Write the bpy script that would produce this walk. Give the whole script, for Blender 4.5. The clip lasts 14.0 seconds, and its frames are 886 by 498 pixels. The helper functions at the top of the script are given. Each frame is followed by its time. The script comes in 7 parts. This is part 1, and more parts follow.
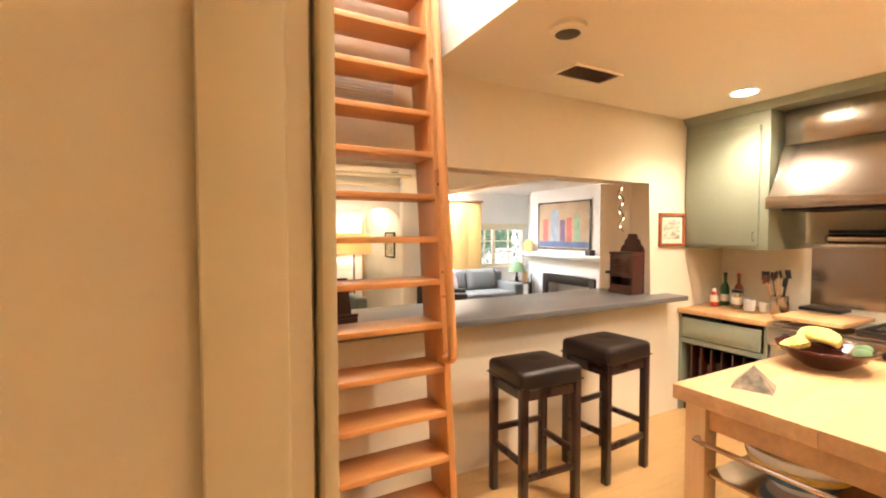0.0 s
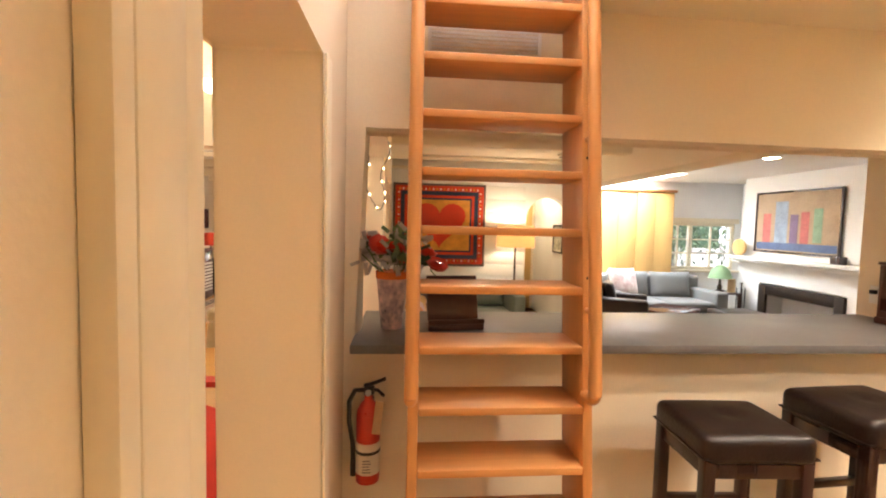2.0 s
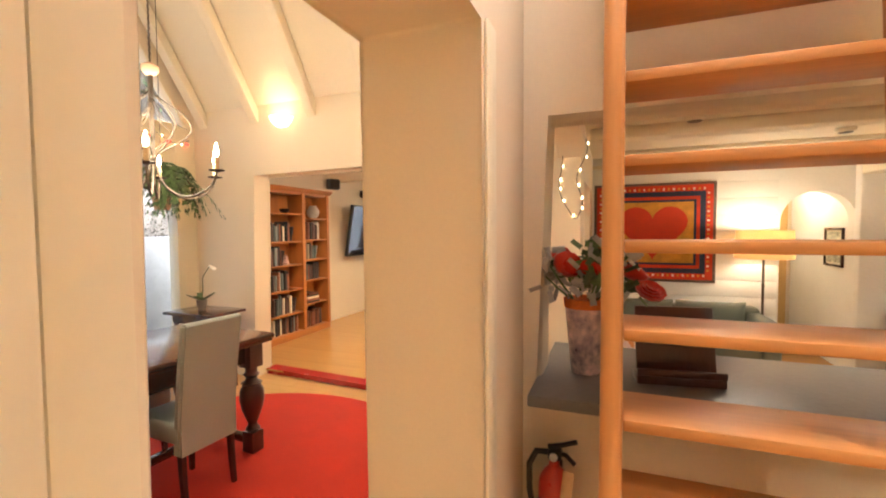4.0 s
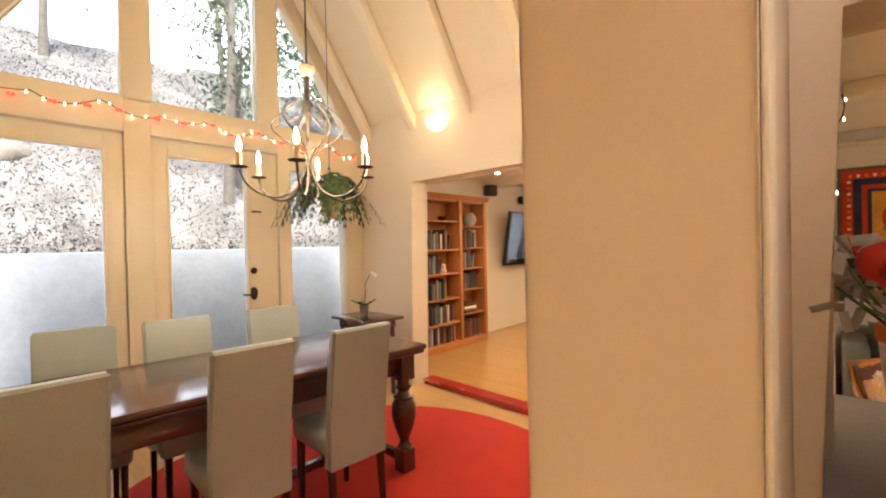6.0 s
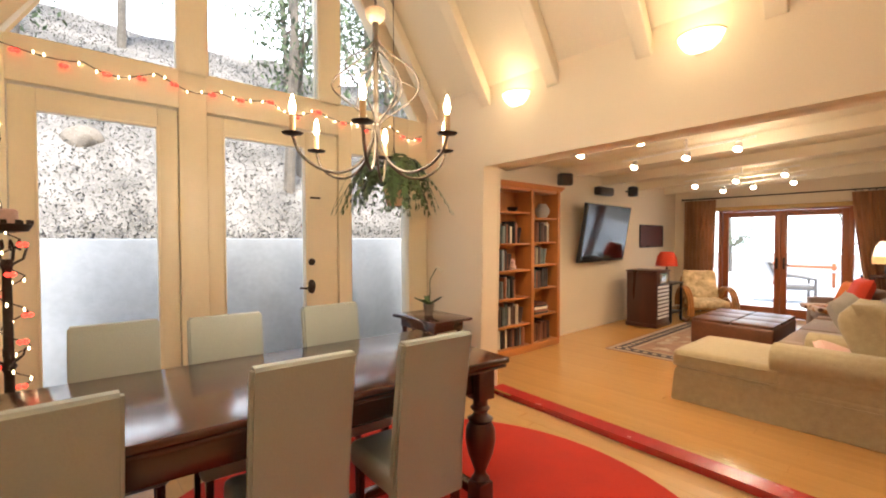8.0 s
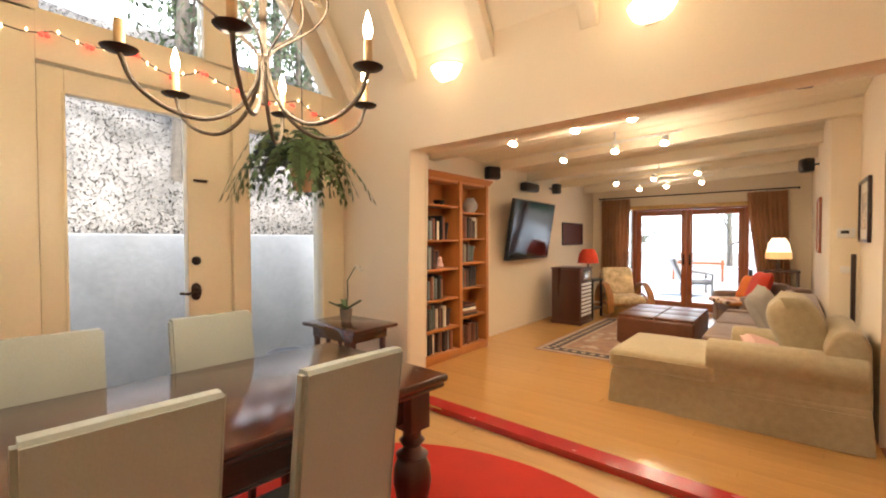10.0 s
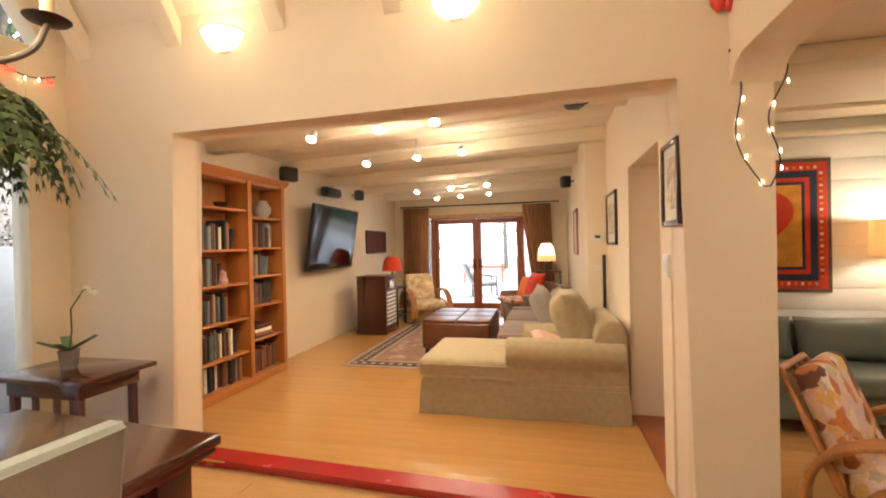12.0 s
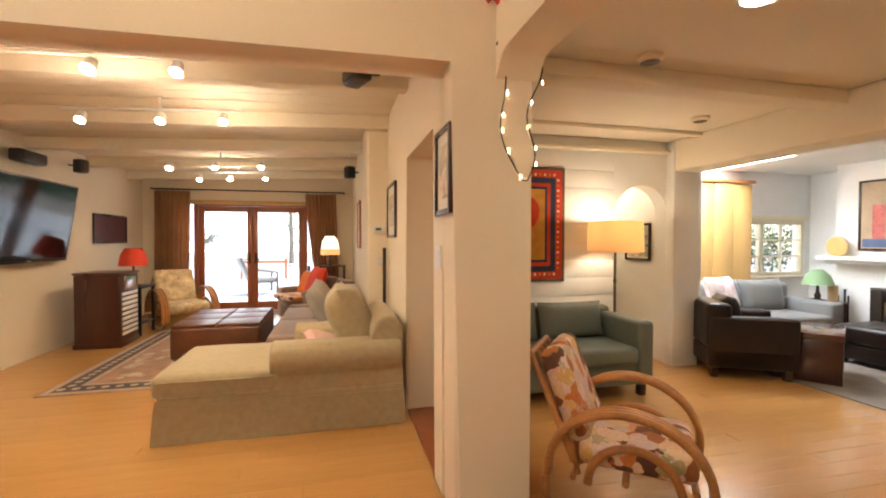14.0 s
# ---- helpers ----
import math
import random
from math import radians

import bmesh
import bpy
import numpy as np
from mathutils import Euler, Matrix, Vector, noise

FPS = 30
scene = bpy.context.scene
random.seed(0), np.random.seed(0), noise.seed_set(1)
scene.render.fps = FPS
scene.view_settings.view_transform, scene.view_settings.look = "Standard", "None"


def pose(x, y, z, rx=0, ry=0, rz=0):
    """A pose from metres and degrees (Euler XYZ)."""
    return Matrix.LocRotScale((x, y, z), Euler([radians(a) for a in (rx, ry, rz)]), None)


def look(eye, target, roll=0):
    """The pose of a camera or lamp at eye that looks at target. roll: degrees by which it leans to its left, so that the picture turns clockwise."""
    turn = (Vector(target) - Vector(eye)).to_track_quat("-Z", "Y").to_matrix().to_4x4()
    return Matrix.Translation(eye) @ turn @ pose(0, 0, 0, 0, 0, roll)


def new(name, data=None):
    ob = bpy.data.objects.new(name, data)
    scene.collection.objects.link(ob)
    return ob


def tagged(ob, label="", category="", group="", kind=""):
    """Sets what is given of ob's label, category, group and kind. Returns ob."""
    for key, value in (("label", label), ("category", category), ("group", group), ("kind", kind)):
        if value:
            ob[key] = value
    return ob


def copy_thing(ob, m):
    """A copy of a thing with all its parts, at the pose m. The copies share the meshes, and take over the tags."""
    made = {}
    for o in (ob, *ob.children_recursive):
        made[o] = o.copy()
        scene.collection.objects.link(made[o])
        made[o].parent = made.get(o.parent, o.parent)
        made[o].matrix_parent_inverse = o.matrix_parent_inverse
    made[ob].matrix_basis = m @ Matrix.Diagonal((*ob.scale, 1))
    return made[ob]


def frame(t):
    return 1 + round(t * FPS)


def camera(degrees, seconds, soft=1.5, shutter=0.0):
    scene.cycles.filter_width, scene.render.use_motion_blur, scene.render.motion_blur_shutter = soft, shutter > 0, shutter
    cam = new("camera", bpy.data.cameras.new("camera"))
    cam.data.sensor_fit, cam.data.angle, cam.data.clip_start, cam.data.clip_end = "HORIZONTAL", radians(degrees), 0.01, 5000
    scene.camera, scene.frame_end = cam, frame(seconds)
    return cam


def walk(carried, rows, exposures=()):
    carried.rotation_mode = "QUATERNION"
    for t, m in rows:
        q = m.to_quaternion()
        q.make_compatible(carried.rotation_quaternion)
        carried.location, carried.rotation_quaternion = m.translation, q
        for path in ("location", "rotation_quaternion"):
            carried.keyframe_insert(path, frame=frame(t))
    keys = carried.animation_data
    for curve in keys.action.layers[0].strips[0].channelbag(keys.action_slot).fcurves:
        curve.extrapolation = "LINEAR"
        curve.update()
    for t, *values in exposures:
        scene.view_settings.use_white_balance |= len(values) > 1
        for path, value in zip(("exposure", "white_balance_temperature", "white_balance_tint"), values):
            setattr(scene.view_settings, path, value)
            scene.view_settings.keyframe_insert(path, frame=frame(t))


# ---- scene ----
cam = camera(90.7, 14.0, 2.0)
PATH = [
    (0, (0.404, 0.84, 1.488), (1.347, 2.602, 1.411), -0.1),
    (0.5, (0.529, 0.946, 1.49), (1.305, 2.787, 1.405), 0.5),
    (1, (0.624, 1.036, 1.498), (1.212, 2.945, 1.398), 1.2),
    (1.5, (0.71, 1.14, 1.485), (1.092, 3.1, 1.373), 1.5),
    (2, (0.781, 1.234, 1.476), (0.948, 3.223, 1.358), 1.4),
    (2.5, (0.817, 1.318, 1.485), (0.769, 3.314, 1.361), 1.3),
    (3, (0.811, 1.42, 1.493), (0.549, 3.399, 1.376), 0.9),
    (3.5, (0.819, 1.536, 1.492), (0.311, 3.467, 1.387), 0.2),
    (4, (0.81, 1.655, 1.497), (0.084, 3.517, 1.409), -0.4),
    (4.2, (0.79, 1.71, 1.496), (-0.015, 3.539, 1.421), -0.5),
    (6.3, (0.494, 2.076, 1.426), (-0.897, 3.513, 1.406), -0.9),
    (6.5, (0.434, 2.106, 1.425), (-0.992, 3.508, 1.407), -0.6),
    (7, (0.321, 2.18, 1.423), (-1.177, 3.505, 1.386), -0.3),
    (7.2, (0.275, 2.191, 1.426), (-1.236, 3.5, 1.381), -0.1),
    (9.3, (-0.156, 2.512, 1.367), (-1.571, 3.925, 1.309), -0.3),
    (9.5, (-0.194, 2.543, 1.36), (-1.568, 3.996, 1.307), -0.3),
    (10, (-0.277, 2.608, 1.357), (-1.521, 4.174, 1.313), -0.2),
    (10.5, (-0.344, 2.704, 1.346), (-1.43, 4.383, 1.318), -0.5),
    (11, (-0.382, 2.782, 1.353), (-1.291, 4.563, 1.337), -0.9),
    (11.5, (-0.427, 2.864, 1.354), (-1.127, 4.738, 1.341), -1.2),
    (12, (-0.45, 2.939, 1.338), (-0.902, 4.887, 1.327), -1.2),
    (12.5, (-0.444, 3.045, 1.325), (-0.646, 5.035, 1.306), -1.1),
    (13, (-0.41, 3.136, 1.314), (-0.361, 5.135, 1.283), -0.9),
    (13.5, (-0.38, 3.204, 1.3), (-0.099, 5.184, 1.263), -0.4),
    (14, (-0.339, 3.27, 1.298), (0.14, 5.211, 1.257), 0.1),
]
walk(cam, [(t, look(eye, target, roll)) for t, eye, target, roll in PATH], exposures=((0.0, 2.4), (0.6, 2.2), (4.2, 2.25), (6.3, 2.03), (9.5, 1.93), (11.5, 2.02), (14.0, 1.88)))

# ---- world and light ----
world = bpy.data.worlds.new("world")
scene.world = world
world.use_nodes = True
wn = world.node_tree
sky = wn.nodes.new("ShaderNodeTexSky")
sky.sky_type, sky.sun_disc = "NISHITA", False
sky.sun_elevation, sky.sun_rotation = radians(68), radians(113)
wn.links.new(sky.outputs[0], wn.nodes["Background"].inputs[0])
wn.nodes["Background"].inputs[1].default_value = 0.15


def sun_lamp():
    data = bpy.data.lights.new("sun", "SUN")
    data.energy, data.angle, data.color = 3.6, radians(10), (1, 0.96, 0.9)
    ob = new("sun", data)
    ob.matrix_world = look((0, 0, 0), (-0.35, 0.15, -0.92))


def point_lamp(name, at, watts, radius=0.04, color=(1, 0.82, 0.61)):
    data = bpy.data.lights.new(name, "POINT")
    data.energy, data.shadow_soft_size, data.color = watts, radius, color
    ob = new(name, data)
    ob.location = at
    return ob


def spot_lamp(name, at, to, watts, size=100, blend=0.6, color=(1, 0.865, 0.72), radius=0.04):
    data = bpy.data.lights.new(name, "SPOT")
    data.energy, data.spot_size, data.spot_blend, data.color = watts, radians(size), blend, color
    data.shadow_soft_size = radius
    ob = new(name, data)
    ob.matrix_world = look(at, to)
    return ob


def window_lamp(name, at, to, sx, sy, watts, color=(0.86, 0.93, 1)):
    data = bpy.data.lights.new(name, "AREA")
    data.shape, data.size, data.size_y, data.energy, data.color = "RECTANGLE", sx, sy, watts, color
    ob = new(name, data)
    ob.matrix_world = look(at, to)
    return ob


# ---- materials ----
def mat(name, col, rough=0.6, var=0.12, scale=3.0, fine=60.0, bump=0.08, metal=0.0, coat=0.0, stretch=(1, 1, 1), spec=0.5,
        sheen=0.0, island=0.0, col2=None):
    """A procedural surface: a base colour that varies at two scales, with a fine relief."""
    m = bpy.data.materials.new(name)
    m.use_nodes = True
    nt = m.node_tree
    b = nt.nodes["Principled BSDF"]
    tc, mp = nt.nodes.new("ShaderNodeTexCoord"), nt.nodes.new("ShaderNodeMapping")
    mp.inputs["Scale"].default_value = stretch
    nt.links.new(tc.outputs["Object"], mp.inputs[0])
    n1, n2 = nt.nodes.new("ShaderNodeTexNoise"), nt.nodes.new("ShaderNodeTexNoise")
    n1.inputs["Scale"].default_value, n2.inputs["Scale"].default_value = scale, fine
    n1.inputs["Detail"].default_value, n2.inputs["Detail"].default_value = 4, 3
    for n in (n1, n2):
        nt.links.new(mp.outputs[0], n.inputs["Vector"])
    add = nt.nodes.new("ShaderNodeMath")
    add.operation = "MULTIPLY_ADD"
    add.inputs[1].default_value = 0.35
    nt.links.new(n2.outputs["Fac"], add.inputs[0])
    mul = nt.nodes.new("ShaderNodeMath")
    mul.operation, mul.inputs[1].default_value = "MULTIPLY", 0.65
    nt.links.new(n1.outputs["Fac"], mul.inputs[0])
    nt.links.new(mul.outputs[0], add.inputs[2])
    fac = add.outputs[0]
    if island:
        oi = nt.nodes.new("ShaderNodeObjectInfo")
        geo = nt.nodes.new("ShaderNodeNewGeometry")
        s = nt.nodes.new("ShaderNodeMath")
        s.operation = "ADD"
        nt.links.new(oi.outputs["Random"], s.inputs[0])
        nt.links.new(geo.outputs["Random Per Island"], s.inputs[1])
        fr = nt.nodes.new("ShaderNodeMath")
        fr.operation = "FRACT"
        nt.links.new(s.outputs[0], fr.inputs[0])
        mx = nt.nodes.new("ShaderNodeMath")
        mx.operation, mx.inputs[1].default_value = "MULTIPLY_ADD", island
        off = nt.nodes.new("ShaderNodeMath")
        off.operation, off.inputs[1].default_value = "SUBTRACT", island / 2
        nt.links.new(fr.outputs[0], mx.inputs[0])
        nt.links.new(fac, off.inputs[0])
        nt.links.new(off.outputs[0], mx.inputs[2])
        fac = mx.outputs[0]
    ramp = nt.nodes.new("ShaderNodeValToRGB")
    ramp.color_ramp.elements[0].position, ramp.color_ramp.elements[1].position = 0.3, 0.7
    lo = [c * (1 - var) for c in col]
    hi = [min(1, c * (1 + var)) for c in (col2 or col)]
    ramp.color_ramp.elements[0].color, ramp.color_ramp.elements[1].color = (*lo, 1), (*hi, 1)
    nt.links.new(fac, ramp.inputs[0])
    nt.links.new(ramp.outputs[0], b.inputs["Base Color"])
    rr = nt.nodes.new("ShaderNodeMapRange")
    rr.inputs["To Min"].default_value, rr.inputs["To Max"].default_value = max(0.02, rough - 0.08), min(1, rough + 0.08)
    nt.links.new(n1.outputs["Fac"], rr.inputs[0])
    nt.links.new(rr.outputs[0], b.inputs["Roughness"])
    b.inputs["Metallic"].default_value = metal
    b.inputs["Coat Weight"].default_value, b.inputs["Coat Roughness"].default_value = coat, 0.15
    b.inputs["Specular IOR Level"].default_value = spec
    b.inputs["Sheen Weight"].default_value = sheen
    if bump:
        bp = nt.nodes.new("ShaderNodeBump")
        bp.inputs["Strength"].default_value, bp.inputs["Distance"].default_value = min(1, bump * 3), 0.004
        nt.links.new(n2.outputs["Fac"], bp.inputs["Height"])
        nt.links.new(bp.outputs[0], b.inputs["Normal"])
    return m


def patches(name, cols, scale, rough=0.85, stretch=(1, 1, 1), warp=0.08, over=None):
    """Cloth or paint in bold irregular patches of several colours; over: (height, colour rows) takes over below that height."""
    m = bpy.data.materials.new(name)
    m.use_nodes = True
    nt = m.node_tree
    b = nt.nodes["Principled BSDF"]
    tc, mp = nt.nodes.new("ShaderNodeTexCoord"), nt.nodes.new("ShaderNodeMapping")
    mp.inputs["Scale"].default_value = stretch
    nz, mx = nt.nodes.new("ShaderNodeTexNoise"), nt.nodes.new("ShaderNodeMix")
    nz.inputs["Scale"].default_value, nz.inputs["Detail"].default_value = scale * 0.9, 3
    mx.data_type, mx.blend_type = "RGBA", "LINEAR_LIGHT"
    mx.inputs[0].default_value = warp
    nt.links.new(tc.outputs["Object"], mp.inputs[0])
    nt.links.new(mp.outputs[0], nz.inputs["Vector"])
    nt.links.new(mp.outputs[0], mx.inputs[6])
    nt.links.new(nz.outputs["Color"], mx.inputs[7])
    vo = nt.nodes.new("ShaderNodeTexVoronoi")
    vo.feature = "SMOOTH_F1"
    vo.inputs["Scale"].default_value, vo.inputs["Smoothness"].default_value = scale, 0.12
    nt.links.new(mx.outputs[2], vo.inputs["Vector"])
    sp = nt.nodes.new("ShaderNodeSeparateColor")
    nt.links.new(vo.outputs["Color"], sp.inputs[0])
    ramp = nt.nodes.new("ShaderNodeValToRGB")
    er = ramp.color_ramp.elements
    while len(er) < len(cols):
        er.new(0.5)
    for k, c in enumerate(cols):
        er[k].position, er[k].color = 0.12 + 0.76 * k / (len(cols) - 1), (*c, 1)
    nt.links.new(sp.outputs[0], ramp.inputs[0])
    col = ramp.outputs[0]
    n2, fine = nt.nodes.new("ShaderNodeTexNoise"), nt.nodes.new("ShaderNodeMix")
    n2.inputs["Scale"].default_value = 60
    nt.links.new(tc.outputs["Object"], n2.inputs["Vector"])
    if over:
        xyz = nt.nodes.new("ShaderNodeSeparateXYZ")
        nt.links.new(mx.outputs[2], xyz.inputs[0])
        r2 = nt.nodes.new("ShaderNodeValToRGB")
        e2 = r2.color_ramp.elements
        while len(e2) < len(over[1]):
            e2.new(0.5)
        rng = nt.nodes.new("ShaderNodeMapRange")
        rng.inputs["From Min"].default_value, rng.inputs["From Max"].default_value = over[0] - 0.5, over[0]
        nt.links.new(xyz.outputs[2], rng.inputs[0])
        for k, (p, c) in enumerate(over[1]):
            e2[k].position, e2[k].color = p, (*c, 1)
        nt.links.new(rng.outputs[0], r2.inputs[0])
        st = nt.nodes.new("ShaderNodeMapRange")
        st.inputs["From Min"].default_value, st.inputs["From Max"].default_value = over[0] - 0.02, over[0] + 0.03
        nt.links.new(xyz.outputs[2], st.inputs[0])
        m3 = nt.nodes.new("ShaderNodeMix")
        m3.data_type = "RGBA"
        nt.links.new(st.outputs[0], m3.inputs[0])
        nt.links.new(r2.outputs[0], m3.inputs[6])
        nt.links.new(col, m3.inputs[7])
        col = m3.outputs[2]
    fine.data_type, fine.blend_type = "RGBA", "OVERLAY"
    fine.inputs[0].default_value = 0.3
    nt.links.new(col, fine.inputs[6])
    nt.links.new(n2.outputs["Fac"], fine.inputs[7])
    nt.links.new(fine.outputs[2], b.inputs["Base Color"])
    b.inputs["Roughness"].default_value = rough
    bp = nt.nodes.new("ShaderNodeBump")
    bp.inputs["Strength"].default_value, bp.inputs["Distance"].default_value = 0.3, 0.003
    nt.links.new(n2.outputs["Fac"], bp.inputs["Height"])
    nt.links.new(bp.outputs[0], b.inputs["Normal"])
    return m


def glow(name, col, power):
    m = bpy.data.materials.new(name)
    m.use_nodes = True
    b = m.node_tree.nodes["Principled BSDF"]
    b.inputs["Base Color"].default_value = (*col, 1)
    b.inputs["Emission Color"].default_value = (*col, 1)
    b.inputs["Emission Strength"].default_value = power
    return m


def shade_cloth(name, col, power):
    """Lamp-shade cloth; its bulb's light is put in as a glow of the cloth."""
    m = glow(name, col, power)
    b = m.node_tree.nodes["Principled BSDF"]
    b.inputs["Roughness"].default_value = 0.9
    return m


def clear_glass(name, tint=(0.97, 0.98, 0.98), rough=0.0):
    m = bpy.data.materials.new(name)
    m.use_nodes = True
    b = m.node_tree.nodes["Principled BSDF"]
    b.inputs["Base Color"].default_value = (*tint, 1)
    b.inputs["Transmission Weight"].default_value, b.inputs["Roughness"].default_value = 1, rough
    b.inputs["IOR"].default_value = 1.1
    return m


def wood(name, col, rough=0.4, axis=0, coat=0.15, var=0.25, grain=14.0, island=0.0):
    st = [grain] * 3
    st[axis] = grain * 0.07
    return mat(name, col, rough, var, 0.9, 9.0, 0.03, coat=coat, stretch=st, island=island)


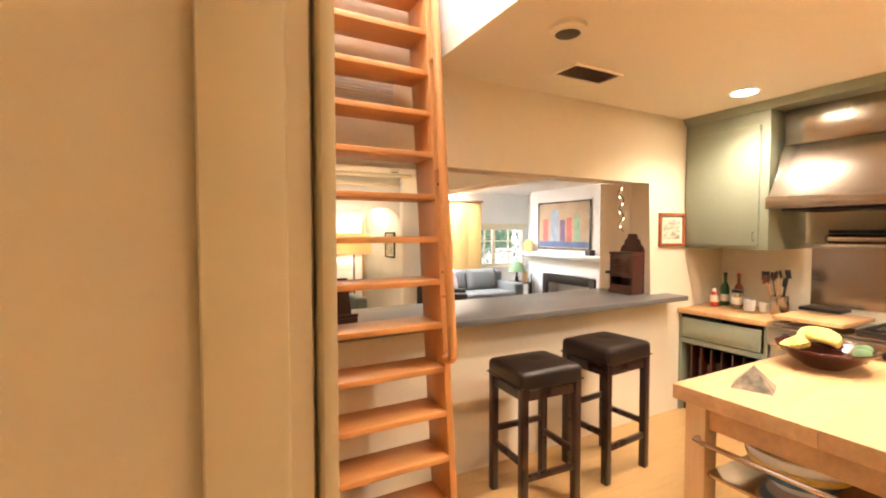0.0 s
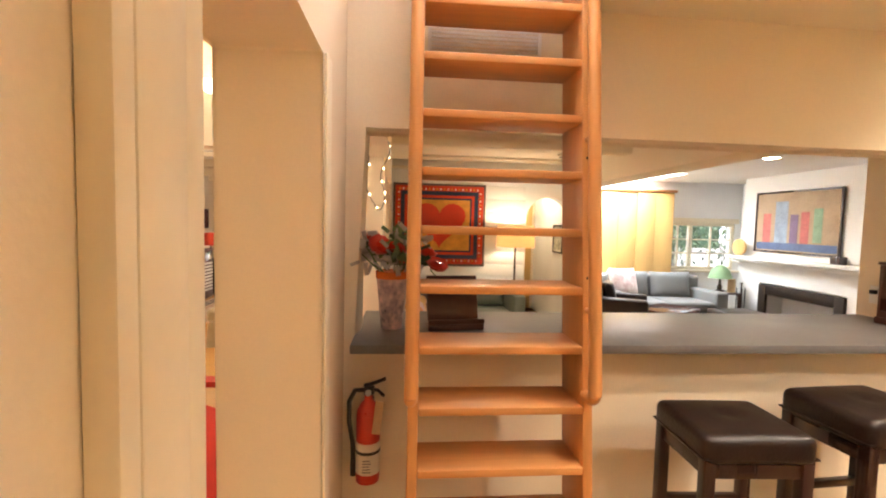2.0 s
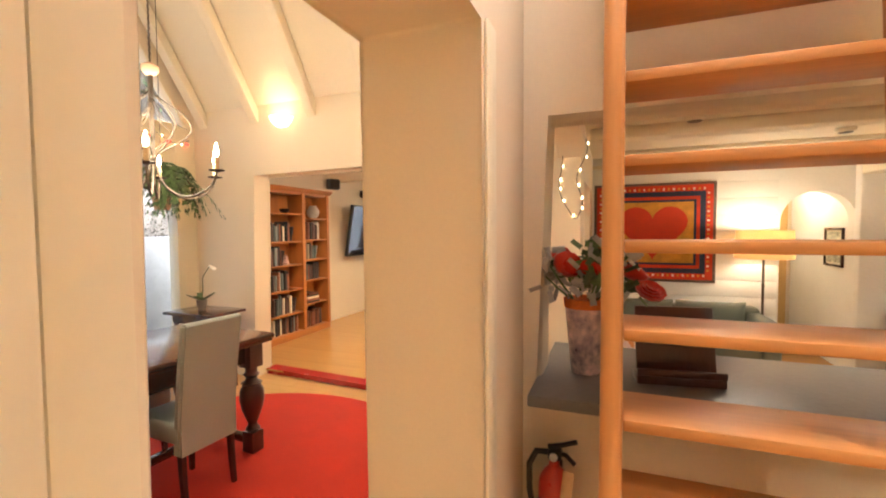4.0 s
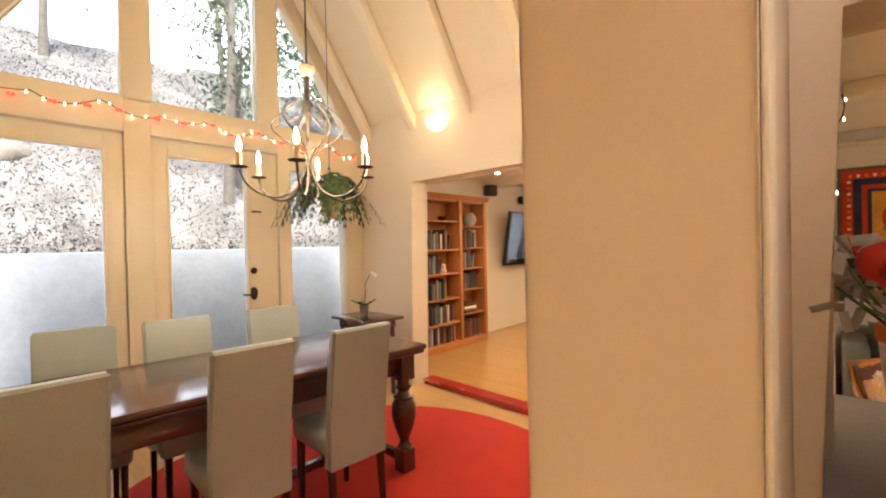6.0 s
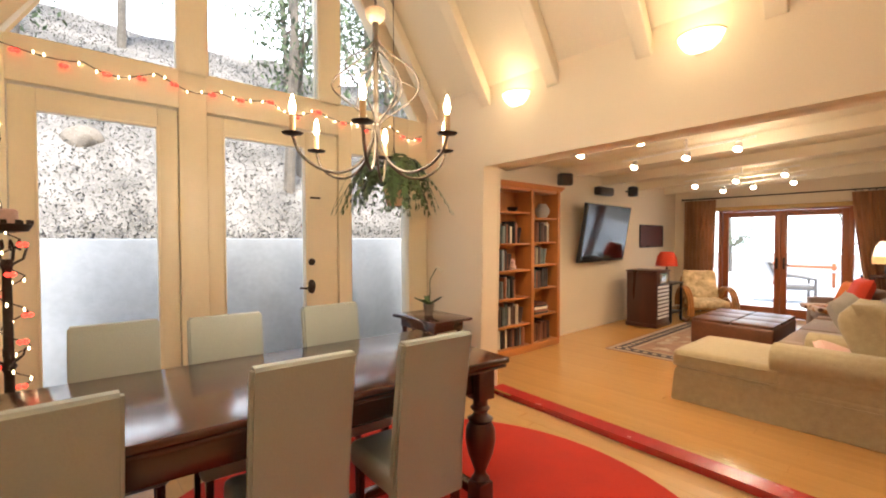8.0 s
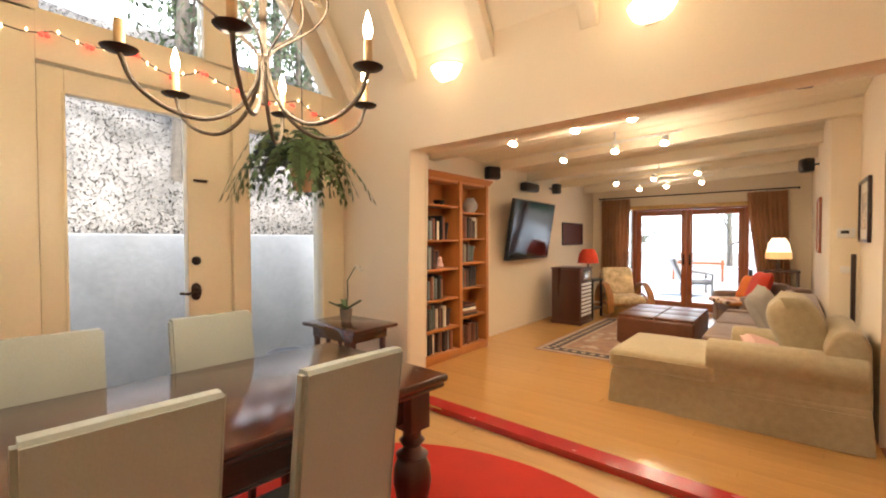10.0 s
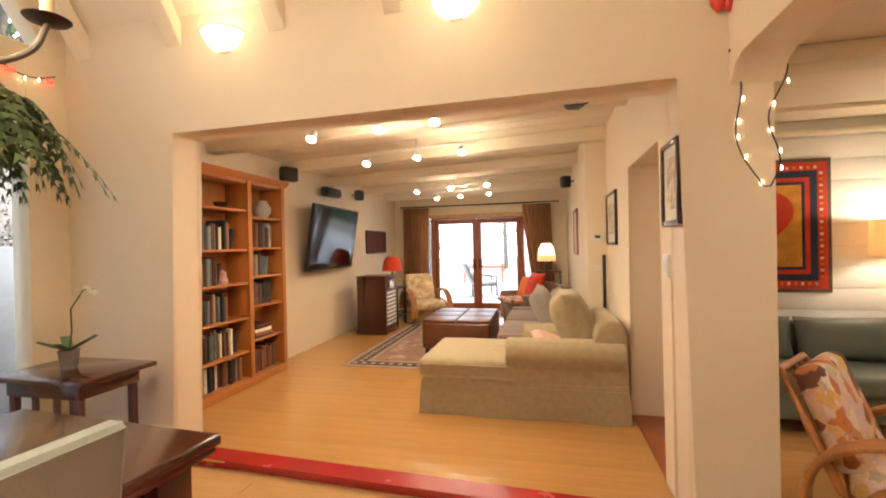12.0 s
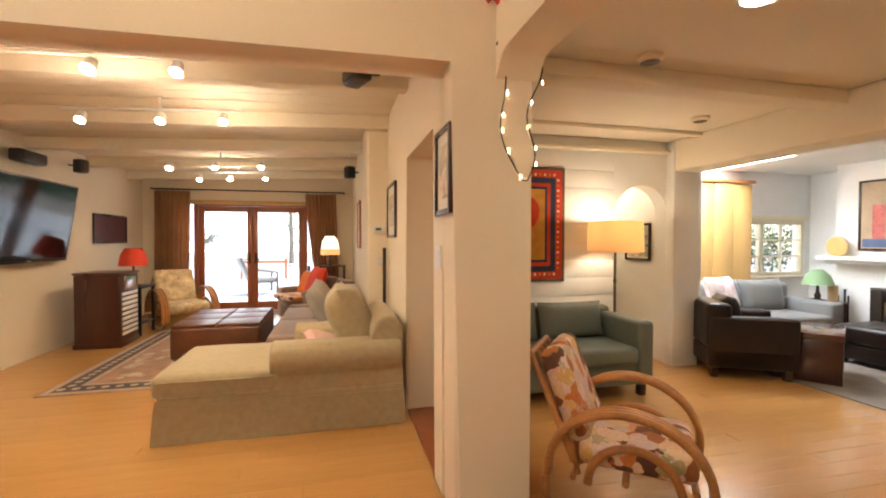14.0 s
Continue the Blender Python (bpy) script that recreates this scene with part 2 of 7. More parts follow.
M = dict(
    plaster=mat("cream_plaster", (0.80, 0.69, 0.52), 0.7, 0.04, 1.3, 90, 0.05),
    plaster_k=mat("kitchen_cream_plaster", (0.80, 0.70, 0.53), 0.65, 0.04, 1.3, 90, 0.05),
    ceiling=mat("ceiling_paint", (0.82, 0.74, 0.58), 0.8, 0.04, 1.1, 70, 0.05),
    white=mat("white_painted_brick", (0.82, 0.81, 0.78), 0.7, 0.05, 2.0, 50, 0.12),
    trim=mat("cream_gloss_trim", (0.80, 0.71, 0.52), 0.35, 0.04, 2.0, 40, 0.03),
    floor=wood("maple_floor", (0.54, 0.285, 0.09), 0.2, 0, 0.25, 0.10, 7.0, 0.13),
    floor_k=wood("kitchen_maple_floor", (0.58, 0.34, 0.13), 0.3, 0, 0.2, 0.10, 7.0, 0.13),
    fir=wood("fir_ladder_wood", (0.60, 0.27, 0.085), 0.42, 2, 0.08, 0.16, 8.0),
    firx=wood("fir_tread_wood", (0.60, 0.27, 0.085), 0.48, 0, 0.05, 0.16, 8.0),
    oak=wood("golden_oak", (0.44, 0.165, 0.045), 0.4, 2, 0.15, 0.2, 10.0),
    oaky=wood("golden_oak_shelf", (0.44, 0.165, 0.045), 0.4, 1, 0.15, 0.2, 10.0),
    panel=wood("pale_oak_panel", (0.62, 0.38, 0.13), 0.4, 2, 0.15, 0.12, 8.0),
    door=wood("red_stained_door", (0.36, 0.10, 0.03), 0.4, 2, 0.2, 0.2, 8.0),
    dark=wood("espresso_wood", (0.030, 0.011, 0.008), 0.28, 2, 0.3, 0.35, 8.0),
    mahog=wood("mahogany", (0.06, 0.016, 0.010), 0.15, 1, 0.5, 0.35, 6.0),
    mahogz=wood("mahogany_upright", (0.06, 0.016, 0.010), 0.3, 2, 0.3, 0.35, 6.0),
    butcher=wood("butcher_block_maple", (0.58, 0.34, 0.15), 0.6, 0, 0.0, 0.22, 6.0),
    butcherz=wood("pale_maple_leg", (0.66, 0.42, 0.20), 0.45, 2, 0.1, 0.12, 6.0),
    leather=mat("dark_brown_leather", (0.018, 0.010, 0.008), 0.34, 0.4, 4, 90, 0.12, spec=0.35),
    leather_b=mat("worn_brown_leather", (0.13, 0.045, 0.02), 0.34, 0.35, 5, 70, 0.15),
    leather_g=mat("sage_grey_leather", (0.34, 0.37, 0.335), 0.42, 0.06, 3, 110, 0.06),
    leather_s=mat("grey_green_leather", (0.13, 0.15, 0.12), 0.4, 0.15, 3, 90, 0.1),
    grey_sofa=mat("slate_grey_upholstery", (0.16, 0.16, 0.155), 0.7, 0.12, 3, 120, 0.2, sheen=0.3),
    taupe=mat("taupe_upholstery", (0.24, 0.16, 0.12), 0.8, 0.15, 3, 120, 0.2, sheen=0.3),
    slip=mat("beige_damask_slipcover", (0.385, 0.305, 0.172), 0.85, 0.06, 22, 120, 0.3, sheen=0.2, col2=(0.43, 0.347, 0.203)),
    floral=patches("bold_floral_cloth", ((0.13, 0.05, 0.03), (0.58, 0.20, 0.05), (0.70, 0.52, 0.42), (0.66, 0.38, 0.10), (0.74, 0.60, 0.50), (0.36, 0.30, 0.12), (0.62, 0.45, 0.42)), 10),
    floral_c=mat("cream_floral_cloth", (0.50, 0.32, 0.14), 0.85, 0.3, 9, 60, 0.15, col2=(0.72, 0.58, 0.36)),
    rattan=mat("honey_rattan", (0.42, 0.18, 0.05), 0.35, 0.35, 8, 60, 0.1, coat=0.3),
    steel=mat("brushed_stainless", (0.52, 0.47, 0.42), 0.21, 0.05, 2, 60, 0.0, metal=1.0, stretch=(1, 1, 25)),
    iron=mat("dark_wrought_iron", (0.035, 0.024, 0.018), 0.5, 0.3, 10, 80, 0.15, metal=0.6),
    chand=mat("distressed_grey_iron", (0.11, 0.085, 0.06), 0.55, 0.35, 20, 80, 0.15, metal=0.3),
    black=mat("black_plastic", (0.012, 0.012, 0.013), 0.35, 0.2, 5, 80, 0.03),
    white_p=mat("white_plastic", (0.8, 0.78, 0.74), 0.4, 0.03, 5, 60, 0.02),
    sage=mat("sage_green_cabinet_paint", (0.27, 0.29, 0.21), 0.45, 0.06, 2, 60, 0.04),
    slate=mat("dark_grey_slate", (0.13, 0.12, 0.115), 0.38, 0.2, 4, 60, 0.06),
    red_paint=mat("red_step_paint", (0.42, 0.022, 0.022), 0.25, 0.15, 4, 60, 0.04, coat=0.4),
    red_rug=mat("red_wool_rug", (0.50, 0.022, 0.008), 0.95, 0.16, 3.5, 140, 0.5),
    red=mat("red_enamel", (0.58, 0.03, 0.015), 0.3, 0.08, 4, 50, 0.02, coat=0.5),
    red_cloth=mat("red_cloth", (0.60, 0.05, 0.02), 0.85, 0.15, 5, 90, 0.2),
    orange=mat("orange_cloth", (0.72, 0.17, 0.03), 0.85, 0.2, 5, 90, 0.2),
    pink=mat("pale_pink_cloth", (0.66, 0.42, 0.36), 0.85, 0.15, 5, 90, 0.2),
    pillow_g=mat("pale_grey_cloth", (0.42, 0.39, 0.35), 0.85, 0.12, 5, 90, 0.2),
    curtain=mat("rust_brown_curtain", (0.50, 0.25, 0.12), 0.85, 0.2, 3, 90, 0.2, sheen=0.3),
    concrete=mat("pale_concrete", (0.40, 0.42, 0.445), 0.85, 0.16, 2.2, 18, 0.25),
    soil=mat("leaf_litter_ground", (0.11, 0.098, 0.084), 0.95, 0.4, 1.6, 40, 0.4, col2=(0.23, 0.21, 0.19)),
    leaf=mat("dry_leaf", (0.075, 0.066, 0.056), 0.8, 0.3, 2, 30, 0.1, island=0.9, col2=(0.20, 0.183, 0.16)),
    bark=mat("grey_bark", (0.20, 0.165, 0.13), 0.9, 0.35, 6, 40, 0.5),
    green=mat("tree_foliage", (0.11, 0.145, 0.07), 0.7, 0.5, 3, 30, 0.1, island=0.6),
    fern=mat("fern_green", (0.075, 0.125, 0.045), 0.6, 0.45, 6, 30, 0.1, island=0.6),
    terracotta=mat("pale_terracotta", (0.62, 0.42, 0.28), 0.8, 0.12, 6, 60, 0.15),
    wax=mat("ivory_candle_sleeve", (0.66, 0.46, 0.25), 0.6, 0.15, 8, 60, 0.05),
    screen=mat("dark_screen_glass", (0.006, 0.007, 0.009), 0.06, 0.1, 3, 40, 0.0),
    book_a=mat("assorted_book_cloth", (0.05, 0.035, 0.03), 0.7, 0.6, 2, 60, 0.1, island=1.2, col2=(0.42, 0.36, 0.28)),
    paper=mat("cream_paper", (0.75, 0.70, 0.58), 0.8, 0.06, 6, 60, 0.03),
    glass=clear_glass("window_glass"),
    bulb=glow("lit_bulb", (1.0, 0.80, 0.52), 10),
    bulb_s=glow("small_lit_bulb", (1.0, 0.74, 0.42), 4),
    bulb_r=glow("red_lit_bulb", (1.0, 0.05, 0.03), 0.9),
    can=glow("lit_can_lens", (1.0, 0.84, 0.62), 25),
    sconce=glow("lit_alabaster", (1.0, 0.82, 0.56), 1.1),
)


# ---- geometry helpers ----
def box(bm, x0, y0, z0, x1, y1, z1, bevel=0.0, seg=2):
    """Adds a box between two corners to bm, with rounded edges."""
    c = Vector(((x0 + x1) / 2, (y0 + y1) / 2, (z0 + z1) / 2))
    r = bmesh.ops.create_cube(bm, size=1, matrix=Matrix.LocRotScale(c, None, (abs(x1 - x0), abs(y1 - y0), abs(z1 - z0))))
    if bevel:
        es = list({e for v in r["verts"] for e in v.link_edges})
        b = min(bevel, 0.49 * min(abs(x1 - x0), abs(y1 - y0), abs(z1 - z0)))
        bmesh.ops.bevel(bm, geom=es, offset=b, segments=seg, affect="EDGES", profile=0.5)
    return bm


def boxes(*rows, bevel=0.0, seg=2):
    bm = bmesh.new()
    for r in rows:
        box(bm, *r, bevel=bevel, seg=seg)
    return bm


def lathe(profile, n=20, bm=None, at=(0, 0, 0)):
    """Turns rows of (radius, height) about z."""
    bm = bm or bmesh.new()
    rings = []
    for r, z in profile:
        rings.append([bm.verts.new((at[0] + r * math.cos(2 * math.pi * k / n), at[1] + r * math.sin(2 * math.pi * k / n), at[2] + z)) for k in range(n)])
    for a, b in zip(rings, rings[1:]):
        for k in range(n):
            bm.faces.new((a[k], a[(k + 1) % n], b[(k + 1) % n], b[k]))
    for ring, flip in ((rings[0], True), (rings[-1], False)):
        bm.faces.new(ring[::-1] if flip else ring)
    return bm


def tube(points, r, n=8, bm=None, r1=None):
    """A round bar along points; r1 is the radius at its end."""
    bm = bm or bmesh.new()
    pts = [Vector(p) for p in points]
    prev, up = None, Vector((0, 0, 1))
    for i, p in enumerate(pts):
        d = (pts[min(i + 1, len(pts) - 1)] - pts[max(i - 1, 0)]).normalized()
        if i == 0:
            up = d.orthogonal().normalized()
        up = (up - d * up.dot(d)).normalized()
        side = d.cross(up)
        f = i / max(1, len(pts) - 1)
        rr = r + ((r1 if r1 is not None else r) - r) * f
        ring = [bm.verts.new(p + rr * (math.cos(2 * math.pi * k / n) * up + math.sin(2 * math.pi * k / n) * side)) for k in range(n)]
        if prev:
            for k in range(n):
                bm.faces.new((prev[k], prev[(k + 1) % n], ring[(k + 1) % n], ring[k]))
        else:
            bm.faces.new(ring[::-1])
        prev = ring
    bm.faces.new(prev)
    return bm


def curve_through(points, steps=5):
    """A smooth curve through points."""
    P = [Vector(p) for p in points]
    P = [2 * P[0] - P[1]] + P + [2 * P[-1] - P[-2]]
    out = []
    for a, b, c, d in zip(P, P[1:], P[2:], P[3:]):
        for k in range(steps):
            t = k / steps
            out.append(0.5 * (2 * b + (c - a) * t + (2 * a - 5 * b + 4 * c - d) * t * t + (3 * b - a - 3 * c + d) * t ** 3))
    return out + [P[-2]]


def slab(outline, axis, a0, a1, round_at=(), radius=0.02, seg=4):
    """A wall or panel: an outline in the two other axes, pushed from a0 to a1 along axis; the corners round_at are rounded."""
    def put(u, v, a):
        return {"x": (a, u, v), "y": (u, a, v), "z": (u, v, a)}[axis]
    bm = bmesh.new()
    lo = [bm.verts.new(put(u, v, a0)) for u, v in outline]
    hi = [bm.verts.new(put(u, v, a1)) for u, v in outline]
    n = len(outline)
    bm.faces.new(lo)
    bm.faces.new(hi[::-1])
    side = [bm.faces.new((lo[k], hi[k], hi[(k + 1) % n], lo[(k + 1) % n])) for k in range(n)]
    es = []
    for k in round_at:
        for e in lo[k].link_edges:
            if e.other_vert(lo[k]) is hi[k]:
                es.append(e)
    if round_at and round_at[0] is not None:
        for k in range(n):
            if k in round_at and (k + 1) % n in round_at:
                es += [e for e in side[k].edges if e not in es]
    if es:
        bmesh.ops.bevel(bm, geom=es, offset=radius, segments=seg, affect="EDGES", profile=0.5)
    bmesh.ops.recalc_face_normals(bm, faces=bm.faces)
    return bm


def pillow(sx, sy, sz, n=10, crown=0.5, bm=None, at=(0, 0, 0)):
    """A stuffed cushion: full in the middle, thin and pinched at its seam."""
    bm = bm or bmesh.new()
    top, bot = {}, {}
    for i in range(n + 1):
        for j in range(n + 1):
            u, v = 2 * i / n - 1, 2 * j / n - 1
            h = (max(0, 1 - u ** 4) * max(0, 1 - v ** 4)) ** crown
            x = u * sx / 2 * (1 - 0.05 * (1 - v * v) * u * u)
            y = v * sy / 2 * (1 - 0.05 * (1 - u * u) * v * v)
            wob = 0.03 * noise.noise((u * 2 + at[0] * 3, v * 2 + at[1] * 3, sz * 9))
            z = sz / 2 * (h + wob * h)
            top[i, j] = bm.verts.new((at[0] + x, at[1] + y, at[2] + z))
            bot[i, j] = top[i, j] if h == 0 else bm.verts.new((at[0] + x, at[1] + y, at[2] - z))
    for i in range(n):
        for j in range(n):
            for d, flip in ((top, 0), (bot, 1)):
                q = [d[i, j], d[i + 1, j], d[i + 1, j + 1], d[i, j + 1]]
                bm.faces.new(q[::-1] if flip else q)
    return bm


def moved(bm, m):
    bmesh.ops.transform(bm, matrix=m, verts=bm.verts)
    return bm


def mesh_of(name, bm, material, smooth=40):
    me = bpy.data.meshes.new(name)
    bm.normal_update()
    bm.to_mesh(me)
    bm.free()
    if smooth:
        me.polygons.foreach_set("use_smooth", [True] * len(me.polygons))
        me.set_sharp_from_angle(angle=radians(smooth))
    me.materials.append(M[material] if isinstance(material, str) else material)
    return me


def part(name, bm, material, parent, label="", smooth=40):
    """Links bm as one mesh under a thing or a part."""
    ob = new(name, mesh_of(name, bm, material, smooth))
    ob.parent = parent
    if label:
        tagged(ob, label)
    return ob


def thing(name, m, label, category, group="", kind=""):
    """An Empty at a thing's base, at the pose m, that carries its parts."""
    ob = new(name)
    ob.empty_display_size = 0.1
    ob.matrix_world = m
    return tagged(ob, label, category, group, kind)


def solid(name, bm, material, label, category, m=None, group="", kind="", smooth=40):
    """A thing that is one mesh."""
    ob = new(name, mesh_of(name, bm, material, smooth))
    if m is not None:
        ob.matrix_world = m
    return tagged(ob, label, category, group, kind)


def structure(name, bm, material, label, category="wall", smooth=40):
    return solid(name, bm, material, label, category, kind="structure", smooth=smooth)


def lettering(text, size, depth=0.001):
    """A bmesh of flat letters in Blender's own font, centred, in the xy plane."""
    cu = bpy.data.curves.new("text", "FONT")
    cu.body, cu.size, cu.extrude, cu.align_x, cu.align_y = text, size, depth, "CENTER", "CENTER"
    ob = bpy.data.objects.new("text", cu)
    scene.collection.objects.link(ob)
    bpy.context.view_layer.update()
    me = bpy.data.meshes.new_from_object(ob.evaluated_get(bpy.context.evaluated_depsgraph_get()))
    bm = bmesh.new()
    bm.from_mesh(me)
    bpy.data.objects.remove(ob)
    bpy.data.curves.remove(cu)
    bpy.data.meshes.remove(me)
    return bm

# ---- the large structure ----
KZ, DZ = -0.09, -0.05  # kitchen and dining floors; family and living room lie one low step higher, at 0

structure("floor_kitchen", boxes((-0.6, -1.6, KZ - 0.1, 4.9, 3.3, KZ - 0.012)), "floor_k", "pale maple strip floor of the kitchen", "floor")
structure("floor_dining", boxes((-3.7, 1.7, DZ - 0.1, 0.165, 5.40, DZ - 0.012)), "floor_k", "pale maple floor of the sunken dining room", "floor")
structure("floor_family", boxes((-3.7, 5.41, -0.12, 0.57, 12.1, -0.012), (-1.9, 5.325, -0.12, 0.57, 5.41, -0.012)), "floor", "polished honey maple strip floor, family room", "floor")
structure("floor_living", boxes((0.57, 3.46, -0.12, 7.2, 9.0, -0.012)), "floor", "polished honey maple strip floor, living room", "floor")
structure("threshold", boxes((0.2, 5.63, -0.013, 0.565, 6.58, -0.002)), "door", "dark red wood sill of a deep doorway", "floor")

# red step edge between dining and family room
red_step = structure("step", slab([(-2.7, 5.34), (0.2, 5.165), (0.2, 5.315), (-2.7, 5.485)], "z", -0.02, 0.005), "red_paint", "glossy red-painted wooden step edge", "step")
part("riser", slab([(-2.7, 5.352), (0.2, 5.177), (0.2, 5.21), (-2.7, 5.385)], "z", DZ - 0.005, -0.021), "red_paint", red_step)

# family wall: wide opening with a heavy header
structure("wall_family", slab([(-3.7, KZ - 0.1), (-2.70, KZ - 0.1), (-2.70, 2.10), (0.20, 2.138), (0.20, KZ - 0.1), (0.57, KZ - 0.1), (0.57, 3.4), (0.2, 3.4), (0.2, 5.4), (-3.7, 5.4)],
          "y", 5.2, 5.43, (1, 2, 3, 4), 0.03), "plaster", "cream plaster wall with a wide family room opening")
# dining side wall with the kitchen doorway and the living room opening
structure("wall_dining_pillar", slab([(1.7, KZ - 0.1), (1.86, KZ - 0.1), (1.86, 2.03), (2.735, 2.03), (2.735, KZ - 0.1), (3.46, KZ - 0.1), (3.46, 2.15), (3.50, 2.15), (3.50, 5.4), (1.7, 5.4)],
          "x", 0.15, 0.50, (1, 2, 3, 4, 5), 0.012), "plaster", "thick cream plaster wall with a doorway")
structure("wall_dining_east", slab([(3.501, 2.15), (5.06, 2.15), (5.13, 2.13), (5.19, 2.06), (5.199, 2.05), (5.199, 5.4), (3.501, 5.4)], "x", 0.39, 0.60),
          "plaster", "cream plaster header over the living room opening")
structure("wall_dining_south", boxes((-3.7, 1.7, KZ - 0.1, 0.149, 1.868, 5.4)), "plaster", "cream plaster dining room wall")

# gable window wall, as posts, rails and spandrels
WX0, WX1 = -3.64, -3.5
gable = []
gable += [(WX0, 1.868, KZ - 0.1, WX1, 2.05, 2.62), (WX0, 2.93, KZ - 0.1, WX1, 3.11, 2.62), (WX0, 4.18, KZ - 0.1, WX1, 4.31, 2.62), (WX0, 4.965, KZ - 0.1, WX1, 5.2, 2.62)]
gable += [(WX0, 2.05, 2.35, WX1, 2.93, 2.62), (WX0, 3.11, 2.35, WX1, 4.18, 2.62), (WX0, 4.31, 2.20, WX1, 4.965, 2.62), (WX0, 4.31, KZ - 0.1, WX1, 4.965, 0.10)]
wgl = thing("wall_gable_lower", pose(0, 0, 0), "cream-painted timber window wall", "wall", "", "structure")
for k, row in enumerate(gable):
    part("post" if k < 4 else "rail", boxes(row, bevel=0.004), "trim", wgl)
RIDGE, APEX = 3.55, 4.86
up = [(WX0, 2.93, 2.60, WX1, 3.12, 5.2), (WX0, 4.003, 2.60, WX1, 4.20, 5.2)]
wgp = thing("wall_gable_posts", pose(0, 0, 0), "cream-painted gable posts", "wall", "", "structure")
for row in up:
    part("post", boxes(row, bevel=0.004), "trim", wgp)
for nm_, pts in (("wall_gable_north", [(5.10, 2.62), (5.2, 2.62), (5.2, 5.4), (3.55, 5.4), (3.55, 4.95)]),
                 ("wall_gable_south", [(2.02, 2.62), (1.868, 2.62), (1.868, 5.4), (3.55, 5.4), (3.55, 4.95)])):
    structure(nm_, slab(pts, "x", WX0, WX1), "plaster", "cream gable wall that follows the roof slope")

# steep dining roof with rafters
def roof_side(name, sign):
    y_e, y_r = (5.24, RIDGE) if sign > 0 else (1.86, RIDGE)
    bm = slab([(y_e, 2.72), (y_r, 5.27), (y_r, 5.42), (y_e + sign * 0.12, 2.86)], "x", -3.66, 0.62)
    structure(name, bm, "ceiling", "steep cream plaster ceiling slope", "ceiling")
roof_side("ceiling_dining_north", 1)
roof_side("ceiling_dining_south", -1)


def rafter(x, sign):
    y_e = 5.2 if sign > 0 else 1.868
    bm = slab([(y_e, 2.60), (y_e, 2.74), (RIDGE, 5.24), (RIDGE, 5.05)], "x", x - 0.055, x + 0.055, (0, 3), 0.012)
    return solid("rafter", bm, "ceiling", "cream-painted sloping roof rafter", "rafter", group="dining rafters", kind="structure")
for k in range(6):
    for s in (1, -1):
        rafter(-3.36 + 0.712 * k, s)

# kitchen
structure("wall_pass_lower", boxes((0.501, 3.26, KZ - 0.1, 4.9, 3.46, 0.915)), "plaster_k", "cream plaster half wall under the bar")
structure("wall_pass_upper", slab([(0.501, 0.915), (0.569, 0.915), (0.569, 1.92), (3.67, 1.91), (3.67, 0.915), (4.9, 0.915), (4.9, 3.6), (0.501, 3.6)],
          "y", 3.26, 3.46, (1, 2, 3, 4), 0.02), "plaster_k", "cream plaster wall above a long pass-through opening")
structure("wall_pass_return", boxes((3.672, 3.461, -0.1, 3.93, 3.80, 2.319), bevel=0.012), "plaster", "cream plaster wall end at the pass-through")
structure("wall_kitchen_east", boxes((4.72, -1.6, KZ - 0.1, 4.9, 3.26, 2.6)), "plaster_k", "cream plaster kitchen wall")
structure("wall_kitchen_south", boxes((-0.6, -1.75, KZ - 0.1, 4.9, -1.6, 2.6)), "plaster_k", "cream plaster kitchen wall")
structure("wall_hall_west", boxes((-0.6, -1.6, KZ - 0.1, -0.45, 1.06, 2.6)), "plaster_k", "cream plaster wall")
structure("wall_jamb", boxes((-0.6, 1.05, KZ - 0.1, 0.449, 1.149, 2.6), bevel=0.008), "plaster_k", "cream plaster wall end beside a doorway")
structure("door_casing", boxes((0.450, 1.046, KZ, 0.458, 1.149, 2.469), (0.40, 1.040, KZ, 0.435, 1.049, 2.469), bevel=0.003), "trim", "cream painted door casing", "trim")
structure("wall_kitchen_west", boxes((0.16, 1.15, KZ - 0.1, 0.475, 1.70, 2.6)), "plaster_k", "cream plaster kitchen wall")
structure("casing_kitchen_door", boxes((0.476, 1.665, KZ, 0.512, 1.699, 2.03), (0.501, 1.70, KZ, 0.513, 1.80, 2.03), (0.501, 1.802, KZ, 0.508, 1.855, 2.03), (0.501, 2.742, KZ, 0.511, 2.83, 2.03), bevel=0.004), "trim", "cream painted doorway casing", "trim")
CEIL_K = 2.47
structure("ceiling_kitchen", boxes((-0.6, -1.7, CEIL_K, 0.50, 1.7, 2.6), (0.501, -1.7, CEIL_K, 4.9, 2.15, 2.6), (1.58, 2.15, CEIL_K, 4.9, 3.26, 2.6)), "ceiling",
          "warm cream plaster kitchen ceiling", "ceiling")
structure("wall_loft_shaft", boxes((0.50, 2.05, CEIL_K + 0.131, 0.58, 3.26, 3.6), (1.58, 2.15, 2.601, 1.66, 3.26, 3.6), (0.58, 2.07, CEIL_K + 0.131, 1.58, 2.149, 3.6)), "white",
          "white-painted loft hatch shaft")
structure("ceiling_loft", boxes((0.45, 2.0, 3.6, 2.05, 3.5, 3.7)), "white", "white loft ceiling", "ceiling")

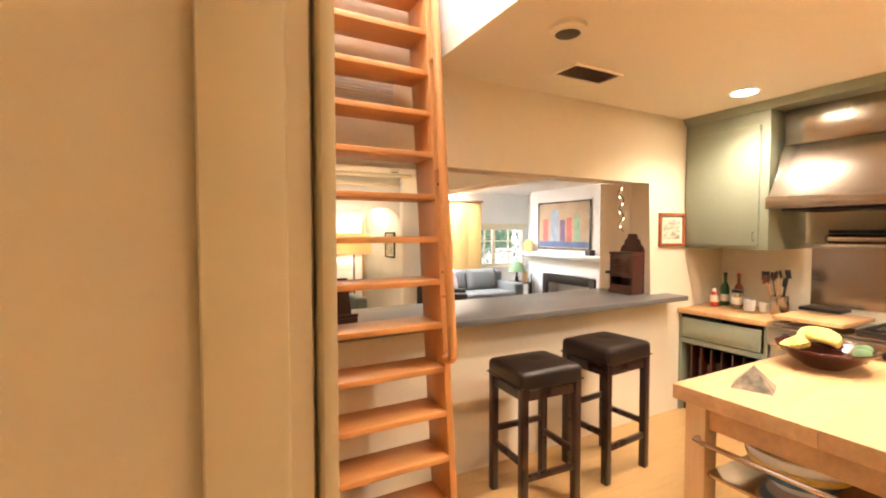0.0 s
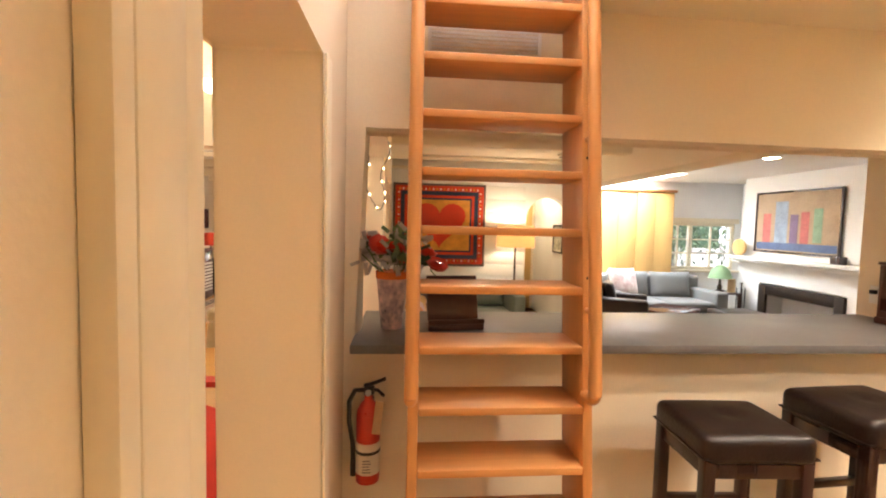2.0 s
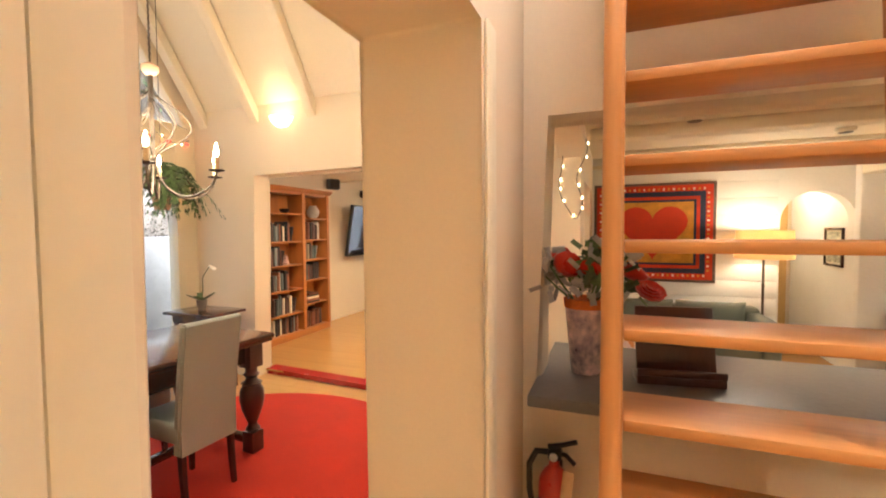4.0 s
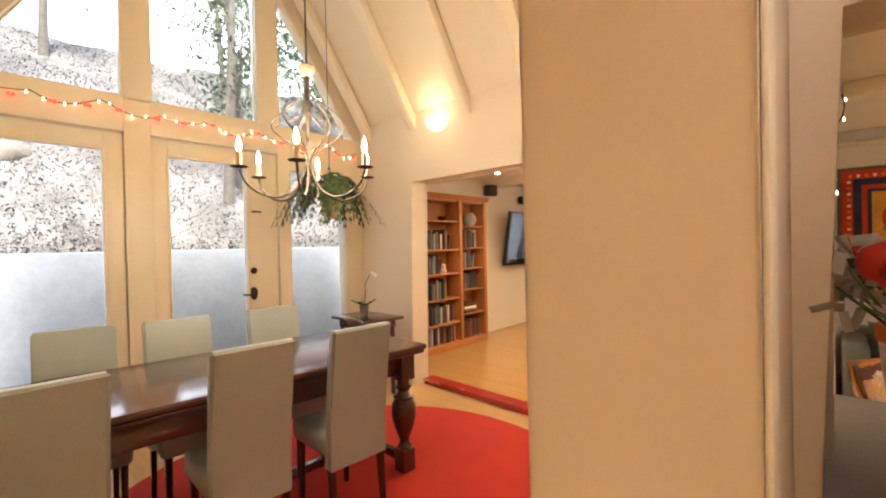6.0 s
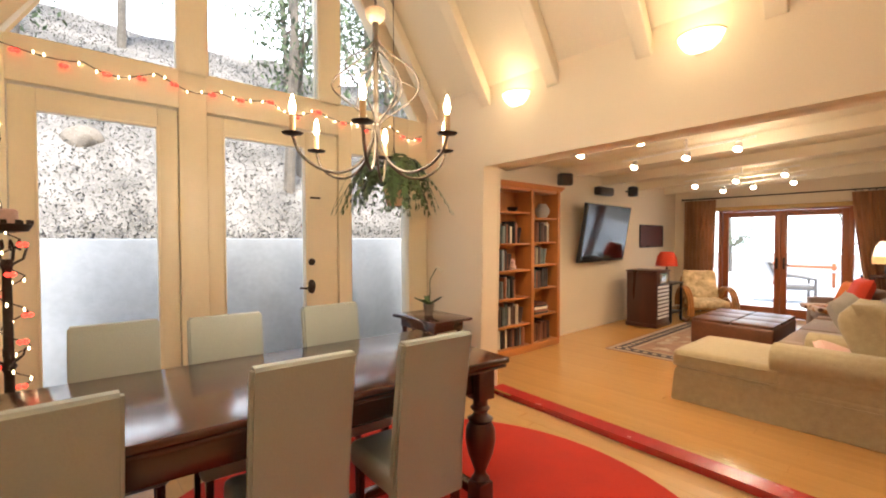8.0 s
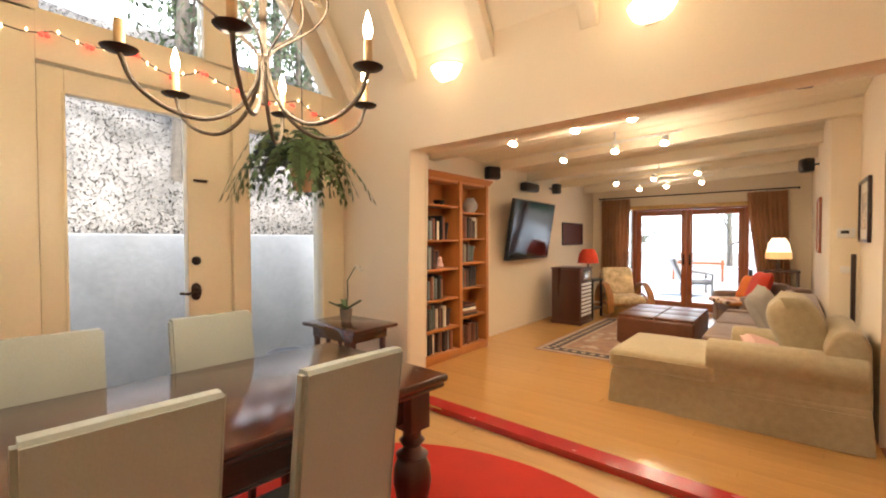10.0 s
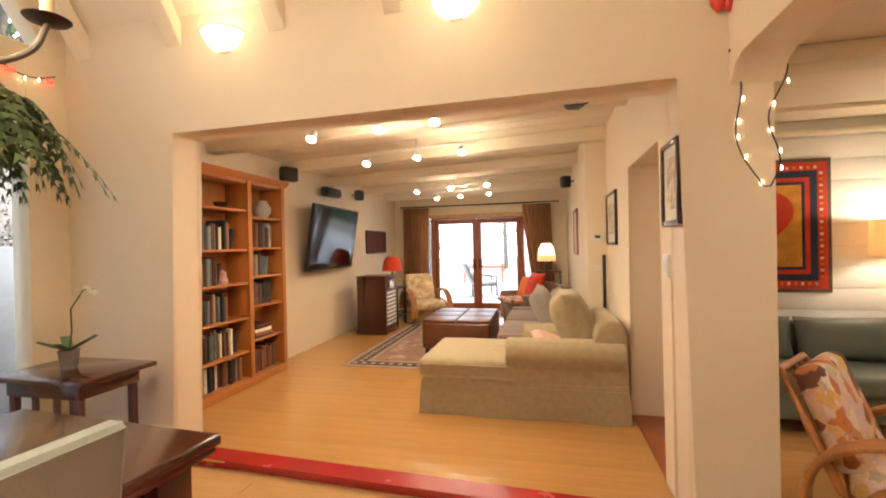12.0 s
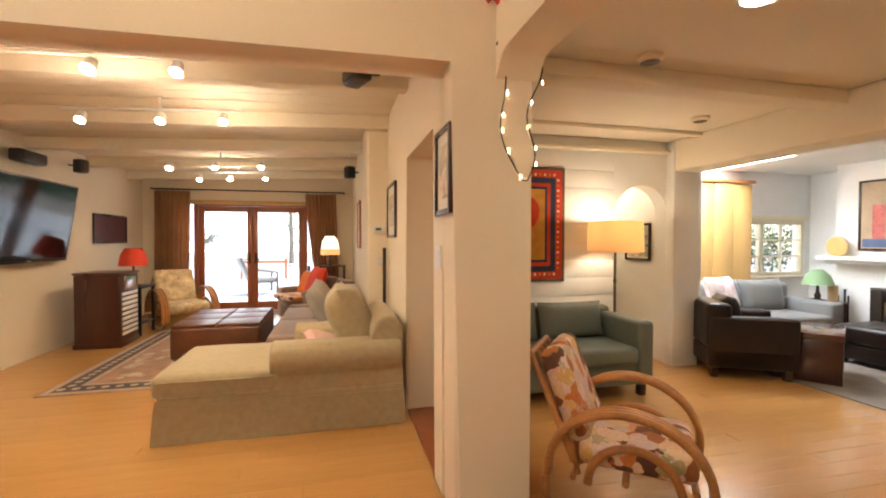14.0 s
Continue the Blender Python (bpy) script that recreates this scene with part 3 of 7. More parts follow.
# family room
structure("wall_family_west", boxes((-3.72, 5.43, -0.1, -3.56, 12.1, 3.0)), "plaster", "cream plaster family room wall")
structure("wall_family_east", slab([(5.43, -0.1), (5.62, -0.1), (5.62, 1.94), (6.59, 1.94), (6.59, -0.1), (7.79, -0.1), (7.79, 3.0), (5.43, 3.0)],
          "x", 0.19, 0.571, (1, 2, 3, 4), 0.025), "plaster", "cream plaster wall with a deep doorway")
structure("wall_family_jog", boxes((-0.01, 7.79, -0.1, 0.571, 12.1, 3.0), bevel=0.01), "plaster", "cream plaster wall that steps forward")
structure("wall_family_north", slab([(-3.72, -0.1), (-3.06, -0.1), (-3.06, 1.93), (-0.66, 1.93), (-0.66, -0.1), (0.571, -0.1), (0.571, 3.0), (-3.72, 3.0)], "y", 11.85, 12.05),
          "plaster", "cream plaster end wall with glazed doors")
fc = slab([(-3.6, 2.41), (0.2, 2.56), (0.2, 2.8), (-3.6, 2.5)], "y", 5.43, 11.9)
structure("ceiling_family", fc, "ceiling", "cream boarded ceiling with a gentle slope", "ceiling")
bm = bmesh.new()
for k in range(27):
    y = 5.5 + 0.238 * k
    t = slab([(-3.56, 2.402), (0.19, 2.549), (0.19, 2.562), (-3.56, 2.413)], "y", y, y + 0.225)
    me_ = bpy.data.meshes.new("board")
    t.to_mesh(me_)
    t.free()
    bm.from_mesh(me_)
    bpy.data.meshes.remove(me_)
structure("ceiling_boards", bm, "ceiling", "cream-painted tongue and groove ceiling boards", "ceiling")
for y in (6.55, 7.75, 8.95, 10.15, 11.35):
    bm = slab([(-3.56, 2.27), (0.19, 2.41), (0.19, 2.545), (-3.56, 2.398)], "y", y - 0.06, y + 0.06, (0, 1), 0.012)
    solid("ceiling_beam", bm, "ceiling", "cream-painted ceiling beam across the family room", "beam", group="family room beams", kind="structure")

# living room
ARCH = [(2.42, -0.1)] + [(2.735 - 0.315 * math.cos(math.pi * k / 16), 1.55 + 0.315 * math.sin(math.pi * k / 16)) for k in range(17)] + [(3.05, -0.1)]
structure("wall_living_north", slab([(0.57, -0.1)] + ARCH + [(3.48, -0.1), (3.48, 2.5), (0.57, 2.5)], "y", 7.17, 7.35), "white", "white-painted wall with an arched doorway")
structure("wall_living_return", boxes((3.02, 7.05, -0.1, 3.34, 7.169, 2.318), bevel=0.02), "white", "white-painted wall end beside an arch")
structure("wall_hall_east", boxes((3.052, 7.351, -0.1, 3.2, 9.0, 2.4)), "white", "white hallway wall behind the arch")
structure("wall_hall_west_side", boxes((2.2, 7.351, -0.1, 2.38, 9.0, 2.4)), "plaster", "cream hallway wall behind the arch")
structure("wall_sitting_north", slab([(3.2, -0.1), (3.2, 2.5), (7.2, 2.5), (7.2, -0.1), (6.3, -0.1), (6.3, 1.58), (5.08, 1.58), (5.08, 0.80), (6.299, 0.80), (6.299, -0.1)], "y", 8.2, 8.38), "white",
          "white-painted brick wall with a window")
structure("wall_living_east", boxes((6.4, 3.3, -0.1, 6.6, 8.2, 2.6)), "white", "white-painted brick wall")
structure("wall_living_south", boxes((4.9, 3.3, -0.1, 6.6, 3.46, 2.6)), "white", "white-painted wall")
structure("ceiling_living", boxes((0.57, 3.46, 2.32, 3.2, 7.2, 2.5), (2.2, 7.2, 2.32, 3.2, 9.0, 2.5)), "ceiling", "cream plaster living room ceiling", "ceiling")
structure("ceiling_sitting", boxes((3.2, 3.3, 2.25, 6.6, 7.1, 2.5), (4.7, 7.1, 2.25, 6.6, 8.4, 2.5)), "white", "white ceiling with a skylight well", "ceiling")
structure("beam_living_long", boxes((3.02, 3.46, 2.0, 3.34, 7.05, 2.317), bevel=0.015), "ceiling", "cream plaster beam between two parts of the living room", "beam")
structure("beam_living_cross", boxes((0.62, 5.5, 2.22, 3.2, 5.68, 2.319), bevel=0.015), "ceiling", "cream plaster ceiling beam", "beam")
structure("cornice", boxes((0.571, 7.10, 2.19, 3.19, 7.169, 2.225), (0.9, 6.7, 2.285, 3.19, 6.78, 2.319), bevel=0.006), "ceiling", "cream ceiling moulding", "trim")

# outside: a garden floor, a retaining wall and a wooded slope
structure("ground", slab([(-60, -60), (60, -60), (60, 60), (-60, 60)], "z", -0.6, -0.25), "soil", "leaf-strewn ground round the house", "ground")
structure("terrace", boxes((-9, 12.06, -0.249, 9, 26, -0.03)), "concrete", "pale paved terrace outside the glazed doors", "pavement")
structure("retaining_wall", boxes((-5.45, -6, -0.3, -5.2, 11.0, 1.42), bevel=0.02), "concrete", "pale grey concrete retaining wall", "wall")

# ---- lamps of the place, and added fill lamps ----
sun_lamp()
# first row is the visible can; the other four are added kitchen fill
for x, y, w_, wide in ((3.75, 2.59, 20, 140), (2.7, 1.9, 28, 134), (3.2, 1.2, 31, 140), (3.2, -0.3, 28, 150), (1.4, -0.6, 5, 120)):
    spot_lamp("can_light", (x, y, 2.44), (x, y, 0), w_, wide, 0.8)
point_lamp("chandelier_light", (-1.5, 3.3, 2.0), 17, 0.25)
for x in (-2.28, -0.877):
    point_lamp("sconce_light", (x, 5.0, 2.69), 0.7, 0.06, (1, 0.74, 0.44))
for x, y in ((-2.28, 6.2), (-1.24, 6.2), (-1.7, 7.3), (-1.9, 9.7)):
    spot_lamp("track_light", (x, y, 2.12), (x, y + 0.2, 0), 11.5, 165, 0.8, (1, 0.79, 0.55))
# added fill with no fixture of its own, lifts the family room ceiling
for x, y in ((-1.7, 6.2), (-1.25, 7.3), (-1.8, 10.1)):
    point_lamp("track_glow", (x, y, 2.1), 3.5, 0.05)
point_lamp("floor_lamp_light", (2.2, 6.85, 1.42), 4, 0.06)
spot_lamp("living_can_light", (1.38, 4.84, 2.29), (1.38, 4.84, 0), 7, 150, 0.8)
spot_lamp("sitting_can_light", (4.6, 5.6, 2.22), (4.6, 5.6, 0), 7, 150, 0.8)
window_lamp("skylight_daylight", (3.95, 7.65, 2.6), (3.95, 7.65, 0), 1.3, 0.95, 38)
point_lamp("hall_light", (2.7, 8.1, 2.1), 4, 0.06, (1, 0.9, 0.75))
window_lamp("loft_daylight", (1.15, 2.7, 3.58), (1.15, 2.7, 0), 0.7, 0.9, 7, (1, 0.95, 0.97))

# ---- outside the gable window ----
def slope():
    bm = bmesh.new()
    n, k = 40, 26
    vs = {}
    for i in range(n + 1):
        for j in range(k + 1):
            y, d = -8 + 26 * i / n, 5.6 * j / k
            z = 1.36 + d * 0.78 + 0.16 * noise.noise((y * 0.7, d * 0.9, 1)) * min(1, d) + 0.05 * noise.noise((y * 3, d * 3, 4))
            vs[i, j] = bm.verts.new((-5.32 - d, y, z))
    for i in range(n):
        for j in range(k):
            bm.faces.new((vs[i, j], vs[i, j + 1], vs[i + 1, j + 1], vs[i + 1, j]))
    bmesh.ops.recalc_face_normals(bm, faces=bm.faces)
    structure("hillside", bm, "soil", "steep hillside covered in dry leaves", "ground")


def slope_z(d, y):
    return 1.36 + d * 0.78 + 0.16 * noise.noise((y * 0.7, d * 0.9, 1)) * min(1, d)


def leaf_litter(count):
    rnd = random.Random(4)
    verts, faces = [], []
    for _ in range(count):
        d, y = 0.05 + 5.4 * rnd.random() ** 1.4, rnd.uniform(-2, 11)
        c = Vector((-5.32 - d, y, slope_z(d, y) + 0.03))
        s = rnd.uniform(0.010, 0.024)
        r = Euler((rnd.uniform(-0.9, 0.9), rnd.uniform(-0.3, 1.3), rnd.uniform(0, 6.3))).to_matrix()
        b = len(verts)
        verts += [tuple(c + r @ Vector(v)) for v in ((-s, 0, 0), (0, -s * 0.5, s * 0.2), (s, 0, 0), (0, s * 0.5, s * 0.2))]
        faces.append((b, b + 1, b + 2, b + 3))
    me = bpy.data.meshes.new("leaf_litter")
    me.from_pydata(verts, [], faces)
    me.materials.append(M["leaf"])
    tagged(new("leaf_litter", me), "dry brown fallen leaves on the hillside", "leaves", kind="stuff")


def tree(x, y, z, h, r, seed):
    rnd = random.Random(seed)
    t = thing("tree", pose(x, y, z), "slender grey-barked tree on the leafy slope", "tree", "trees on the slope")
    bm = bmesh.new()
    lean = rnd.uniform(-0.08, 0.08)
    trunk = [(lean * h * f * f, 0.1 * math.sin(f * 3 + seed), -0.2 + h * f) for f in [k / 8 for k in range(9)]]
    tube(trunk, r, 8, bm, r * 0.35)
    tips = []
    for k in range(9):
        f = rnd.uniform(0.3, 0.95)
        p = Vector(trunk[int(f * 8)])
        a, ln = rnd.uniform(0, 6.3), h * rnd.uniform(0.12, 0.3)
        pts = [p + Vector((math.cos(a) * ln * q, math.sin(a) * ln * q, ln * 0.6 * q * q + 0.1 * q)) for q in (0, 0.35, 0.7, 1)]
        tube(pts, r * 0.35, 6, bm, r * 0.1)
        tips += pts[1:]
    part("trunk", bm, "bark", t)
    verts, faces = [], []
    for p in tips:
        for _ in range(70):
            c = p + Vector((rnd.gauss(0, 0.28), rnd.gauss(0, 0.28), rnd.gauss(0, 0.22)))
            s = rnd.uniform(0.03, 0.07)
            m = Euler((rnd.uniform(0, 6), rnd.uniform(0, 6), rnd.uniform(0, 6))).to_matrix()
            b = len(verts)
            verts += [tuple(c + m @ Vector(v)) for v in ((-s, 0, 0), (0, -s * 0.4, 0), (s, 0, 0), (0, s * 0.4, 0))]
            faces.append((b, b + 1, b + 2, b + 3))
    me = bpy.data.meshes.new("crown")
    me.from_pydata(verts, [], faces)
    me.materials.append(M["green"])
    c = new("crown", me)
    c.parent = t


slope()
leaf_litter(56000)
rnd = random.Random(11)
for k in range(13):
    d, y = 0.9 + 0.33 * k + rnd.uniform(-0.2, 0.3), rnd.uniform(-0.5, 9)
    tree(-5.32 - d, y, slope_z(d, y), rnd.uniform(3.5, 7), rnd.uniform(0.045, 0.13), k)
for y, d, s in ((3.5, 0.9, 0.24), (2.5, 1.6, 0.2)):
    bm = bmesh.new()
    bmesh.ops.create_icosphere(bm, subdivisions=3, radius=s)
    for v in bm.verts:
        v.co *= 1 + 0.3 * noise.noise(v.co * 5 + Vector((y, 0, 0)))
        v.co.z *= 0.9
    solid("boulder", bm, "bark", "pale weathered boulder on the hillside", "rock", pose(-5.32 - d, y, slope_z(d, y) - 0.06, 0, 35, 0), "boulders", smooth=60)
haze = glow("pale_bright_haze", (0.92, 0.96, 1.0), 0.55)
structure("backdrop_hill", boxes((-75, -80, -5, -74, 90, 60)), haze, "pale bright sky beyond the hill", "sky", smooth=0)


# ---- gable doors and windows ----
def glazed_door(name, y0, y1, gy0, gy1, hinge):
    d = thing(name, pose(0, 0, 0), "tall cream-painted glazed door, closed", "door", "glazed dining doors", "structure")
    z0, z1, gz0, gz1 = DZ + 0.02, 2.335, 0.05, 2.198
    fr = part("door_frame", boxes((-3.6, y0, z0, -3.525, gy0, z1), (-3.6, gy1, z0, -3.525, y1, z1), (-3.6, gy0, gz1, -3.525, gy1, z1), (-3.6, gy0, z0, -3.525, gy1, gz0), bevel=0.006), "trim", d)
    part("glazing_bead", boxes((-3.522, gy0 - 0.012, gz0, -3.512, gy0 + 0.004, gz1), (-3.522, gy1 - 0.004, gz0, -3.512, gy1 + 0.012, gz1),
                               (-3.522, gy0, gz1 - 0.004, -3.512, gy1, gz1 + 0.012), bevel=0.003), "trim", fr)
    g = part("pane", boxes((-3.568, gy0 - 0.005, gz0 - 0.005, -3.560, gy1 + 0.005, gz1 + 0.005)), "glass", d, smooth=0)
    g.visible_shadow = False
    return d
dl = glazed_door("door_1", 2.055, 2.925, 2.18, 2.80, 0)
dr = glazed_door("door_2", 3.115, 4.175, 3.232, 3.876, 1)
lock = part("deadbolt", moved(lathe([(0.030, 0), (0.030, 0.012), (0.022, 0.02), (0.014, 0.03)], 18), pose(-3.524, 3.925, 1.215, 0, 90, 0)), "iron", dr, "dark bronze deadbolt")
hb = part("door_handle", moved(lathe([(0.036, 0), (0.036, 0.01), (0.018, 0.02), (0.013, 0.05)], 18), pose(-3.524, 3.92, 1.0, 0, 90, 0) @ Matrix.Diagonal((1.7, 1, 1, 1))), "iron", dr, "dark bronze lever handle")
part("lever", tube([(-3.475, 3.92, 1.0), (-3.47, 3.89, 1.002), (-3.468, 3.85, 0.992), (-3.47, 3.80, 1.0)], 0.009, 8), "iron", hb)
part("coat_hook", boxes((-3.524, 3.915, 1.765, -3.508, 4.005, 1.78), bevel=0.003), "iron", dr)
for nm_, pts in (("window_1", [(2.06, 2.62), (2.928, 2.62), (2.928, 3.96), (2.87, 3.93)]),
                 ("window_2", [(3.122, 2.62), (4.001, 2.62), (4.001, 4.25), (3.55, 4.93), (3.122, 4.25)]),
                 ("window_3", [(4.202, 2.62), (5.10, 2.62), (4.25, 3.90), (4.202, 3.96)])):
    w = thing(nm_, pose(0, 0, 0), "large fixed gable window pane in cream trim", "window", "gable windows", "structure")
    g = part("pane", slab(pts, "x", -3.58, -3.572), "glass", w, smooth=0)
    g.visible_shadow = False
    for a, b in zip(pts, pts[1:] + pts[:1]):
        part("stop", tube([(-3.515, *a), (-3.515, *b)], 0.011, 4), "trim", w, smooth=0)
w = thing("window_4", pose(0, 0, 0), "tall fixed sidelight window beside the door", "window", "", "structure")
g = part("pane", boxes((-3.58, 4.305, 0.095, -3.572, 4.97, 2.205)), "glass", w, smooth=0)
g.visible_shadow = False


# ---- dining room things ----
def ring_rug():
    bm = lathe([(1.45, 0), (1.455, 0.006), (1.445, 0.013)], 96)
    return solid("rug", bm, "red_rug", "round red wool rug under the dining table", "rug", pose(-1.52, 3.58, DZ - 0.002))
ring_rug()


def dining_table():
    t = thing("dining_table", pose(-1.954, 3.057, DZ + 0.011, 0, 0, -3.8), "long dark mahogany refectory table with bulbous turned legs", "table")
    L, W, H = 2.15, 0.905, 0.814
    top = part("tabletop", boxes((-W / 2, -L / 2, H - 0.035, W / 2, L / 2, H), bevel=0.012, seg=3), "mahog", t)
    part("edge_moulding", boxes((-W / 2 + 0.012, -L / 2 + 0.012, H - 0.058, W / 2 - 0.012, L / 2 - 0.012, H - 0.036), bevel=0.009), "mahog", top)
    for x in (-0.36, 0.36):
        part("apron", boxes((x - 0.015, -0.88, H - 0.18, x + 0.015, 0.88, H - 0.059), bevel=0.004), "mahog", t)
    for y in (-0.94, 0.94):
        part("apron", boxes((-0.33, y - 0.015, H - 0.18, 0.33, y + 0.015, H - 0.059), bevel=0.004), "mahogz", t)
    prof = [(0.035, 0.14), (0.05, 0.16), (0.035, 0.18), (0.03, 0.20), (0.045, 0.24), (0.068, 0.30), (0.082, 0.37), (0.078, 0.43), (0.06, 0.47), (0.07, 0.485), (0.045, 0.50), (0.035, 0.52),
            (0.055, 0.545), (0.04, 0.56), (0.04, 0.60)]
    for x in (-0.36, 0.36):
        for y in (-0.94, 0.94):
            bm = lathe(prof, 22)
            box(bm, -0.05, -0.05, 0.0, 0.05, 0.05, 0.145, 0.008)
            box(bm, -0.055, -0.055, 0.595, 0.055, 0.055, H - 0.06, 0.006)
            part("leg", moved(bm, pose(x, y, 0)), "mahogz", t)
    part("stretcher", boxes((-0.028, -0.93, 0.05, 0.028, 0.93, 0.10), bevel=0.008), "mahog", t)
    for y in (-0.94, 0.94):
        part("stretcher", boxes((-0.31, y - 0.028, 0.05, 0.31, y + 0.028, 0.10), bevel=0.008), "mahog", t)
dining_table()


def dining_chair(m):
    c = thing("dining_chair", m, "sage grey leather dining chair with a tall plain back", "chair", "chairs round the dining table")
    part("seat", boxes((-0.21, -0.215, 0.36, 0.20, 0.215, 0.475), bevel=0.03, seg=3), "leather_g", c)
    bm = slab([(0.14, 0.30), (0.205, 0.30), (0.205, 0.50), (0.235, 0.75), (0.275, 1.01), (0.268, 1.02), (0.232, 1.02), (0.225, 1.01), (0.185, 0.75), (0.155, 0.50)], "y", -0.212, 0.212)
    bmesh.ops.bevel(bm, geom=[e for e in bm.edges if abs(e.verts[0].co.y) > 0.2 and abs(e.verts[0].co.y - e.verts[1].co.y) < 1e-4], offset=0.012, segments=2, affect="EDGES")
    back = part("backrest", bm, "leather_g", c)
    part("seam", tube([(0.207, -0.2, 0.31), (0.208, -0.2, 0.5), (0.238, -0.2, 0.75), (0.276, -0.2, 1.008), (0.276, 0.2, 1.008), (0.238, 0.2, 0.75), (0.208, 0.2, 0.5), (0.207, 0.2, 0.31)], 0.0025, 5), "leather_g", back)
    for x, y in ((-0.17, -0.17), (-0.17, 0.17)):
        part("leg", moved(tube([(0, 0, 0), (0, 0, 0.37)], 0.019, 4, r1=0.028), pose(x, y, 0)), "dark", c, smooth=0)
    for y in (-0.18, 0.18):
        part("leg", tube([(0.20, y, 0), (0.185, y, 0.16), (0.175, y, 0.36)], 0.019, 4, r1=0.026), "dark", c, smooth=0)
    return c
CHAIR = Matrix.Diagonal((1, 0.93, 1.01, 1))
first = dining_chair(pose(-1.66, 2.21, DZ + 0.011) @ CHAIR)
for x, y, turn in ((-1.595, 2.93, -4), (-1.555, 3.485, -3), (-2.345, 2.46, 176), (-2.225, 2.93, 175), (-2.195, 3.54, 177)):
    copy_thing(first, pose(x, y, DZ + 0.011, 0, 0, turn) @ CHAIR)


def chandelier(m):
    c = thing("chandelier", m, "curled grey iron chandelier with six lit candle bulbs", "chandelier")
    part("chain", tube([(0.004 * (-1) ** k, 0, 0.86 + 0.02 * k) for k in range(153)], 0.006, 6), "chand", c)
    part("cap", lathe([(0.012, 0.80), (0.03, 0.805), (0.05, 0.83), (0.052, 0.86), (0.03, 0.875), (0.01, 0.885)], 18), "terracotta", c)
    stem = part("stem", tube([(0, 0, 0.10), (0, 0, 0.30), (0, 0, 0.80)], 0.010, 8, r1=0.016), "chand", c)
    part("knot", lathe([(0.008, 0.235), (0.02, 0.245), (0.022, 0.27), (0.008, 0.285)], 12), "chand", stem)
    for k in range(6):
        a = radians(20 + 60 * k)
        ca, sa = math.cos(a), math.sin(a)
        arm = [(0.012, 0.26), (0.03, 0.17), (0.09, 0.07), (0.19, 0.015), (0.30, 0.03), (0.385, 0.09), (0.42, 0.17)]
        ap = part("arm", tube(curve_through([(r * ca, r * sa, z) for r, z in arm]), 0.0075, 8), "chand", c)
        ex, ey, ez = 0.42 * ca, 0.42 * sa, 0.17
        part("drip_pan", lathe([(0.008, 0), (0.045, 0.008), (0.05, 0.014), (0.045, 0.016), (0.012, 0.012)], 18, at=(ex, ey, ez)), "iron", ap)
        part("candle_sleeve", lathe([(0.0145, 0.012), (0.0145, 0.09), (0.013, 0.10)], 14, at=(ex, ey, ez)), "wax", ap)
        part("candle_bulb", lathe([(0.007, 0.10), (0.014, 0.118), (0.016, 0.135), (0.010, 0.165), (0.0015, 0.195)], 12, at=(ex, ey, ez)), "bulb", ap, "lit candle-shaped bulb")
        # the wire cage that twists from the cap to the knot
        cage = []
        for q in range(13):
            f = q / 12
            r = 0.015 + 0.21 * math.sin(math.pi * min(1, f * 1.02)) ** 1.5
            b = a + 1.1 * f
            cage.append((r * math.cos(b), r * math.sin(b), 0.70 - 0.44 * f))
        part("cage_wire", tube(curve_through(cage, 3), 0.0045, 6), "chand", c)
        top = [(0.006, 0.80), (0.01, 0.66), (0.05, 0.55), (0.13, 0.50), (0.20, 0.47)]
        part("tendril", tube(curve_through([(r * math.cos(a + 0.5), r * math.sin(a + 0.5), z) for r, z in top], 4), 0.004, 6, r1=0.002), "chand", c)
chandelier(pose(-1.5, 3.3, 1.674) @ Matrix.Scale(0.82, 4))


def fern_plant(m):
    f = thing("hanging_fern", m, "bushy green fern in a pale hanging pot", "plant")
    pot = part("pot", lathe([(0.055, -0.09), (0.06, -0.085), (0.085, 0.05), (0.09, 0.055), (0.088, 0.07), (0.075, 0.07)], 20), "terracotta", f, "pale terracotta pot")
    part("wire", tube([(0, 0, 0.05), (0, 0, 2.23)], 0.003, 5), "iron", f)
    for a in (0, 2.1, 4.2):
        part("wire", tube([(0.085 * math.cos(a), 0.085 * math.sin(a), 0.06), (0, 0, 0.4)], 0.002, 5), "iron", f)
    rnd = random.Random(3)
    for k in range(62):
        a, ln, lift = rnd.uniform(0, 6.3), rnd.uniform(0.32, 0.54), rnd.uniform(0.08, 0.34)
        bm = bmesh.new()
        n = 13
        pts = [Vector((0.04 * math.cos(a) + math.cos(a) * ln * 0.9 * q, 0.04 * math.sin(a) + math.sin(a) * ln * 0.9 * q, 0.05 + lift * 4 * q * (1 - q) ** 1.2 + 0.10 * q - 0.32 * q * q * (0.5 + ln)))
               for q in [j / n for j in range(n + 1)]]
        for j in range(n):
            d = (pts[j + 1] - pts[j]).normalized()
            side = d.cross(Vector((0, 0, 1))).normalized()
            w_ = 0.062 * math.sin(math.pi * min(1, 0.16 + 0.84 * j / n)) * (0.7 + 0.5 * rnd.random())
            for s in (-1, 1):
                p = pts[j] + d * 0.3 * (pts[j + 1] - pts[j]).length
                tip = p + side * s * w_ + d * 0.03 - Vector((0, 0, 0.018))
                v = [bm.verts.new(p), bm.verts.new(p + d * 0.02), bm.verts.new(tip), bm.verts.new(p + side * s * w_ * 0.5 - d * 0.008)]
                bm.faces.new((v[0], v[1], v[2], v[3]))
        tube(pts, 0.0022, 4, bm, 0.001)
        part("frond", bm, "fern", f)
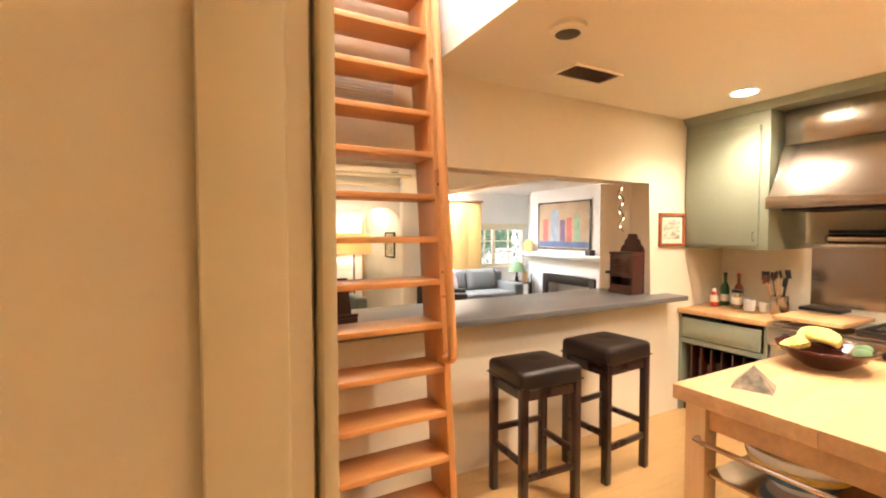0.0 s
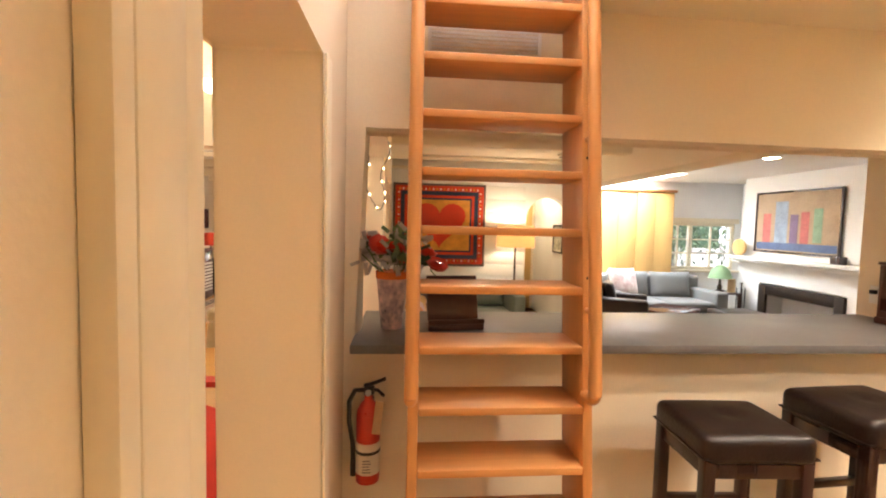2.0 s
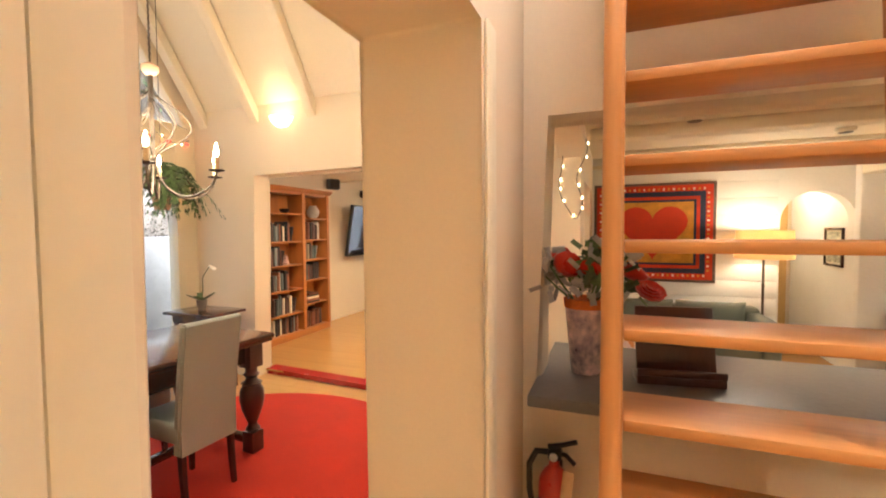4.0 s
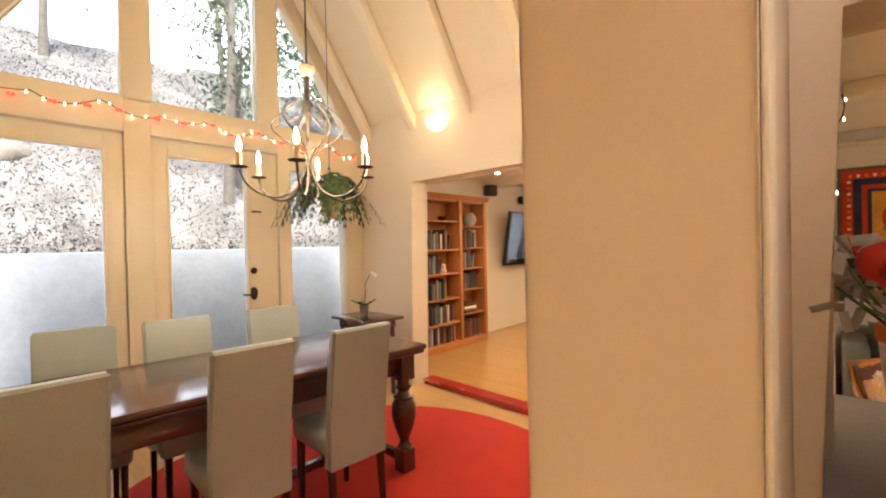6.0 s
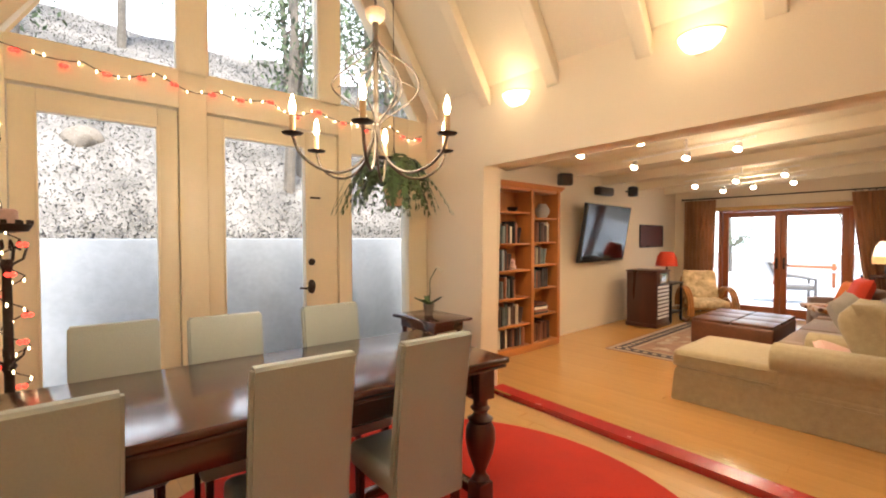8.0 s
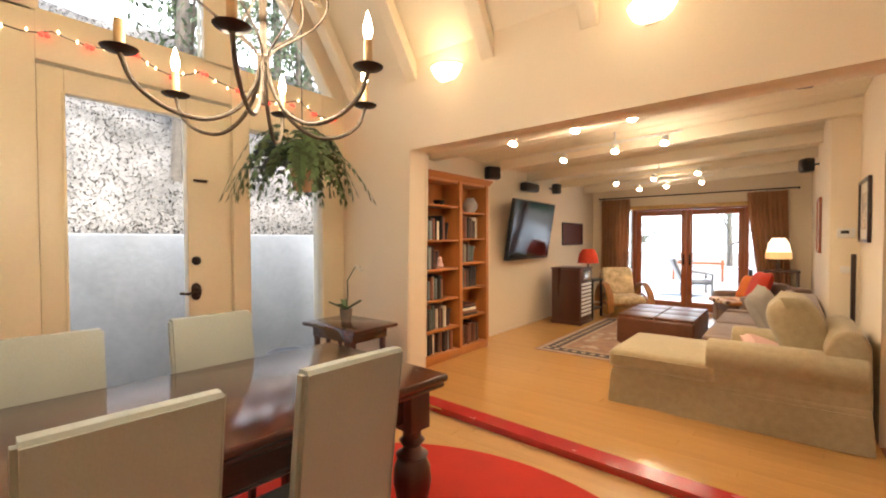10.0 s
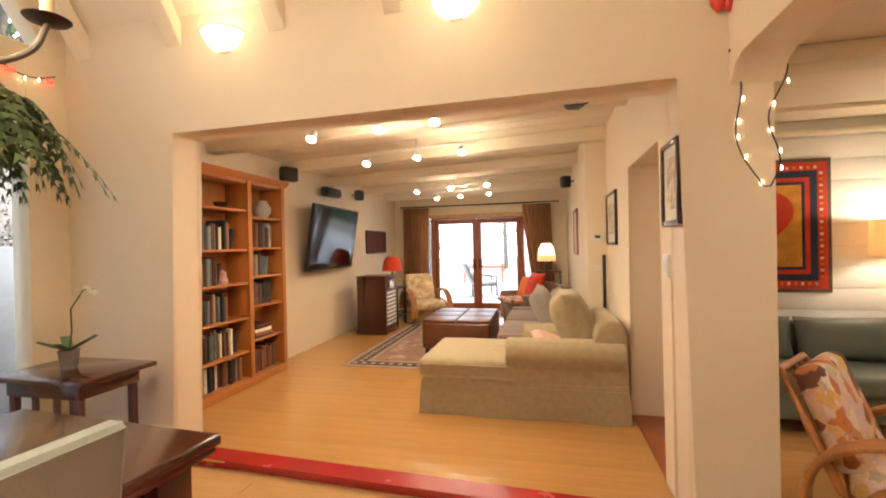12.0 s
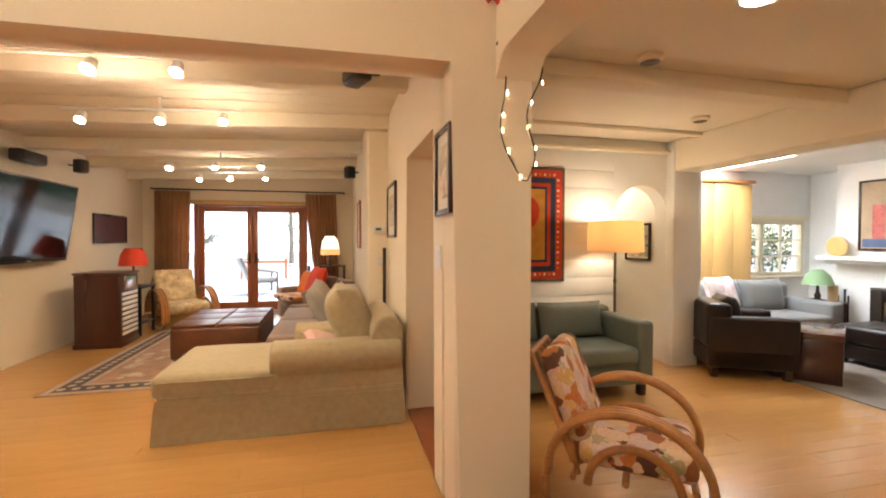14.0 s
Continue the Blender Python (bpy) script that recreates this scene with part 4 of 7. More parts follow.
fern_plant(pose(-2.92, 4.38, 1.78))


def side_table(m):
    t = thing("side_table", m, "small square dark wood side table with slatted sides", "table")
    part("tabletop", boxes((-0.31, -0.28, 0.785, 0.31, 0.28, 0.815), bevel=0.008), "mahog", t)
    part("apron", boxes((-0.24, -0.22, 0.70, 0.24, 0.22, 0.784), bevel=0.01), "mahog", t)
    for x in (-0.21, 0.21):
        for y in (-0.19, 0.19):
            part("leg", boxes((x - 0.02, y - 0.02, 0, x + 0.02, y + 0.02, 0.70), bevel=0.004), "mahogz", t)
    for x in (-0.07, 0.07):
        part("slat", boxes((x - 0.02, -0.2, 0.2, x + 0.02, -0.185, 0.70), bevel=0.003), "mahogz", t)
    part("shelf", boxes((-0.21, -0.19, 0.18, 0.21, 0.19, 0.2), bevel=0.004), "mahog", t)
side_table(pose(-2.92, 4.78, DZ) @ Matrix.Diagonal((1, 0.76, 0.951, 1)))


def orchid(m):
    o = thing("orchid", m, "potted orchid with one pale arching stem", "plant")
    part("pot", lathe([(0.035, 0), (0.036, 0.005), (0.048, 0.09), (0.05, 0.1), (0.04, 0.1)], 16), "bark", o, "dark ceramic pot")
    part("stem", tube([(0, 0, 0.09), (0.01, 0.01, 0.2), (0.02, 0.0, 0.32), (0.07, 0.03, 0.42), (0.12, 0.05, 0.42)], 0.004, 6), "fern", o)
    for k in range(5):
        a = 1.3 * k
        bm = pillow(0.16, 0.05, 0.008, 6)
        part("leaf", moved(bm, pose(0.06 * math.cos(a), 0.06 * math.sin(a), 0.125, 0, -25, math.degrees(a))), "fern", o)
    for k in range(3):
        part("bloom", moved(pillow(0.032, 0.032, 0.01, 4), pose(0.07 + 0.03 * k, 0.04, 0.43 - 0.012 * k, 50, 20 * k, 10)), "paper", o)
orchid(pose(-2.95, 4.77, DZ + 0.775))
solid("planter", lathe([(0.16, 0), (0.17, 0.01), (0.19, 0.36), (0.205, 0.38), (0.2, 0.4), (0.17, 0.39)], 28), "slate", "round dark grey garden planter outside the window", "planter", pose(-3.93, 4.90, -0.25) @ Matrix.Diagonal((1, 1, 1.4, 1)))


def wall_sconce(x):
    s = thing("wall_sconce", pose(x, 5.2, 2.58), "half-bowl wall sconce, lit, alabaster glass", "lamp", "dining wall sconces")
    bm = bmesh.new()
    n, rings = 14, []
    for r, z in ((0.012, -0.055), (0.06, -0.045), (0.10, -0.015), (0.125, 0.03), (0.13, 0.05), (0.122, 0.05), (0.115, 0.03)):
        rings.append([bm.verts.new((r * math.cos(math.pi * k / n), -r * math.sin(math.pi * k / n) - 0.001, z)) for k in range(n + 1)])
    for a, b in zip(rings, rings[1:]):
        for k in range(n):
            bm.faces.new((a[k], a[k + 1], b[k + 1], b[k]))
    part("bowl", bm, "sconce", s)
    part("rim", tube([(0.131 * math.cos(math.pi * k / n), -0.131 * math.sin(math.pi * k / n), 0.05) for k in range(n + 1)], 0.005, 6), "wax", s)
    part("back_plate", boxes((-0.04, -0.012, -0.06, 0.04, -0.0005, 0.03), bevel=0.004), "trim", s)
for x in (-2.28, -0.877):
    wall_sconce(x)


def light_string(name, pts, step, label, group, wire="iron", red=False, seed=1):
    """A wire through pts with small bulbs along it."""
    rnd = random.Random(seed)
    t = thing(name, pose(0, 0, 0), label, "string lights", group)
    part("wire", tube(pts, 0.0035, 5), wire, t)
    P = [Vector(p) for p in pts]
    k, acc = 0, 0.0
    for a, b in zip(P, P[1:]):
        ln = (b - a).length
        while acc < ln:
            p = a + (b - a) * (acc / ln) + Vector((0.008, rnd.uniform(-0.012, 0.012), rnd.uniform(-0.018, 0.012)))
            if red and k % 3 == 1:
                h = bmesh.new()
                for sy in (-0.011, 0.011):
                    lathe([(0.002, -0.012), (0.013, -0.004), (0.015, 0.006), (0.006, 0.016)], 8, h, (p.x, p.y + sy, p.z - 0.02))
                part("heart_bulb", h, "bulb_r", t, "small red heart light")
            else:
                part("bulb", lathe([(0.0025, -0.011), (0.0042, -0.006), (0.004, 0.004), (0.001, 0.011)], 8, at=tuple(p)), "bulb_s", t)
            acc += step * rnd.uniform(0.8, 1.2)
            k += 1
        acc -= ln
    return t


garland = []
for k in range(49):
    f = k / 48
    garland.append((-3.485, 2.02 + 3.1 * f, 2.555 - 0.05 * abs(math.sin(f * 8 * math.pi)) - 0.07 * f + 0.02 * math.sin(31 * f)))
light_string("heart_garland", garland, 0.075, "string of red heart and warm white lights on the window beam", "string lights", red=True)
drop = [(-3.47 + 0.01 * math.sin(k), 2.0 + 0.03 * math.sin(k * 0.9), 2.53 - 0.06 * k) for k in range(17)]
light_string("light_string", drop, 0.1, "string of warm white lights hanging beside the window", "string lights", seed=2)


def candle_stand(m):
    s = thing("candle_stand", m, "tall black wrought-iron candle stand wound with lights", "stand")
    part("pole", lathe([(0.022, 0.05), (0.022, 0.75), (0.034, 0.78), (0.022, 0.81), (0.02, 1.30), (0.03, 1.33), (0.02, 1.36)], 14), "iron", s)
    part("dish", lathe([(0.02, 1.50), (0.09, 1.51), (0.11, 1.545), (0.105, 1.55), (0.03, 1.53)], 24), "iron", s)
    for k in range(12):
        a = k * math.pi / 6
        part("crenel", boxes((-0.012, -0.004, 0, 0.012, 0.004, 0.022)), "iron", s).matrix_local = pose(0.107 * math.cos(a), 0.107 * math.sin(a), 1.548, 0, 0, 90 + math.degrees(a))
    for k in range(4):
        a = k * math.pi / 2 + 0.4
        part("scroll", tube([(r * math.cos(a), r * math.sin(a), z) for r, z in ((0.02, 1.33), (0.07, 1.36), (0.085, 1.42), (0.05, 1.46), (0.04, 1.42), (0.06, 1.41))], 0.007, 6), "iron", s)
        part("foot", tube([(r * math.cos(a), r * math.sin(a), z) for r, z in ((0.02, 0.12), (0.10, 0.10), (0.17, 0.015))], 0.014, 6), "iron", s)
        part("leaf_collar", tube([(r * math.cos(a), r * math.sin(a), z) for r, z in ((0.02, 0.80), (0.06, 0.83), (0.07, 0.87))], 0.008, 6, r1=0.003), "iron", s)
    part("candle", lathe([(0.05, 1.53), (0.052, 1.545), (0.05, 1.62), (0.035, 1.63), (0.01, 1.625)], 20), "pink", s, "thick salmon-coloured candle")
candle_stand(pose(-3.2, 2.06, DZ))
wind = [(-3.2 + 0.05 * math.cos(k * 1.1), 2.06 + 0.06 * math.sin(k * 1.1) + 0.0016 * k, 1.45 - 0.033 * k) for k in range(40)]
light_string("light_string", wind, 0.09, "string of red and white lights wound down a stand", "string lights", red=True, seed=5)

# ---- family room things ----
def bookcase():
    b = thing("bookcase", pose(0, 0, 0), "tall golden oak bookcase, half full of books", "bookcase")
    x0, x1 = -3.555, -3.29
    part("back_panel", boxes((x0, 5.46, 0.08, x0 + 0.015, 7.29, 2.03)), "oak", b)
    part("plinth", boxes((x0, 5.45, 0, x1 + 0.01, 7.31, 0.09), bevel=0.006), "oaky", b)
    part("top_board", boxes((x0, 5.45, 2.0, x1, 7.30, 2.03), bevel=0.003), "oaky", b)
    crown = part("cornice", slab([(x0, 2.031), (x1 + 0.005, 2.031), (x1 + 0.02, 2.05), (x1 + 0.05, 2.075), (x1 + 0.055, 2.09), (x0, 2.09)], "y", 5.45, 7.36), "oaky", b)
    for y in (5.45, 5.95, 6.70, 7.26):
        part("upright", boxes((x0 + 0.016, y, 0.09, x1 - 0.002, y + 0.035, 2.0), bevel=0.002), "oak", b)
        part("stile", boxes((x1 - 0.001, y - 0.012, 0.09, x1 + 0.018, y + 0.047, 2.03), bevel=0.004), "oak", b)
    cols = ((5.487, 5.948, (0.37, 0.72, 1.05, 1.36, 1.72)), (5.987, 6.698, (0.36, 0.69, 1.03, 1.355, 1.74)), (6.737, 7.258, (0.44, 0.78, 1.08, 1.37, 1.68)))
    for y0, y1, zs in cols:
        for z in zs:
            part("shelf", boxes((x0 + 0.017, y0, z - 0.022, x1 - 0.006, y1, z), bevel=0.003), "oaky", b)
    rnd = random.Random(8)
    kinds = []
    for nm_, c1, c2 in (("dark_book_cloth", (0.02, 0.02, 0.025), (0.10, 0.06, 0.05)), ("red_brown_book_cloth", (0.10, 0.03, 0.02), (0.25, 0.10, 0.06)),
                        ("cream_book_cloth", (0.40, 0.34, 0.25), (0.68, 0.62, 0.50)), ("green_book_cloth", (0.05, 0.08, 0.07), (0.16, 0.2, 0.2))):
        kinds.append(mat(nm_, c1, 0.65, 0.25, 3, 60, 0.06, island=0.8, col2=c2))
    meshes = []
    for k in kinds:
        bm = slab([(0.0, -0.5), (0.97, -0.5), (1.0, -0.35), (1.0, 0.35), (0.97, 0.5), (0.0, 0.5)], "z", 0, 1)
        meshes.append(mesh_of("book", bm, k, 30))
    def book(y, z, w, h, d, lean=0.0):
        ob = new("book", rnd.choices(meshes, (7, 4, 1.6, 2))[0])
        ob.matrix_world = pose(x0 + 0.03, y, z, lean) @ Matrix.Diagonal((d, w, h, 1))
        tagged(ob, "cloth-bound book standing on an oak shelf", "book", "books in the bookcase")
    for c, (y0, y1, zs) in enumerate(cols):
        levels = (0.09, *zs)
        for k, z in enumerate(levels):
            up_ = (levels[k + 1] if k + 1 < len(levels) else 2.0) - 0.022
            room, full = up_ - z, (0.85, 0.75, 0.7, 0.45, 0.6, 0.0)[k]
            if c == 2 and k == 1:
                zz = z
                for q in range(5):
                    t_ = rnd.uniform(0.02, 0.04)
                    ob = new("book", meshes[q % 3])
                    ob.matrix_world = pose(x0 + 0.03, y0 + 0.22 + 0.02 * rnd.random(), zz, 0, 0, rnd.uniform(-4, 4)) @ Matrix.Diagonal((0.21, 0.30 - 0.02 * q, t_, 1))
                    tagged(ob, "book lying flat in a stack on an oak shelf", "book", "books in the bookcase")
                    zz += t_
                continue
            y = y0 + 0.012 + (0.1 * rnd.random() if k > 2 else 0)
            end = y + (y1 - y0) * full
            while y < min(end, y1 - 0.05):
                w = rnd.uniform(0.018, 0.045)
                h = min(room - 0.03, rnd.uniform(0.19, 0.27))
                book(y + w / 2, z, w * 0.95, h, rnd.uniform(0.14, 0.20))
                y += w
            if k in (1, 3, 4) and full < 0.8 and y < y1 - 0.12:
                book(y + 0.05, z, 0.025, 0.2, 0.15, -12)
    for c, k, label, prof, m_ in ((1, 5, "small dark bowl on a bookcase shelf", [(0.03, 0), (0.06, 0.03), (0.07, 0.06), (0.065, 0.06)], "iron"),
                                  (2, 5, "round painted ceramic pot on a bookcase shelf", [(0.05, 0), (0.09, 0.06), (0.095, 0.11), (0.06, 0.17), (0.05, 0.19), (0.04, 0.19)], "pillow_g"),
                                  (1, 3, "small pale ornament on a bookcase shelf", [(0.04, 0), (0.05, 0.03), (0.03, 0.07), (0.035, 0.1), (0.01, 0.13)], "pink"),
                                  (0, 5, "small red toy on a bookcase shelf", [(0.05, 0), (0.055, 0.03), (0.04, 0.08), (0.01, 0.09)], "red")):
        y0, y1, zs = cols[c]
        z = (0.09, *zs)[k]
        solid("ornament", lathe(prof, 20), m_, label, "ornament", pose(-3.42, y0 + (y1 - y0) * (0.72 if c else 0.8), z))
bookcase()


def television():
    t = thing("television", pose(-3.38, 8.7, 1.49, 0, 9, 3) @ Matrix.Scale(1.05, 4), "large flat black television tilted out from the wall", "television")
    part("bezel", boxes((-0.03, -0.71, -0.42, 0.022, 0.71, 0.42), bevel=0.008), "black", t)
    part("screen", boxes((0.0225, -0.68, -0.385, 0.0245, 0.68, 0.40)), "screen", t, smooth=0)
    part("mount", boxes((-0.15, -0.12, -0.10, -0.03, 0.12, 0.10), bevel=0.01), "black", t)
    part("logo_bar", boxes((0.0225, -0.03, -0.407, 0.024, 0.03, -0.398)), "white_p", t, smooth=0)
television()


def loudspeaker(at, rz, wide=0.13, high=0.17):
    s = thing("loudspeaker", pose(*at, 0, 0, rz), "small black wall-mounted loudspeaker", "speaker", "wall loudspeakers")
    part("cabinet", boxes((-0.07, -wide / 2, -high / 2, 0.05, wide / 2, high / 2), bevel=0.025, seg=3), "black", s)
    part("grille", boxes((0.051, -wide / 2 + 0.02, -high / 2 + 0.02, 0.058, wide / 2 - 0.02, high / 2 - 0.02), bevel=0.003), "iron", s)
    part("bracket", tube([(-0.06, 0, 0), (-0.17, 0, 0.02)], 0.012, 8), "black", s)
loudspeaker((-3.40, 7.62, 2.24), -25, 0.2, 0.17)
loudspeaker((-3.44, 8.77, 2.155), 0, 0.42, 0.13)
loudspeaker((-3.40, 9.66, 2.21), -15)
loudspeaker((-0.14, 9.6, 2.25), 215)
loudspeaker((-0.2, 6.25, 2.41), 200, 0.24, 0.15)


def framed(name, m, w, h, label, picture, frame_mat="dark", mat_w=0.05, bars=()):
    """A flat picture in a real frame; local x is its width, z its height, it faces local -y."""
    f = thing(name, m, label, "picture")
    b = 0.025
    part("frame", boxes((-w / 2, -0.025, -h / 2, -w / 2 + b, 0, h / 2), (w / 2 - b, -0.025, -h / 2, w / 2, 0, h / 2), (-w / 2 + b, -0.025, h / 2 - b, w / 2 - b, 0, h / 2),
                        (-w / 2 + b, -0.025, -h / 2, w / 2 - b, 0, -h / 2 + b), bevel=0.004), frame_mat, f)
    part("mount_board", boxes((-w / 2 + b, -0.010, -h / 2 + b, w / 2 - b, -0.002, h / 2 - b)), "paper", f, smooth=0)
    k = b + mat_w
    if picture:
        part("print", boxes((-w / 2 + k, -0.0125, -h / 2 + k, w / 2 - k, -0.0105, h / 2 - k)), picture, f, smooth=0)
    for j, (x0, z0, x1, z1, m_) in enumerate(bars):
        part("shape", boxes((x0, -0.0150 - 0.001 * j, z0, x1, -0.0140 - 0.001 * j, z1)), m_, f, smooth=0)
    return f
sepia = mat("sepia_print", (0.30, 0.22, 0.15), 0.6, 0.5, 7, 30, 0.0, col2=(0.62, 0.52, 0.38))
scape = mat("landscape_print", (0.16, 0.17, 0.12), 0.6, 0.6, 9, 30, 0.0, stretch=(1, 1, 3), col2=(0.6, 0.58, 0.45))
framed("framed_print", pose(0.189, 5.355, 1.632, 0, 0, -90), 0.30, 0.42, "black-framed sepia print on a cream wall", sepia, mat_w=0.055)
framed("framed_print", pose(0.189, 7.38, 1.57, 0, 0, -90), 0.58, 0.50, "dark-framed print beside a doorway", sepia, mat_w=0.08)
framed("framed_print", pose(-0.011, 9.3, 1.50, 0, 0, -90), 0.62, 0.62, "brown-framed pale print on a cream wall", "paper", "door", 0.06)
framed("framed_print", pose(-3.559, 10.72, 1.45, 0, 0, 90), 0.98, 0.42, "long dark red picture in a dark frame", mat("dark_red_print", (0.10, 0.025, 0.02), 0.5, 0.4, 6, 30, 0.0), mat_w=0.0)

sw = thing("light_switch", pose(0.189, 5.50, 1.21, 0, 0, -90), "white two-gang light switch plate", "switch")
part("plate", boxes((-0.057, -0.008, -0.06, 0.057, 0, 0.06), bevel=0.003), "white_p", sw)
for x in (-0.025, 0.025):
    part("rocker", boxes((x - 0.016, -0.013, -0.033, x + 0.016, -0.0085, 0.033), bevel=0.002), "white_p", sw)
th = thing("thermostat", pose(0.10, 7.788, 1.40), "white wall thermostat with a dark display", "thermostat")
part("case", boxes((-0.06, -0.022, -0.04, 0.06, 0, 0.04), bevel=0.005), "white_p", th)
part("display", boxes((-0.035, -0.0235, -0.005, 0.02, -0.0225, 0.022)), "black", th)
solid("wall_plate", boxes((-0.045, -0.008, -0.03, 0.045, 0, 0.03), bevel=0.003), "white_p", "small white wall plate", "switch", pose(0.11, 7.789, 1.08))
solid("walking_stick", tube([(0, 0, 0), (0, 0, 0.9), (0, 0.01, 1.22)], 0.018, 8), "dark", "dark wooden staff leaning in a corner", "stick", pose(0.145, 7.73, 0.0, 2, 0, 0))


def chaise():
    c = thing("chaise_longue", pose(0, 0, 0), "beige damask slipcovered chaise with one plump cushion", "chaise")
    # skirted base, slightly wavy at its hem
    def skirt(x0, y0, x1, y1, z1):
        bm = bmesh.new()
        ring = []
        n = 28
        pts = [(x0 + (x1 - x0) * k / n, y0) for k in range(n)] + [(x1, y0 + (y1 - y0) * k / n) for k in range(n)] + [(x1 - (x1 - x0) * k / n, y1) for k in range(n)] + [(x0, y1 - (y1 - y0) * k / n) for k in range(n)]
        for z, out in ((0.004, 0.022), (0.12, 0.014), (0.235, 0.004), (0.25, 0.0), (z1 - 0.02, 0.0), (z1, -0.02)):
            r = []
            for x, y in pts:
                w_ = out * (1 + 0.5 * noise.noise((x * 5, y * 5, 1)))
                cx, cy = (x0 + x1) / 2, (y0 + y1) / 2
                d = Vector((x - cx, y - cy, 0)).normalized()
                r.append(bm.verts.new((x + d.x * w_, y + d.y * w_, z + (0.006 * noise.noise((x * 3, y * 3, 7)) if z < 0.01 else 0))))
            ring.append(r)
        for a, b in zip(ring, ring[1:]):
            for k in range(len(a)):
                bm.faces.new((a[k], a[(k + 1) % len(a)], b[(k + 1) % len(a)], b[k]))
        bm.faces.new(ring[-1])
        return bm
    base = part("base", skirt(-1.44, 6.33, 0.13, 7.20, 0.29), "slip", c)
    part("skirt_seam", tube([(-1.44, 6.325, 0.245), (0.13, 6.325, 0.245)], 0.004, 5), "slip", base)
    def cushion(x0, y0, x1, y1, z0, z1, puff=0.035):
        bm = boxes((x0, y0, z0, x1, y1, z1), bevel=0.045, seg=4)
        bmesh.ops.subdivide_edges(bm, edges=[e for e in bm.edges if e.calc_length() > 0.25], cuts=6, use_grid_fill=True)
        for v in bm.verts:
            u, w_ = (v.co.x - x0) / (x1 - x0) * 2 - 1, (v.co.y - y0) / (y1 - y0) * 2 - 1
            h = max(0, 1 - u * u) * max(0, 1 - w_ * w_)
            if v.co.z > (z0 + z1) / 2:
                v.co.z += puff * h + 0.006 * noise.noise(v.co * 6)
        return bm
    seat = part("seat_cushion", cushion(-1.46, 6.315, -0.70, 7.18, 0.29, 0.44), "slip", c)
    part("piping", tube([(-1.463, 7.15, 0.40), (-1.463, 6.36, 0.40), (-1.42, 6.313, 0.40), (-0.74, 6.313, 0.40), (-0.70, 6.34, 0.40)], 0.006, 6), "slip", seat)
    part("piping", tube([(-1.463, 7.15, 0.31), (-1.463, 6.36, 0.31), (-1.42, 6.313, 0.31), (-0.74, 6.313, 0.31), (-0.70, 6.34, 0.31)], 0.006, 6), "slip", seat)
    part("inner_seat", cushion(-0.72, 6.58, -0.05, 7.0, 0.29, 0.43), "slip", c)
    for y0, y1, xa in ((6.305, 6.57, -0.76), (6.99, 7.22, -0.66)):
        pr = [(y0 + 0.035, 0.26), (y0 + 0.035, 0.40), (y0 - 0.012, 0.435), (y0 - 0.03, 0.50), (y0 - 0.005, 0.565), (y0 + 0.06, 0.60), ((y0 + y1) / 2, 0.61), (y1 - 0.05, 0.59), (y1, 0.53), (y1, 0.26)]
        arm = slab(pr, "x", xa, 0.12, tuple(range(1, 9)), 0.022, 3)
        part("arm", arm, "slip", c)
    bm = slab([(-0.13, 0.28), (-0.10, 0.62), (-0.06, 0.73), (0.02, 0.77), (0.10, 0.74), (0.135, 0.66), (0.135, 0.28)], "y", 6.36, 7.18, (1, 2, 3, 4, 5), 0.03, 3)
    part("backrest", bm, "slip", c)
    part("back_cushion", moved(pillow(0.60, 0.58, 0.32, 14), pose(-0.21, 6.82, 0.66, 0, 66, 0)), "slip", c)
    tagged(solid("throw_pillow", pillow(0.30, 0.30, 0.13, 10), "pink", "small salmon pink pillow on the chaise", "pillow", pose(-0.42, 6.78, 0.50, 10, 20, 20)))
chaise()


def soft_sofa(name, m, L, D, seat_h, back_h, material, label, cushions=2, legs=None, arm_h=0.6, arm_w=0.16, cat="sofa"):
    """A sofa along local x (length L), backrest at +y, facing -y."""
    s = thing(name, m, label, cat)
    part("base", boxes((-L / 2, -D / 2 + 0.03, 0.10, L / 2, D / 2, seat_h - 0.14), bevel=0.02), material, s)
    part("backrest", boxes((-L / 2 + 0.02, D / 2 - 0.22, seat_h - 0.15, L / 2 - 0.02, D / 2, back_h - 0.04), bevel=0.05, seg=4), material, s)
    for sgn in (-1, 1):
        x = sgn * (L / 2 - arm_w / 2)
        part("arm", boxes((x - arm_w / 2, -D / 2, 0.10, x + arm_w / 2, D / 2 - 0.02, arm_h), bevel=0.035, seg=3), material, s)
    w = (L - 2 * arm_w) / cushions
    for k in range(cushions):
        x0 = -L / 2 + arm_w + k * w
        bm = boxes((x0 + 0.004, -D / 2 - 0.02, seat_h - 0.139, x0 + w - 0.004, D / 2 - 0.23, seat_h), bevel=0.04, seg=4)
        part("seat_cushion", bm, material, s)
        part("back_cushion", moved(pillow(w * 0.98, back_h - seat_h + 0.04, 0.2, 12), pose(x0 + w / 2, D / 2 - 0.27, seat_h + (back_h - seat_h) / 2, 78, 0, 0)), material, s)
    for x in (-L / 2 + 0.07, L / 2 - 0.07):
        for y in (-D / 2 + 0.08, D / 2 - 0.07):
            part("leg", boxes((x - 0.03, y - 0.03, 0, x + 0.03, y + 0.03, 0.10), bevel=0.004), legs or "dark", s)
    return s
soft_sofa("sofa", pose(-0.48, 8.37, 0, 0, 0, -90), 2.1, 0.9, 0.42, 0.74, "taupe", "low taupe upholstered sofa against a cream wall", 2, arm_h=0.44)
